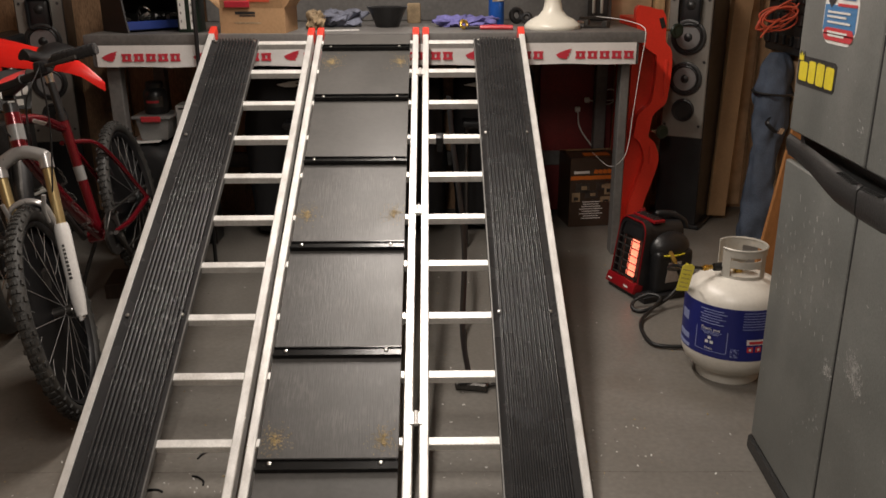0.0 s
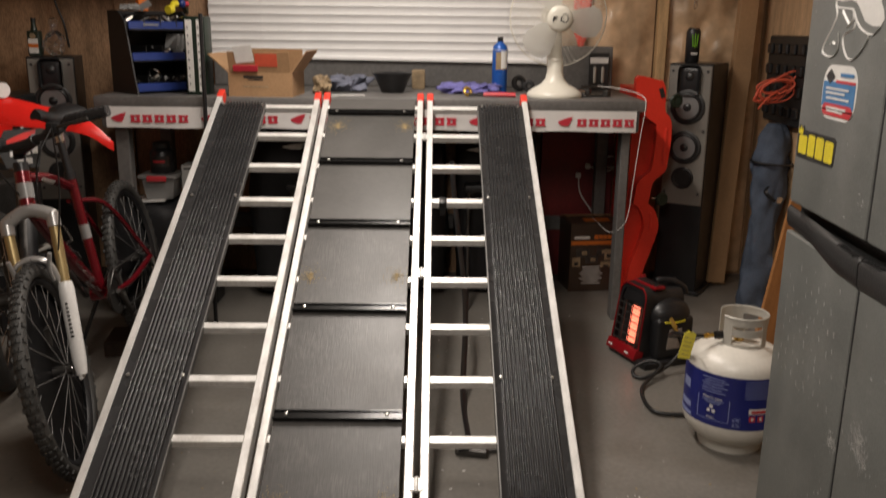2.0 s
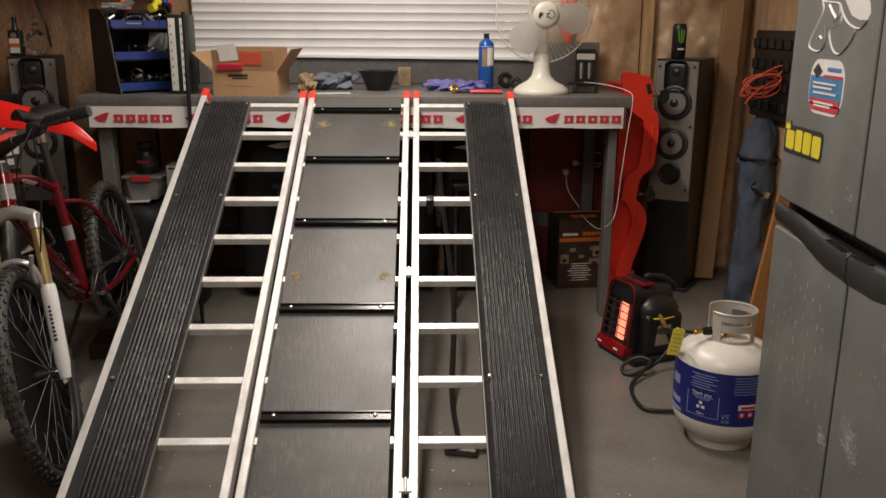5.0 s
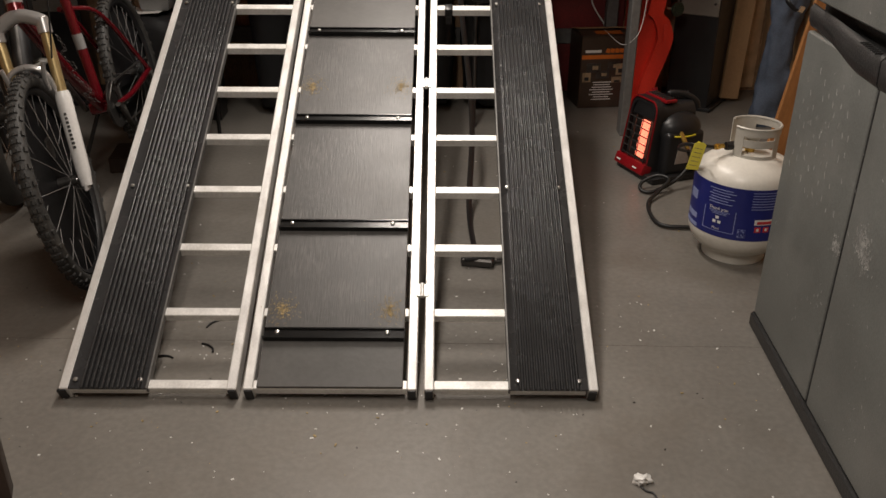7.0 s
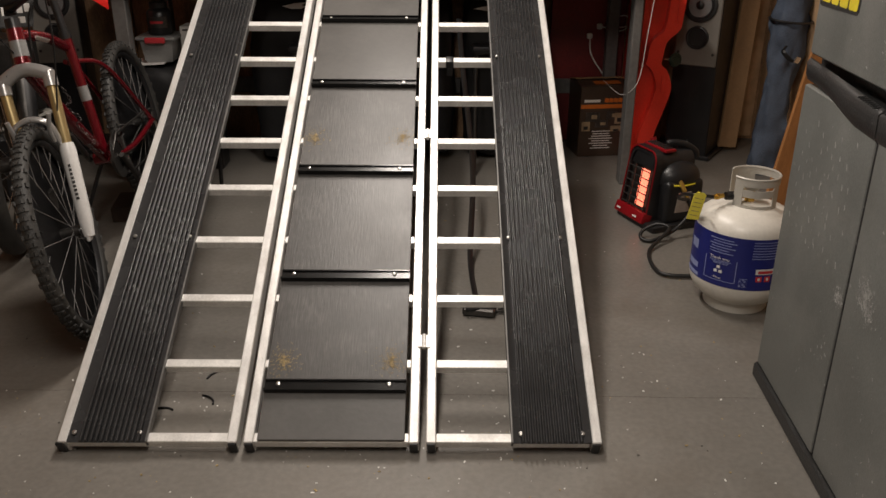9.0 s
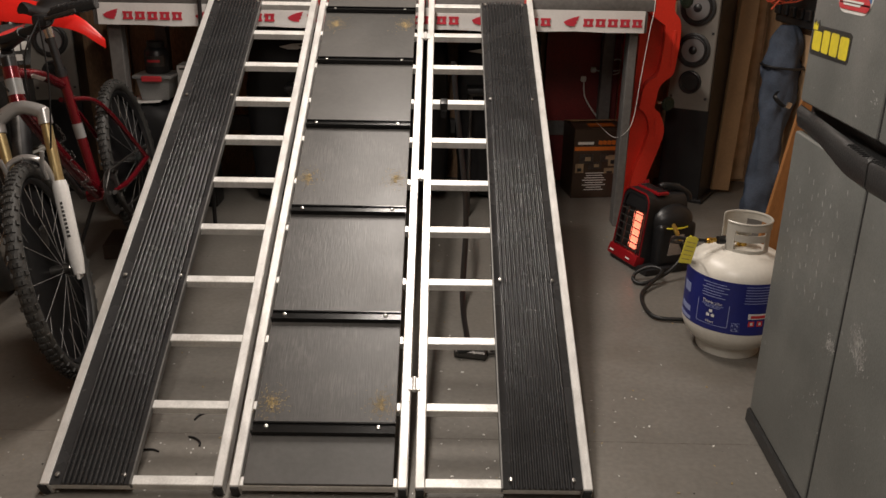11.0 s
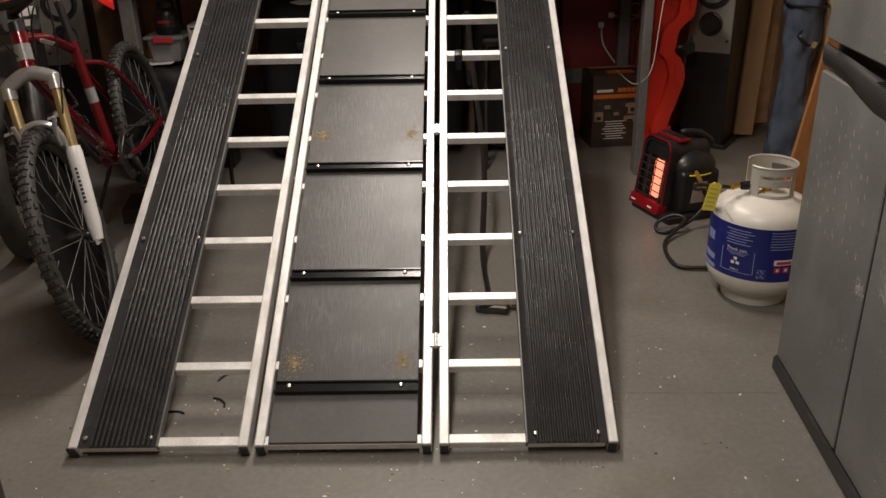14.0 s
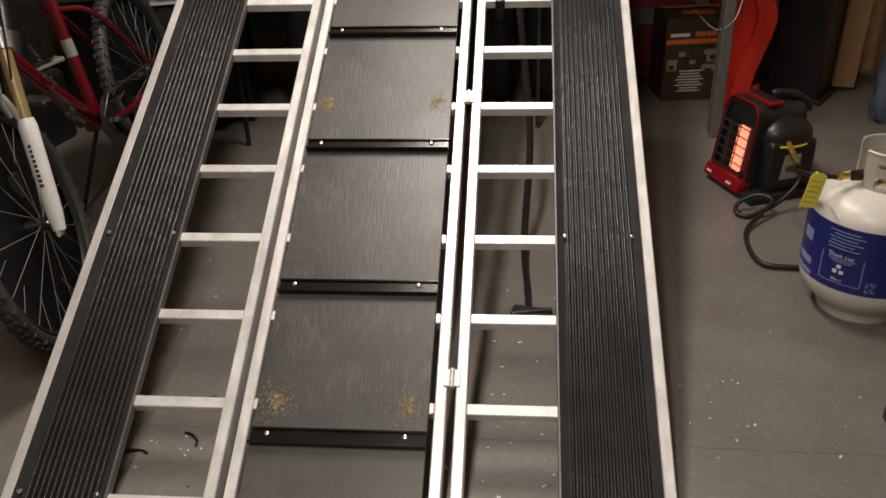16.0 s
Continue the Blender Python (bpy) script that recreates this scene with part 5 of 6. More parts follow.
part("print_bar", box(B(), (0.075, 0.002, 0.008), (-0.05, -0.066, 0.312)), TOTE, rackb)
for k in range(3):
    jc = thing("clear_case", rackb.matrix_basis @ pose(0.065 + 0.026 * k, -0.03, 0.195, 6, 10, 24), "small clear plastic parts case in the bin rack", "parts case", "clear parts cases")
    part("case", box(B(), (0.020, 0.07, 0.075), (0, 0, 0.04), bevel=0.003), TOTE, jc)
pipe = thing("hose_clamp", rackb.matrix_basis @ pose(-0.04, -0.05, 0.085, 0, 55, 30), "bright steel hose clamp ring in the bin rack", "clamp")
part("ring", hoop(B(), 0.03, 0.006, pose(0, 0, 0), 20, 6), CHROME, pipe)
grip = thing("yellow_nozzle", rackb.matrix_basis @ pose(0.09, -0.01, 0.385, 0, 0, 0), "yellow plastic nozzle lying on the bin rack", "nozzle")
part("body", tube(B(), curve([(-0.035, -0.03, -0.005), (-0.01, -0.02, 0.0), (0.01, 0.0, 0.02), (0.035, 0.01, 0.026)], 5), [0.020] * 6 + [0.013] * 4 + [0.016] * 6, 10), YELLOW, grip, sharp=60)
part("blue_cap", ball(B(), 0.020, (0.062, 0.01, 0.027)), BINBLUE, grip)
part("red_tip", ball(B(), 0.014, (0.088, 0.01, 0.025)), BANNERRED, grip)
ob = thing("orange_box", rackb.matrix_basis @ pose(-0.005, 0.09, 0.375), "small orange carton on the bin rack", "carton")
part("carton", box(B(), (0.048, 0.03, 0.075), (0, 0, 0.0375), bevel=0.002), ORANGE, ob)
part("stripe", box(B(), (0.049, 0.031, 0.012), (0, 0, 0.068)), PRINTRED, ob)
wr = thing("white_packet", rackb.matrix_basis @ pose(-0.09, 0.02, 0.376), "crumpled white and green packet on the bin rack", "packet")
part("packet", ball(B(), 0.04, (0, 0, 0.014), (1.6, 0.7, 0.35), 0.5, 2, 3), TOTE, wr)
part("green_card", box(B(), (0.03, 0.004, 0.06), (0.045, -0.03, 0.022), (40, 50, 0)), TOTE, wr)
binders = thing("level_case", pose(-0.822, 2.25, TOP, 0, 0, -3), "dark green upright case with white panels on the workbench", "case")
part("case", box(B(), (0.098, 0.10, 0.352), (0, 0, 0.176), bevel=0.006, seg=2), DARKGREEN, binders)
for x, ww in ((-0.025, 0.030), (0.024, 0.026)):
    pn = part("white_panel", box(B(), (ww, 0.002, 0.32), (x, -0.0512, 0.176)), PRINTWHITE, binders)
    for i in range(8):
        part("tick_bar", box(B(), (0.006, 0.001, 0.012), (x - 0.005, -0.0528, 0.05 + 0.036 * i)), TOTE, pn)
rod = tagged(part("black_rod", cyl(B(), (-0.766, 2.062, 0), (-0.758, 2.075, 1.425), 0.0095, seg=10), BLACK), "thin black metal rod leaning on the workbench edge", "rod")
bowl = thing("black_bowl", pose(0.062, 2.47, TOP), "glossy black plastic bowl on the workbench", "bowl")
part("bowl", lathe(B(), [(0.050, 0), (0.056, 0.004), (0.085, 0.075), (0.098, 0.092), (0.100, 0.096), (0.094, 0.094), (0.080, 0.074), (0.050, 0.008), (0.01, 0.006)], 32), BLACK, bowl, sharp=50)


def crumple(name, at, r, scale, rough, seed, material, label, category):
    o = part(name, ball(B(), r, (0, 0, r * scale[2] * 0.8), scale, rough, seed, 4), material, sharp=80, at=pose(*at))
    for v in o.data.vertices:
        k = 0.25 * r * noise.noise(v.co * (4.0 / r) + Vector((seed, 1, 2)))
        v.co += Vector((k, k * 0.5, k))
        v.co.z = max(v.co.z, 0.0)
    return tagged(o, label, category)


crumple("shop_rag", (-0.175, 2.52, TOP), 0.10, (1.15, 0.7, 0.42), 0.7, 3, RAG, "crumpled grey-blue shop rag on the workbench", "rag")
crumple("tan_cloth", (-0.275, 2.36, TOP), 0.06, (0.6, 0.9, 0.75), 0.6, 8, TAN, "small tan cloth bundle on the workbench", "cloth")
crumple("work_glove", (0.44, 2.47, TOP), 0.085, (1.45, 0.6, 0.30), 0.8, 5, GLOVE, "violet-blue work gloves heaped on the workbench", "glove")
pouch = thing("patterned_pouch", pose(0.185, 2.72, TOP), "small brown patterned pouch by the backsplash", "pouch")
part("pouch", box(B(), (0.07, 0.035, 0.10), (0, 0, 0.05), (8, 0, 0), 0.012, 2), TAN, pouch)
paper = thing("paper_sheet", pose(-0.14, 2.26, TOP, 0, 0, 12), "cream scrap of paper on the workbench", "paper")
part("sheet", box(B(), (0.16, 0.06, 0.001), (0, 0, 0.0015)), PRINTWHITE, paper)
wrench = thing("red_pliers", pose(0.50, 2.26, TOP), "red-handled pliers lying on the workbench", "pliers")
part("handle", tube(B(), curve([(0.0, 0.0, 0.010), (0.07, -0.012, 0.011), (0.15, -0.02, 0.010)], 5), 0.009, 8), PRINTRED, wrench)
part("handle", tube(B(), curve([(0.0, 0.01, 0.010), (0.07, 0.03, 0.011), (0.15, 0.02, 0.010)], 5), 0.009, 8), PRINTRED, wrench)
part("jaw", box(B(), (0.07, 0.022, 0.012), (-0.035, 0.004, 0.010), (0, 0, 4), 0.004), STEELDARK, wrench)
nut = thing("brass_fitting", pose(0.425, 2.27, TOP), "round brass pipe fitting on the workbench", "fitting")
part("ring", hoop(B(), 0.016, 0.008, pose(0, 0, 0.024, 70, 0, 20), 16, 8), BRASS, nut)
tape = thing("tape_roll", pose(0.70, 2.62, TOP), "black roll and cable on the workbench", "tape")
part("roll", hoop(B(), 0.028, 0.014, pose(0, 0, 0.042, 80, 0, 20), 20, 8), BLACK, tape)
part("roll", hoop(B(), 0.020, 0.010, pose(0.05, -0.02, 0.030, 80, 0, -20), 20, 8), BLACK, tape)
vise = thing("metal_bracket", pose(1.03, 2.32, TOP), "small heap of grey metal brackets on the workbench", "bracket")
for s, c, r in (((0.10, 0.035, 0.012), (0, 0, 0.008), 8), ((0.05, 0.04, 0.035), (-0.04, 0.01, 0.022), -20), ((0.13, 0.012, 0.012), (0.0, 0.03, 0.045), 14), ((0.03, 0.03, 0.03), (0.06, -0.01, 0.018), 40)):
    part("bracket", box(B(), s, c, (0, 0, r), 0.003), STEELDARK, vise)
part("knob", cyl(B(), (-0.075, -0.01, 0.018), (-0.045, -0.01, 0.018), 0.016, seg=12), CHROME, vise)
panelb = thing("grey_panel", pose(1.06, 2.80, TOP, -4, 0, 0), "flat grey board propped behind the bench", "board")
part("board", box(B(), (0.30, 0.014, 0.225), (0, 0, 0.1135), bevel=0.002), BENCH, panelb)
pack = thing("blister_pack", pose(1.135, 2.772, TOP + 0.002, -4, 0, 0), "black blister pack propped against a grey board", "packaging")
part("card", box(B(), (0.105, 0.006, 0.19), (0, 0, 0.095), bevel=0.002), CABDARK, pack)
part("white_bar", box(B(), (0.095, 0.002, 0.030), (0, -0.0042, 0.152)), PRINTWHITE, pack)
for x in (-0.022, 0.02):
    part("tool_shape", box(B(), (0.016, 0.010, 0.085), (x, -0.006, 0.078), bevel=0.005), STEELGREY, pack)

# ---- white cord, outlet and stored things under the bench ----
wc = thing("white_power_cord", pose(0, 0, 0), "thin white power cord looping off the workbench", "cord")
part("cord", tube(B(), curve([(1.05, 2.36, TOP + 0.05), (1.14, 2.22, TOP + 0.045), (1.22, 2.12, TOP + 0.02), (1.226, 2.088, 1.03), (1.212, 2.08, 0.92), (1.192, 2.082, 0.70), (1.180, 2.085, 0.55), (1.155, 2.09, 0.480), (1.13, 2.25, 0.415), (1.11, 2.60, 0.41)], 6), 0.0016, 6), PRINTWHITE, wc, sharp=80)
outlet = thing("outlet_box", pose(1.09, WY - 0.06, 0.56), "metal outlet box with plugs and white cords under the bench", "outlet")
part("box", box(B(), (0.10, 0.05, 0.11), (0, 0, 0.055), bevel=0.004), STEELGREY, outlet)
part("plug", box(B(), (0.03, 0.03, 0.03), (0.03, -0.035, 0.08), bevel=0.005), PRINTWHITE, outlet)
part("plug", box(B(), (0.03, 0.03, 0.03), (-0.02, -0.035, 0.03), bevel=0.005), PRINTWHITE, outlet)
part("lead", tube(B(), curve([(0.04, -0.05, 0.08), (0.14, -0.06, 0.06), (0.19, -0.06, 0.10), (0.16, -0.06, 0.14), (0.10, -0.06, 0.12), (0.13, -0.06, 0.08), (0.2, -0.06, 0.09)], 6), 0.004, 6), PRINTWHITE, outlet, sharp=80)
part("lead", tube(B(), curve([(-0.02, -0.05, 0.03), (-0.01, -0.06, -0.06), (0.04, -0.06, -0.14), (0.09, -0.08, -0.20)], 6), 0.004, 6), PRINTWHITE, outlet, sharp=80)
redsheet = tagged(part("stored_board", box(B(), (0.40, 0.025, 0.86), (1.06, WY - 0.085, 0.445), bevel=0.004), DARKRED), "dark red board stored upright under the bench", "board")


def duffel(name, at, size, label, seed, material=None):
    b = ball(B(), 0.5, (0, 0, 0.5), (1, 1, 1), 0, 0, 4)
    for v in b.verts:
        d = v.co - Vector((0, 0, 0.5))
        k = max(abs(d.x), abs(d.y), abs(d.z))
        d = d.lerp(d * (0.5 / k), 0.72)
        d *= 1 + 0.08 * noise.noise(d * 4 + Vector((seed, 0, 0)))
        v.co = (d.x * size[0], d.y * size[1], max(0, (d.z + 0.5) * size[2]))
    t = thing(name, pose(*at), label, "bag")
    part("bag_body", b, material or SOFTBLACK, t, sharp=80)
    return t


gb = duffel("gear_bag", (-0.42, 2.62, 0), (0.50, 0.42, 0.90), "large black gear bag with white wing mark under the bench", 1)
part("wing_mark", prism(B(), [(-0.06, 0), (-0.02, -0.012), (0.03, -0.012), (0.05, 0.0), (0.03, 0.004), (0.06, 0.018), (0.0, 0.014)], 0.004, pose(0.0, -0.236, 0.80, 90, 0, 0)), PRINTWHITE, gb)
duffel("storage_bag", (0.10, 2.66, 0), (0.48, 0.40, 0.82), "black stored gear bag under the workbench", 2)
gb2 = duffel("storage_bag", (0.60, 2.68, 0), (0.44, 0.36, 0.86), "black bulging bag with white mark under the workbench", 3)
part("wing_mark", prism(B(), [(-0.05, 0), (0.03, -0.012), (0.04, 0.0), (0.05, 0.018), (0.0, 0.010)], 0.004, pose(-0.12, -0.205, 0.78, 90, 0, 0)), PRINTWHITE, gb2)
for x, y in ((-0.36, 2.30), (0.50, 2.32)):
    st = thing("folding_stool", pose(x, y, 0), "small folding stool with chrome tube legs under the bench", "stool", "folding stools")
    for k in (-1, 1):
        part("leg_loop", tube(B(), curve([(-0.06, 0.06 * k, 0.011), (-0.06, -0.02 * k, 0.55), (-0.05, -0.03 * k, 0.60), (0.05, -0.03 * k, 0.60), (0.06, -0.02 * k, 0.55), (0.06, 0.06 * k, 0.011)], 5), 0.009, 8), STEELDARK, st, sharp=80)
    part("seat", box(B(), (0.16, 0.12, 0.03), (0, 0, 0.62), bevel=0.01, seg=2), BLACK, st)

blk = duffel("black_bin_bag", (-1.07, 2.40, 0), (0.36, 0.40, 0.545), "black bin bag draped with white sheet edge under the bench", 6)
part("yellow_tape", box(B(), (0.028, 0.016, 0.085), (-0.100, -0.204, 0.402), (0, -6, -8), 0.003), YELLOW, blk, "yellow tape strip")
part("white_sheet", box(B(), (0.16, 0.20, 0.004), (-0.04, -0.06, 0.548), (0, -3, 0)), PRINTWHITE, blk)
tote = thing("clear_tote", pose(-1.06, 2.34, 0.553), "cloudy clear plastic tote with red latch under the bench", "tote")
part("tub", lathe(B(), [(0.075, 0), (0.082, 0.006), (0.098, 0.10), (0.098, 0.105)], 4, pose(0, 0, 0, 0, 0, 45) @ Matrix.Diagonal((1.1, 1.1, 1, 1))), TOTE, tote)
part("lid", box(B(), (0.185, 0.185, 0.016), (0, 0, 0.113), bevel=0.006, seg=2), TOTE, tote)
part("red_latch", box(B(), (0.095, 0.014, 0.028), (0, -0.095, 0.106), bevel=0.005), PRINTRED, tote, "red plastic latch")
jar = thing("black_jar", pose(-1.055, 2.34, 0.675), "black screw-top jar standing on a tote", "jar")
part("jar_body", lathe(B(), [(0.052, 0), (0.057, 0.006), (0.057, 0.10), (0.045, 0.118), (0.038, 0.122)], 24), BLACK, jar, sharp=50)
part("lid", lathe(B(), [(0.040, 0.122), (0.041, 0.146), (0.036, 0.15)], 24), CABDARK, jar)
wrap("label", 220, 320, 0.035, 0.085, STEELDARK, 0.058, jar)
wrap("print_bar", 240, 300, 0.055, 0.066, PRINTRED, 0.0588, jar)
wb = thing("white_carton", pose(-0.915, 2.42, 0.0), "small white printed carton on a stack under the bench", "carton")
part("lower_carton", box(B(), (0.12, 0.14, 0.555), (0.03, 0, 0.2775), bevel=0.004), BLACK, wb)
part("carton", box(B(), (0.115, 0.12, 0.15), (0, 0, 0.632), bevel=0.002), PRINTWHITE, wb)
part("print_disc", cyl(B(), (0.012, -0.0605, 0.625), (0.012, -0.0615, 0.625), 0.02, seg=16), CABDARK, wb)
for z in (0.69, 0.585):
    part("print_bar", box(B(), (0.05, 0.001, 0.008), (-0.02, -0.0608, z)), CABDARK, wb)

# ---- left of the bench ----
shelf = thing("wall_shelf", pose(-1.6, 2.80, 1.645), "white painted wall shelf with boxes above the bench end", "shelf")
part("shelf_board", box(B(), (1.24, 0.30, 0.030), (0.0, 0, 0), bevel=0.003), SHELFWHITE, shelf)
part("bracket", prism(B(), [(0, 0), (0, -0.2), (0.015, -0.2), (0.24, -0.01), (0.24, 0)], 0.02, pose(0.55, 0.145, -0.016, 90, 0, -90)), DARKGREEN, shelf)
part("edge_tape", box(B(), (0.08, 0.002, 0.022), (0.34, -0.1515, 0)), STEELGREY, shelf, "grey tape on the edge")
for x, ww, hh, mt in ((-0.35, 0.30, 0.16, BLACK), (0.02, 0.26, 0.12, BLACK), (0.30, 0.20, 0.10, CARDDARK), (0.53, 0.13, 0.06, TOTE)):
    sb = tagged(part("shelf_box", box(B(), (ww, 0.22, hh), (-1.6 + x, 2.81, 1.661 + hh / 2), bevel=0.006), mt), "dark storage box standing on the wall shelf", "box", "boxes on the shelf")
bottle = thing("green_bottle", pose(-1.765, 2.68, 1.212) @ Matrix.Scale(0.84, 4), "dark green square liquor bottle with pale label", "bottle")
part("glass", box(B(), (0.075, 0.055, 0.15), (0, 0, 0.075), bevel=0.012, seg=3), DARKGREEN, bottle)
part("neck", lathe(B(), [(0.022, 0.148), (0.014, 0.175), (0.013, 0.205)], 16), DARKGREEN, bottle)
part("cap", cyl(B(), (0, 0, 0.203), (0, 0, 0.225), 0.015, seg=14), BLACK, bottle)
part("label", box(B(), (0.058, 0.001, 0.085), (0, -0.0282, 0.06)), PRINTWHITE, bottle)
part("red_bar", box(B(), (0.058, 0.001, 0.022), (0, -0.0295, 0.062)), ORANGE, bottle)
part("emblem", cyl(B(), (0, -0.0285, 0.118), (0, -0.0295, 0.118), 0.018, seg=14), TAN, bottle)
decanter = thing("clear_decanter", pose(-1.675, 2.70, 1.212), "lumpy clear glass decanter with round stopper", "bottle")
b = ball(B(), 0.055, (0, 0, 0.062), (0.9, 0.95, 1.12), 0.35, 4, 4)
for v in b.verts:
    v.co.z = max(v.co.z, 0.0)
part("glass", b, CLEAR, decanter, sharp=80)
part("neck", cyl(B(), (0, 0, 0.115), (0, 0, 0.15), 0.022, 0.018, 16), CLEAR, decanter)
part("stopper", ball(B(), 0.024, (0, 0, 0.168)), CLEAR, decanter)
cable = thing("hanging_cable", pose(0, 0, 0), "dark cable hanging down the back wall", "cable")
part("cable", tube(B(), curve([(-1.72, WY - 0.06, 1.63), (-1.74, WY - 0.07, 1.5), (-1.70, WY - 0.08, 1.38), (-1.69, WY - 0.06, 1.25)], 6), 0.006, 6), BLACK, cable, sharp=80)
# ---- mountain bike ----
bike = thing("mountain_bike", pose(-0.83, 0.666, 0), "red mountain bike with white fork and knobby tyres", "bicycle")
O = Vector((-0.83, 0.666, 0))
def P(x, y, z):
    return Vector((x, y, z)) - O


FC, FA = P(-0.887, 0.657, 0.337), Vector((1.0, 0.227, 0.195)).normalized()
RC, RA = P(-1.002, 1.715, 0.410), Vector((0.983, 0.096, 0.155)).normalized()
BBp = P(-0.988, 1.304, 0.384)
HT1, HT0 = P(-1.011, 0.832, 0.928), P(-0.985, 0.795, 0.815)
ST1 = P(-1.077, 1.331, 0.828)


def blocks(bm, m, size):
    """One tread block, narrower at its top."""
    x, y, z = (k / 2 for k in size)
    v = [bm.verts.new(m @ Vector((a * x, p * y * (0.86 if a > 0 else 1), q * z * (0.86 if a > 0 else 1)))) for a in (-1, 1) for p, q in ((-1, -1), (1, -1), (1, 1), (-1, 1))]
    bm.faces.new(v[4:])
    for j in range(4):
        bm.faces.new((v[j], v[(j + 1) % 4], v[4 + (j + 1) % 4], v[4 + j]))


def wheel(name, c, axle, r, seed):
    m = Matrix.Translation(c) @ axle.to_track_quat("Z", "Y").to_matrix().to_4x4()
    g = part(name, cyl(B(), (0, 0, -0.045), (0, 0, 0.045), 0.017, seg=14), STEELDARK, bike, at=m)
    part("tyre", hoop(B(), r - 0.027, 0.0225, None, 64, 14), TYRE, g, "worn black knobby tyre", sharp=70)
    b = B()
    n = 86
    for i in range(n):
        rows = ((-26, 0.0100), (0, 0.0100), (26, 0.0100)) if i % 2 else ((-58, 0.0115), (-14, 0.0105), (14, 0.0105), (58, 0.0115))
        for lat, wide in rows:
            ph = radians(lat)
            m1 = Matrix.Rotation(2 * math.pi * i / n, 4, "Z") @ Matrix.Translation((r - 0.027, 0, 0)) @ Matrix.Rotation(-ph, 4, "Y") @ Matrix.Translation((0.0240, 0, 0))
            blocks(b, m1, (0.0052, 0.0140, wide))
    tagged(part("tread", b, TYRE, g), kind="stuff")
    part("rim", lathe(B(), [(r - 0.058, -0.011), (r - 0.050, -0.013), (r - 0.048, 0.0), (r - 0.050, 0.013), (r - 0.058, 0.011), (r - 0.066, 0.0), (r - 0.058, -0.011)], 56), BLACK, g, sharp=50)
    for i in range(28):
        q = 2 * math.pi * i / 28
        q2 = q + (0.5 if i % 4 < 2 else -0.5)
        z = 0.03 if i % 2 else -0.03
        part("spoke", cyl(B(), (0.018 * math.cos(q2), 0.018 * math.sin(q2), z), ((r - 0.062) * math.cos(q), (r - 0.062) * math.sin(q), 0), 0.0008, seg=5), SPOKE, g)
    part("brake_disc", lathe(B(), [(0.055, -0.001), (0.08, -0.001), (0.08, 0.001), (0.055, 0.001), (0.055, -0.001)], 40, pose(0, 0, -0.038)), STEELDARK, g)
    part("axle_end", cyl(B(), (0, 0, -0.062), (0, 0, 0.062), 0.008, seg=10), CHROME, g)
    return g


wheel("front_wheel", FC, FA, 0.342, 1)
wheel("rear_wheel", RC, RA, 0.338, 2)
part("head_tube", cyl(B(), HT0, HT1, 0.024, seg=20), BIKERED, bike)
part("headset", cyl(B(), HT1, HT1 + (HT1 - HT0).normalized() * 0.03, 0.022, seg=16), BLACK, bike)
mid = (HT0 + HT1) / 2
part("head_badge", cyl(B(), mid - (HT1 - HT0) * 0.2, mid + (HT1 - HT0) * 0.2, 0.0246, seg=20), TOTE, bike, "pale head-tube badge")
part("top_tube", tube(B(), curve([HT1 - (HT1 - HT0) * 0.15, (HT1 + ST1) / 2 + Vector((0, 0, -0.012)), ST1 - Vector((0, 0, 0.04))], 6), 0.017, 14), BIKERED, bike, sharp=60)
part("print_bar", tube(B(), [HT1.lerp(ST1, 0.25) + Vector((0.0172, 0, -0.018)), HT1.lerp(ST1, 0.5) + Vector((0.0172, 0, -0.027))], 0.008, 6, flat=0.2), PRINTWHITE, bike)
part("down_tube", tube(B(), curve([HT0 + (HT1 - HT0) * 0.1, (HT0 + BBp) / 2 + Vector((0, -0.01, 0)), BBp], 6), 0.022, 14), BIKERED, bike, sharp=60)
part("seat_tube", cyl(B(), BBp, ST1, 0.018, seg=18), BIKERED, bike)
part("seat_tube_decal", cyl(B(), BBp.lerp(ST1, 0.48), BBp.lerp(ST1, 0.60), 0.0186, seg=18), TOTE, bike)
part("bottom_bracket", cyl(B(), BBp - RA * 0.04, BBp + RA * 0.04, 0.024, seg=18), BIKERED, bike)
for k in (-1, 1):
    part("chain_stay", tube(B(), curve([BBp + RA * 0.03 * k, BBp.lerp(RC, 0.4) + RA * 0.055 * k + Vector((0, 0, -0.02)), RC + RA * 0.065 * k], 6), 0.011, 10), BIKERED, bike, sharp=60)
    part("seat_stay", tube(B(), curve([ST1 - Vector((0, 0, 0.09)) + RA * 0.015 * k, ST1.lerp(RC, 0.35) + RA * 0.05 * k, RC + RA * 0.065 * k], 6), 0.009, 10), BIKERED, bike, sharp=60)
up = (ST1 - BBp).normalized()
part("seat_post", cyl(B(), ST1, ST1 + up * 0.22, 0.0145, seg=14), BLACK, bike)
part("post_sleeve", cyl(B(), ST1 + up * 0.13, ST1 + up * 0.19, 0.0155, seg=14), CHROME, bike)
part("seat_clamp", cyl(B(), ST1 - up * 0.01, ST1 + up * 0.018, 0.021, seg=14), BLACK, bike)
b = B()
rows = []
for i in range(14):
    u = i / 13
    w = 0.020 + 0.055 * max(0, (u - 0.35) / 0.65) ** 1.4
    c = ST1 + up * 0.235 + Vector((0, -0.14 + 0.27 * u, 0.012 * math.cos(u * 6)))
    ring = [b.verts.new(c + Vector((w * math.cos(q), 0, 0.018 * math.sin(q) - 0.012 * abs(math.cos(q))))) for q in (2 * math.pi * j / 12 for j in range(12))]
    rows.append(ring)
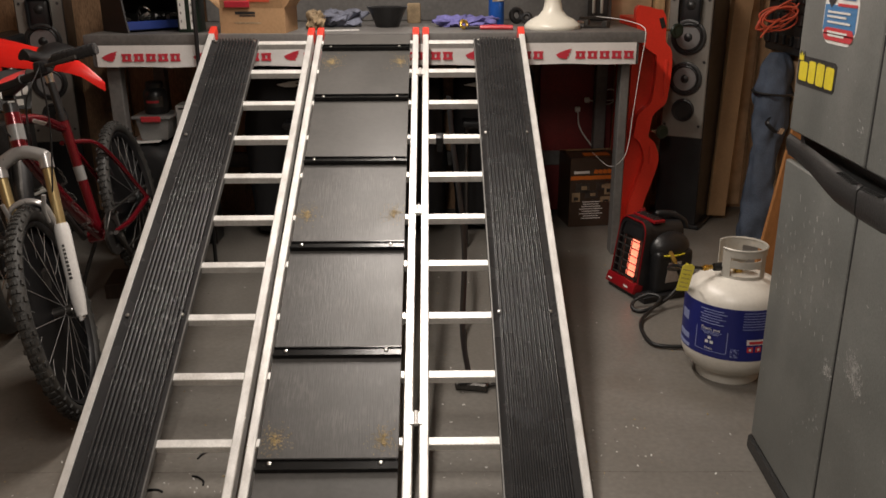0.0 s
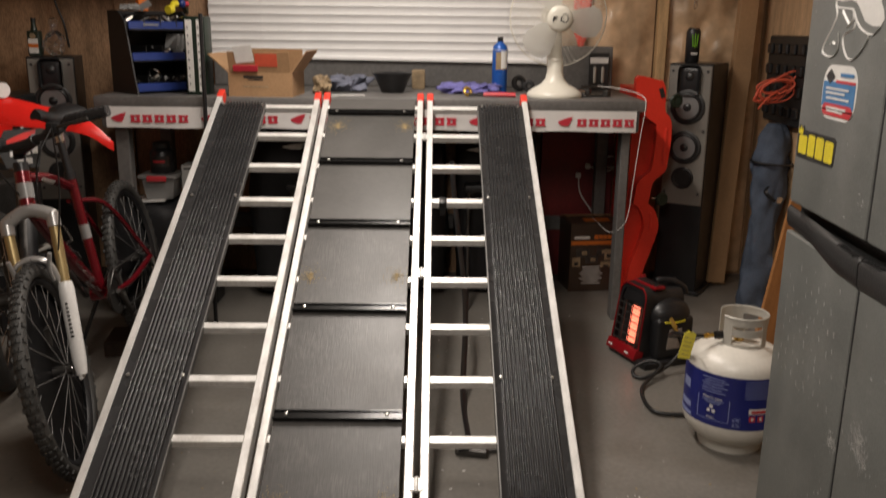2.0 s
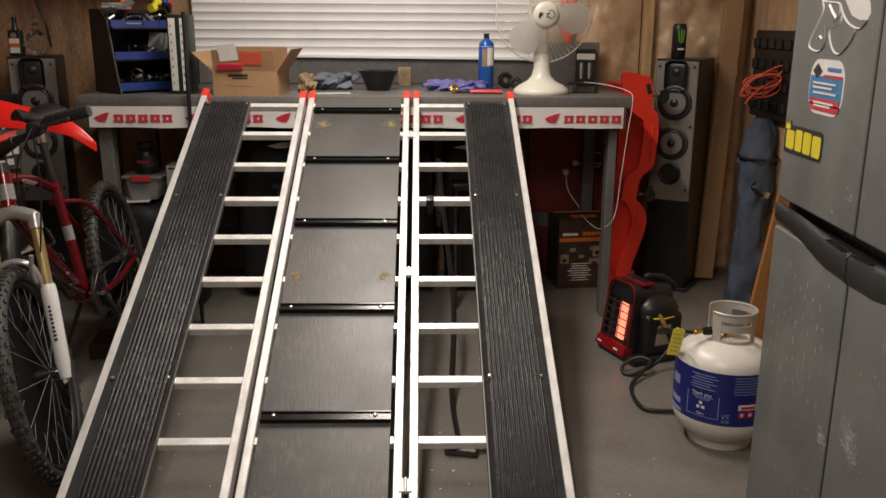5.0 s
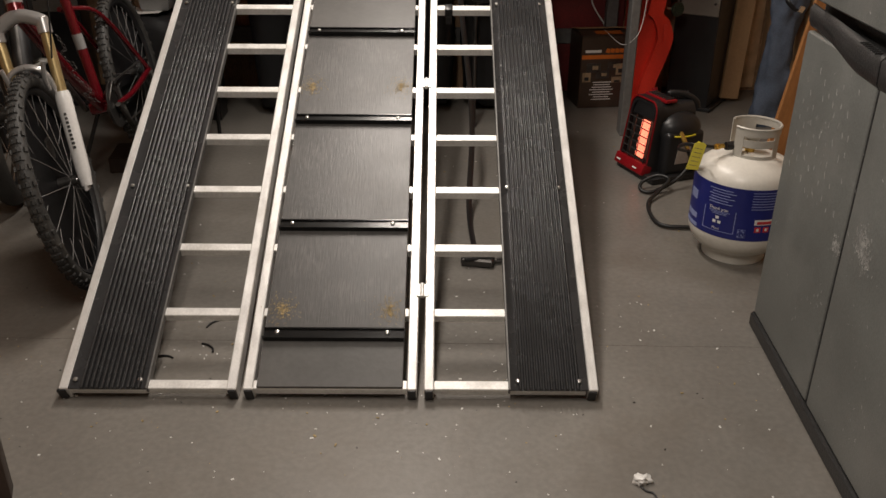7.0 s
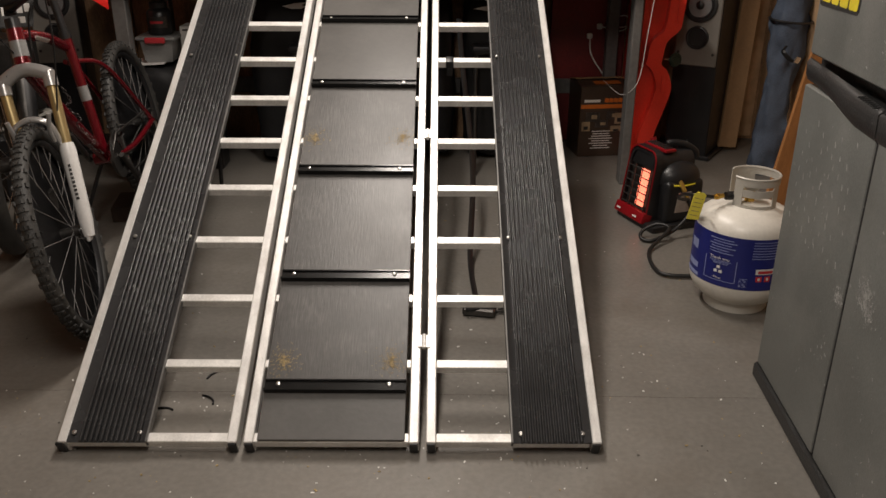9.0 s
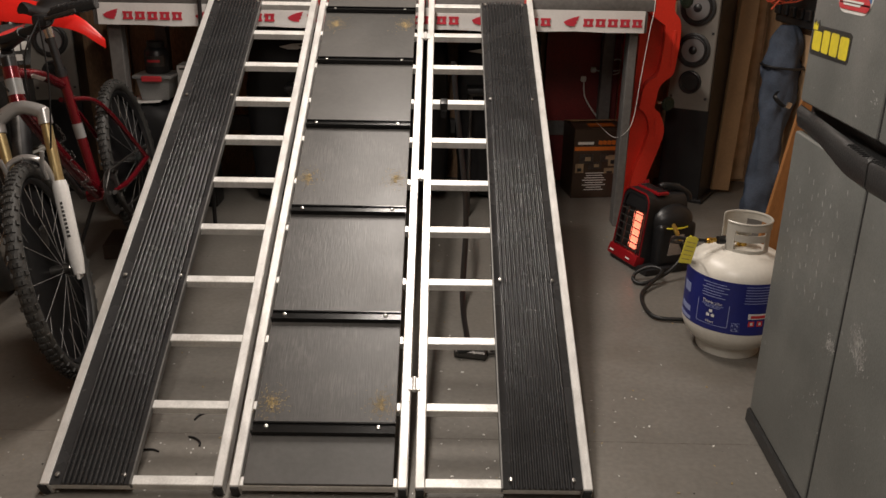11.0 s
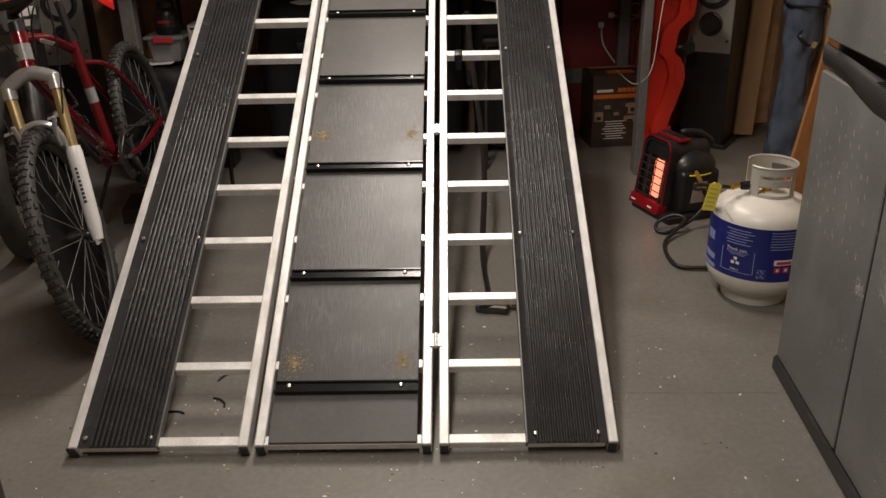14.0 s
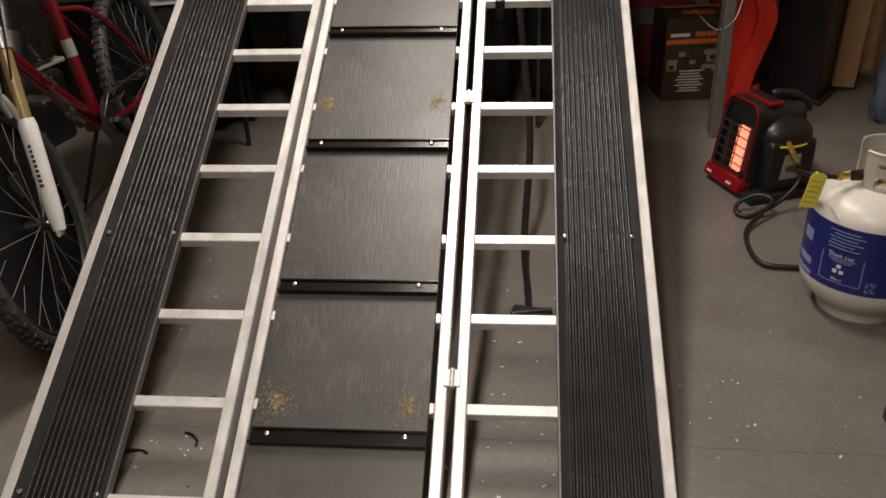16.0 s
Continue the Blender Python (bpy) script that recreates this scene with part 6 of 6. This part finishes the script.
for p, q in zip(rows, rows[1:]):
    for j in range(12):
        b.faces.new((p[j], p[(j + 1) % 12], q[(j + 1) % 12], q[j]))
b.faces.new(rows[0][::-1])
b.faces.new(rows[-1])
part("saddle", b, BLACK, bike, sharp=60)
# suspension fork
axis = (HT1 - HT0).normalized()
CROWN = P(-0.973, 0.770, 0.775)
for k in (-1, 1):
    top = CROWN + FA * 0.068 * k
    end = P(-0.812, 0.655, 0.330) if k > 0 else P(-0.926, 0.628, 0.330)
    mid = top.lerp(end, 0.40)
    part("stanchion", cyl(B(), top, top.lerp(end, 0.46), 0.016, seg=18), GOLD, bike, "gold fork stanchion")
    leg = part("fork_lower", tube(B(), [mid, top.lerp(end, 0.44), top.lerp(end, 0.5), top.lerp(end, 0.9), end], [0.020, 0.0235, 0.0235, 0.0215, 0.016], 16), FORKWHITE, bike, "white fork lower leg", sharp=60)
    d = (end - top).normalized()
    fwd = Vector((0.10, -0.99, 0.0))
    for i in range(9):
        q = top.lerp(end, 0.53 + 0.026 * i)
        b = box(B(), (0.013, 0.002, 0.008), (0, 0, 0))
        part("print_bar", b, CABDARK, leg, at=Matrix.Translation(q + fwd * 0.0234 + FA * 0.003) @ d.to_track_quat("Z", "Y").to_matrix().to_4x4())
    part("dropout", box(B(), (0.012, 0.03, 0.03), (0, 0, 0), bevel=0.004), FORKWHITE, leg, at=Matrix.Translation(end))
b = tube(B(), curve([CROWN - FA * 0.068, CROWN - FA * 0.062 + axis * 0.02, CROWN + axis * 0.045, CROWN + FA * 0.062 + axis * 0.02, CROWN + FA * 0.068], 6), 0.021, 14)
for k in (-1, 1):
    cyl(b, CROWN + FA * 0.068 * k - axis * 0.02, CROWN + FA * 0.068 * k + axis * 0.024, 0.021, seg=16)
part("fork_crown", b, SPOKE, bike, "polished fork crown", sharp=60)
b = tube(B(), curve([CROWN.lerp(FC, 0.42) - FA * 0.06 + Vector((0, -0.01, 0)), CROWN.lerp(FC, 0.30) - FA * 0.05 + Vector((0, -0.045, 0.02)), CROWN.lerp(FC, 0.27) + Vector((0, -0.05, 0.03)), CROWN.lerp(FC, 0.30) + FA * 0.05 + Vector((0, -0.045, 0.02)), CROWN.lerp(FC, 0.42) + FA * 0.06 + Vector((0, -0.01, 0))], 6), 0.0065, 10, flat=1.5)
part("brake_arch", b, SPOKE, bike, "silver fork brace", sharp=60)
b = box(B(), (0.030, 0.050, 0.075), (0, 0, 0), bevel=0.008, seg=2)
part("brake_caliper", b, STEELDARK, bike, at=Matrix.Translation(FC - FA * 0.052 + Vector((0, 0.055, 0.10))))
for k in (-1, 1):
    q = CROWN.lerp(FC, 0.38) + FA * 0.05 * k + Vector((0, -0.03, 0))
    part("rim_brake_arm", tube(B(), curve([q, q + Vector((0, -0.02, 0.04)), q + FA * 0.01 * k + Vector((0, -0.03, 0.09))], 4), 0.007, 8), SPOKE, bike, sharp=60)
# bars, stem, levers
STEM0 = HT1 + axis * 0.045
BAR = P(-0.945, 0.805, 1.035)
part("stem", tube(B(), [STEM0, STEM0 + axis * 0.02, BAR], 0.018, 12), BLACK, bike)
GR, GL = P(-0.705, 0.77, 1.128), P(-1.235, 0.845, 0.990)
part("handlebar", tube(B(), curve([GL, BAR + Vector((-0.10, 0.01, -0.03)), BAR, BAR + Vector((0.08, -0.012, 0.03)), GR + Vector((-0.12, 0.005, -0.028)), GR], 6), 0.0125, 12), BLACK, bike, sharp=60)
for e, o in ((GR, Vector((-0.13, 0.012, -0.032))), (GL, Vector((0.13, -0.012, 0.032)))):
    gp = part("grip", cyl(B(), e, e + o, 0.0172, seg=16), RUBBER, bike, "ribbed black rubber grip")
    for i in range(7):
        part("grip_ring", cyl(B(), e + o * (0.1 + 0.12 * i), e + o * (0.15 + 0.12 * i), 0.0185, seg=14), RUBBER, gp)
    part("brake_lever", tube(B(), curve([e + o * 1.15 + Vector((0, -0.02, -0.01)), e + o * 0.95 + Vector((0, -0.055, -0.012)), e + o * 0.3 + Vector((0, -0.062, -0.008))], 5), 0.006, 8), STEELDARK, bike, sharp=60)
    part("shifter", box(B(), (0.045, 0.05, 0.035), (0, 0, 0), bevel=0.012, seg=2), BLACK, bike, at=Matrix.Translation(e + o * 1.25 + Vector((0, -0.012, -0.012))))
for i, (a, c, e) in enumerate(((GR + Vector((-0.16, -0.03, -0.05)), P(-0.90, 0.70, 0.98), P(-0.98, 0.86, 0.82)), (GL + Vector((0.16, -0.03, 0.03)), P(-1.02, 0.68, 0.98), P(-1.0, 0.86, 0.80)), (GR + Vector((-0.16, -0.03, -0.04)), P(-0.86, 0.74, 0.90), P(-0.90, 0.75, 0.60)))):
    part("control_cable", tube(B(), curve([a, c, e], 8), 0.0028, 6), BLACK, bike, sharp=80)
# drive train
m = Matrix.Translation(BBp + RA * 0.05) @ RA.to_track_quat("Z", "Y").to_matrix().to_4x4()
part("chainring", lathe(B(), [(0.055, -0.002), (0.085, -0.002), (0.085, 0.002), (0.055, 0.002), (0.055, -0.002)], 40), STEELDARK, bike, at=m)
part("crank_arm", tube(B(), [BBp + RA * 0.06, BBp + RA * 0.075 + Vector((0, 0.10, -0.13))], 0.011, 8), STEELDARK, bike)
part("crank_arm", tube(B(), [BBp - RA * 0.06, BBp - RA * 0.075 + Vector((0, -0.10, 0.13))], 0.011, 8), STEELDARK, bike)
for s, v in ((1, Vector((0, 0.10, -0.13))), (-1, Vector((0, -0.10, 0.13)))):
    part("pedal", box(B(), (0.085, 0.07, 0.018), (0, 0, 0), bevel=0.004), STEELDARK, bike, at=Matrix.Translation(BBp + RA * s * 0.125 + v))
m = Matrix.Translation(RC + RA * 0.045) @ RA.to_track_quat("Z", "Y").to_matrix().to_4x4()
for i in range(6):
    part("sprocket", lathe(B(), [(0.018, -0.001), (0.050 - 0.005 * i, -0.001), (0.050 - 0.005 * i, 0.001), (0.018, 0.001)], 26, pose(0, 0, -0.012 + 0.004 * i)), CHROME, bike, at=m)
part("rear_derailleur", tube(B(), curve([RC + RA * 0.07, RC + RA * 0.075 + Vector((0, 0.01, -0.06)), RC + RA * 0.06 + Vector((0, -0.04, -0.12))], 5), 0.014, 8), CHROME, bike, sharp=60)
part("chain", tube(B(), curve([BBp + RA * 0.05 + Vector((0, 0, 0.085)), RC + RA * 0.05 + Vector((0, 0, 0.045)), RC + RA * 0.05 + Vector((0, 0.045, 0)), RC + RA * 0.06 + Vector((0, -0.04, -0.12)), BBp + RA * 0.05 + Vector((0, 0.02, -0.085)), BBp + RA * 0.05 + Vector((0, -0.085, 0))], 6), 0.0045, 6, True), STEELDARK, bike, sharp=80)
# chain lock hanging through the frame
links = curve([P(-0.983, 1.02, 0.714), P(-0.961, 1.02, 0.665), P(-0.977, 1.01, 0.649), P(-0.935, 1.02, 0.606), P(-0.957, 1.03, 0.581), P(-0.900, 1.02, 0.526), P(-0.920, 1.01, 0.516), P(-0.875, 1.02, 0.485)], 5)
for i, (p, q) in enumerate(zip(links, links[1:])):
    d = q - p
    ring = Matrix.Translation((p + q) / 2) @ d.to_track_quat("X", "Z").to_matrix().to_4x4() @ Matrix.Rotation(radians(90 * (i % 2)), 4, "X") @ Matrix.Diagonal((d.length * 75, 0.9, 1, 1))
    part("lock_link", hoop(B(), 0.006, 0.0012, ring, 10, 5), STEELDARK, bike, "dull steel lock link", sharp=80)
part("kickstand", tube(B(), [BBp + Vector((-0.04, 0.06, -0.03)), BBp + Vector((-0.20, 0.12, -0.376))], 0.008, 8), BLACK, bike)

# ---- red motocross bike behind it ----
moto = thing("motocross_bike", pose(-1.62, 1.62, 0), "red and white motocross bike parked behind the bicycle", "motorcycle")
Q = Vector((-1.62, 1.62, 0))
def M(x, y, z):
    return Vector((x, y, z)) - Q


ax = Vector((0.28, -0.96, 0)).normalized()      # heading
sd = Vector((0.96, 0.28, 0)).normalized()
WC = M(-1.38, 1.32, 0.345)
m = Matrix.Translation(WC) @ sd.to_track_quat("Z", "Y").to_matrix().to_4x4()
fw = part("front_wheel", cyl(B(), (0, 0, -0.06), (0, 0, 0.06), 0.03, seg=16), STEELDARK, moto, at=m)
part("tyre", hoop(B(), 0.305, 0.040, None, 56, 12), TYRE, fw, sharp=70)
part("rim", hoop(B(), 0.262, 0.012, None, 48, 8), BLACK, fw, sharp=70)
for i in range(18):
    q = 2 * math.pi * i / 18
    part("spoke", cyl(B(), (0.03 * math.cos(q + 0.4), 0.03 * math.sin(q + 0.4), 0.04 if i % 2 else -0.04), (0.255 * math.cos(q), 0.255 * math.sin(q), 0), 0.0016, seg=5), CHROME, fw)
HEAD = M(-1.50, 1.66, 0.98)
for k in (-1, 1):
    part("fork_tube", cyl(B(), WC + sd * 0.09 * k, HEAD + sd * 0.09 * k, 0.026, seg=14), STEELDARK, moto)
    part("fork_guard", tube(B(), [WC + sd * 0.105 * k, WC.lerp(HEAD, 0.45) + sd * 0.105 * k], 0.034, 10, flat=0.6), BLACK, moto)
# fender: a long tapering blade
FENDER = ((-1.66, 1.60, 1.112), (-1.402, 1.58, 1.072), (-1.273, 1.58, 1.050), (-1.169, 1.58, 1.030), (-1.080, 1.58, 0.996), (-1.000, 1.58, 0.924))
b = B()
rows = []
spine = curve([M(*p) for p in FENDER], 5)
for i, c in enumerate(spine):
    u = i / (len(spine) - 1)
    w = 0.085 - 0.076 * u ** 1.1 if u < 0.9 else 0.017 * max(0.12, 1 - (u - 0.9) / 0.12)
    s = Vector((0.15, 0.75, 0.60))
    rows.append([b.verts.new(c + s * w * v + Vector((0, 0, -0.030 * v * v - d))) for d in (0, 0.004) for v in ((-1, -0.6, -0.2, 0.2, 0.6, 1) if d == 0 else (1, 0.6, 0.2, -0.2, -0.6, -1))])
for p, q in zip(rows, rows[1:]):
    for j in range(12):
        b.faces.new((p[j], p[(j + 1) % 12], q[(j + 1) % 12], q[j]))
b.faces.new(rows[0][::-1])
b.faces.new(rows[-1])
part("front_fender", b, MOTORED, moto, "bright red front fender", sharp=50)
b = prism(B(), [(-0.09, -0.09), (0.06, -0.11), (0.10, 0.03), (0.07, 0.09), (-0.06, 0.10), (-0.11, 0.02)], 0.012)
bmesh.ops.bevel(b, geom=b.edges[:], offset=0.004, segments=2, affect="EDGES")
pl = part("number_plate", b, CABDARK, moto, "black plate with white and red print", at=Matrix.Translation(M(-1.335, 1.52, 0.905)) @ pose(0, 0, 0, 72, -8, 24) @ Matrix.Scale(0.78, 4))
part("red_corner", prism(B(), [(-0.10, 0.03), (-0.02, 0.06), (0.09, 0.085), (0.05, 0.02)], 0.002, pose(0, 0, 0.0125)), MOTORED, pl)
for i in range(4):
    part("print_bar", box(B(), (0.026, 0.040, 0.002), (-0.045 + 0.034 * i, -0.018, 0.0135), (0, 0, -8)), PRINTWHITE, pl)
for i in range(2):
    part("print_bar", box(B(), (0.03, 0.03, 0.002), (-0.02 + 0.04 * i, -0.07, 0.0135), (0, 0, -8)), PRINTWHITE, pl)
b = tube(B(), curve([M(-1.95, 1.86, 1.10), M(-1.70, 1.74, 1.13), M(-1.60, 1.70, 1.06), M(-1.47, 1.63, 1.05)], 6), 0.014, 12)
part("handlebar", b, BLACK, moto, sharp=60)
part("bar_pad", cyl(B(), M(-1.58, 1.69, 1.12), M(-1.42, 1.60, 1.12), 0.03, seg=14), FORKWHITE, moto, "white bar pad")
for k in (0, 1):
    c = (M(-1.62, 1.80, 0.95), M(-1.80, 1.72, 0.95))[k]
    part("radiator_shroud", prism(B(), [(0, 0), (0.10, -0.14), (0.30, -0.10), (0.42, 0.06), (0.38, 0.16), (0.08, 0.12)], 0.012, Matrix.Translation(c) @ pose(0, 0, 0, 90, 0, 104)), MOTORED, moto)
part("fuel_tank", ball(B(), 0.16, M(-1.74, 2.0, 0.92), (0.8, 1.3, 0.75), 0.1, 1, 3), MOTORED, moto, sharp=80)
part("engine", box(B(), (0.26, 0.38, 0.36), M(-1.75, 2.05, 0.52), (0, 0, -14), 0.04, 3), STEELDARK, moto)
part("seat", box(B(), (0.17, 0.55, 0.09), M(-1.86, 2.42, 0.98), (4, 0, -14), 0.03, 3), BLACK, moto)
part("skid_plate", box(B(), (0.20, 0.50, 0.02), M(-1.75, 2.05, 0.32), (0, 0, -14), 0.005), STEELGREY, moto)
m = Matrix.Translation(M(-2.02, 2.62, 0.335)) @ sd.to_track_quat("Z", "Y").to_matrix().to_4x4()
rw = part("rear_wheel", cyl(B(), (0, 0, -0.08), (0, 0, 0.08), 0.035, seg=16), STEELDARK, moto, at=m)
part("tyre", hoop(B(), 0.285, 0.050, None, 48, 12), TYRE, rw, sharp=70)
part("swing_arm", tube(B(), [M(-1.80, 2.1, 0.42), M(-2.02, 2.62, 0.335)], 0.035, 10), STEELGREY, moto)
part("hoist_stand", box(B(), (0.30, 0.36, 0.305), M(-1.75, 2.05, 0.1535), (0, 0, -14), 0.02), BLACK, moto)

block = tagged(part("wooden_block", box(B(), (0.16, 0.20, 0.068), (-1.06, 1.715, 0.034), (0, 0, 8), 0.004), DARKWOOD), "dark scrap wood block under the bicycle's rear tyre", "block")
# ---- strap and litter on the floor ----
strap = thing("tie_down_strap", pose(0, 0, 0), "black tie-down strap trailing under the ramp with a buckle", "strap")
part("webbing", tube(B(), curve([(0.345, 1.78, 0.83), (0.36, 1.70, 0.66), (0.40, 1.45, 0.30), (0.385, 1.15, 0.06), (0.395, 0.92, 0.014), (0.40, 0.80, 0.006)], 7), 0.016, 8, flat=0.22), BLACK, strap, sharp=80)
part("ratchet", box(B(), (0.05, 0.11, 0.03), (0.405, 0.775, 0.016), (0, 0, 78), 0.006), STEELDARK, strap)
part("ratchet_bar", cyl(B(), (0.36, 0.755, 0.03), (0.46, 0.775, 0.03), 0.010, seg=10), BLACK, strap)
part("hook", tube(B(), curve([(0.46, 0.775, 0.01), (0.50, 0.785, 0.01), (0.50, 0.80, 0.01), (0.47, 0.80, 0.01)], 4), 0.006, 8), STEELDARK, strap, sharp=80)
wrapm = thing("velcro_wrap", RM @ pose(0.305, 0.010 + PITCH * 7, -0.0175), "black velcro wrap round a ramp rung", "strap")
part("band", box(B(), (0.03, 0.034, 0.036), (0, 0, 0), bevel=0.006, seg=2), BLACK, wrapm)
part("tail", box(B(), (0.022, 0.006, 0.04), (0.0, -0.014, -0.032), (10, 0, 0), 0.002), BLACK, wrapm)
lit = thing("plastic_scrap", pose(0.735, -0.298, 0), "crumpled white plastic scrap with black wire on the floor", "scrap")
part("film", ball(B(), 0.018, (0, 0, 0.008), (1.1, 0.7, 0.6), 0.8, 2, 3), PRINTWHITE, lit, sharp=80)
part("wire", tube(B(), curve([(-0.005, -0.015, 0.003), (0.004, -0.03, 0.003), (0.018, -0.036, 0.003), (0.024, -0.055, 0.003)], 4), 0.0022, 6), BLACK, lit, sharp=80)
for x, y, a in ((-0.493, 0.200, 8), (-0.377, 0.251, -40), (-0.391, 0.383, 55)):
    r = thing("rubber_offcut", pose(x, y, 0, 0, 0, a), "thin curled black rubber offcut on the floor", "offcut", "rubber offcuts")
    part("strip", tube(B(), curve([(-0.03, 0, 0.003), (-0.01, 0.006, 0.004), (0.015, 0.004, 0.003), (0.03, -0.008, 0.003)], 4), 0.003, 6), BLACK, r, sharp=80)
rnd = random.Random(11)
for name, count, mt, smax in (("pale_grit", 560, PRINTWHITE, 0.0046), ("ochre_grit", 260, SAWDUST, 0.0050), ("dark_grit", 120, STEELDARK, 0.004)):
    b = B()
    for _ in range(count):
        if rnd.random() < 0.45:
            x, y = rnd.gauss(0.1, 0.5), rnd.gauss(0.15, 0.28)
        else:
            x, y = rnd.uniform(-1.1, 1.2), rnd.uniform(-0.7, 2.2)
        s = smax * rnd.uniform(0.25, 1) ** 2
        box(b, (s * rnd.uniform(0.6, 2.2), s, s * 0.4), (x, y, s * 0.2), (0, 0, rnd.uniform(0, 180)))
    tagged(part(name, b, mt), "fine grit and chips scattered on the floor", "grit", kind="stuff")
stand = thing("wooden_post", pose(-0.685, -0.345, 0), "dark brown wooden post foot near the camera", "post")
part("post", box(B(), (0.045, 0.045, 0.46), (0, 0, 0.23), (0, 0, 20), 0.006, 2), DARKWOOD, stand)
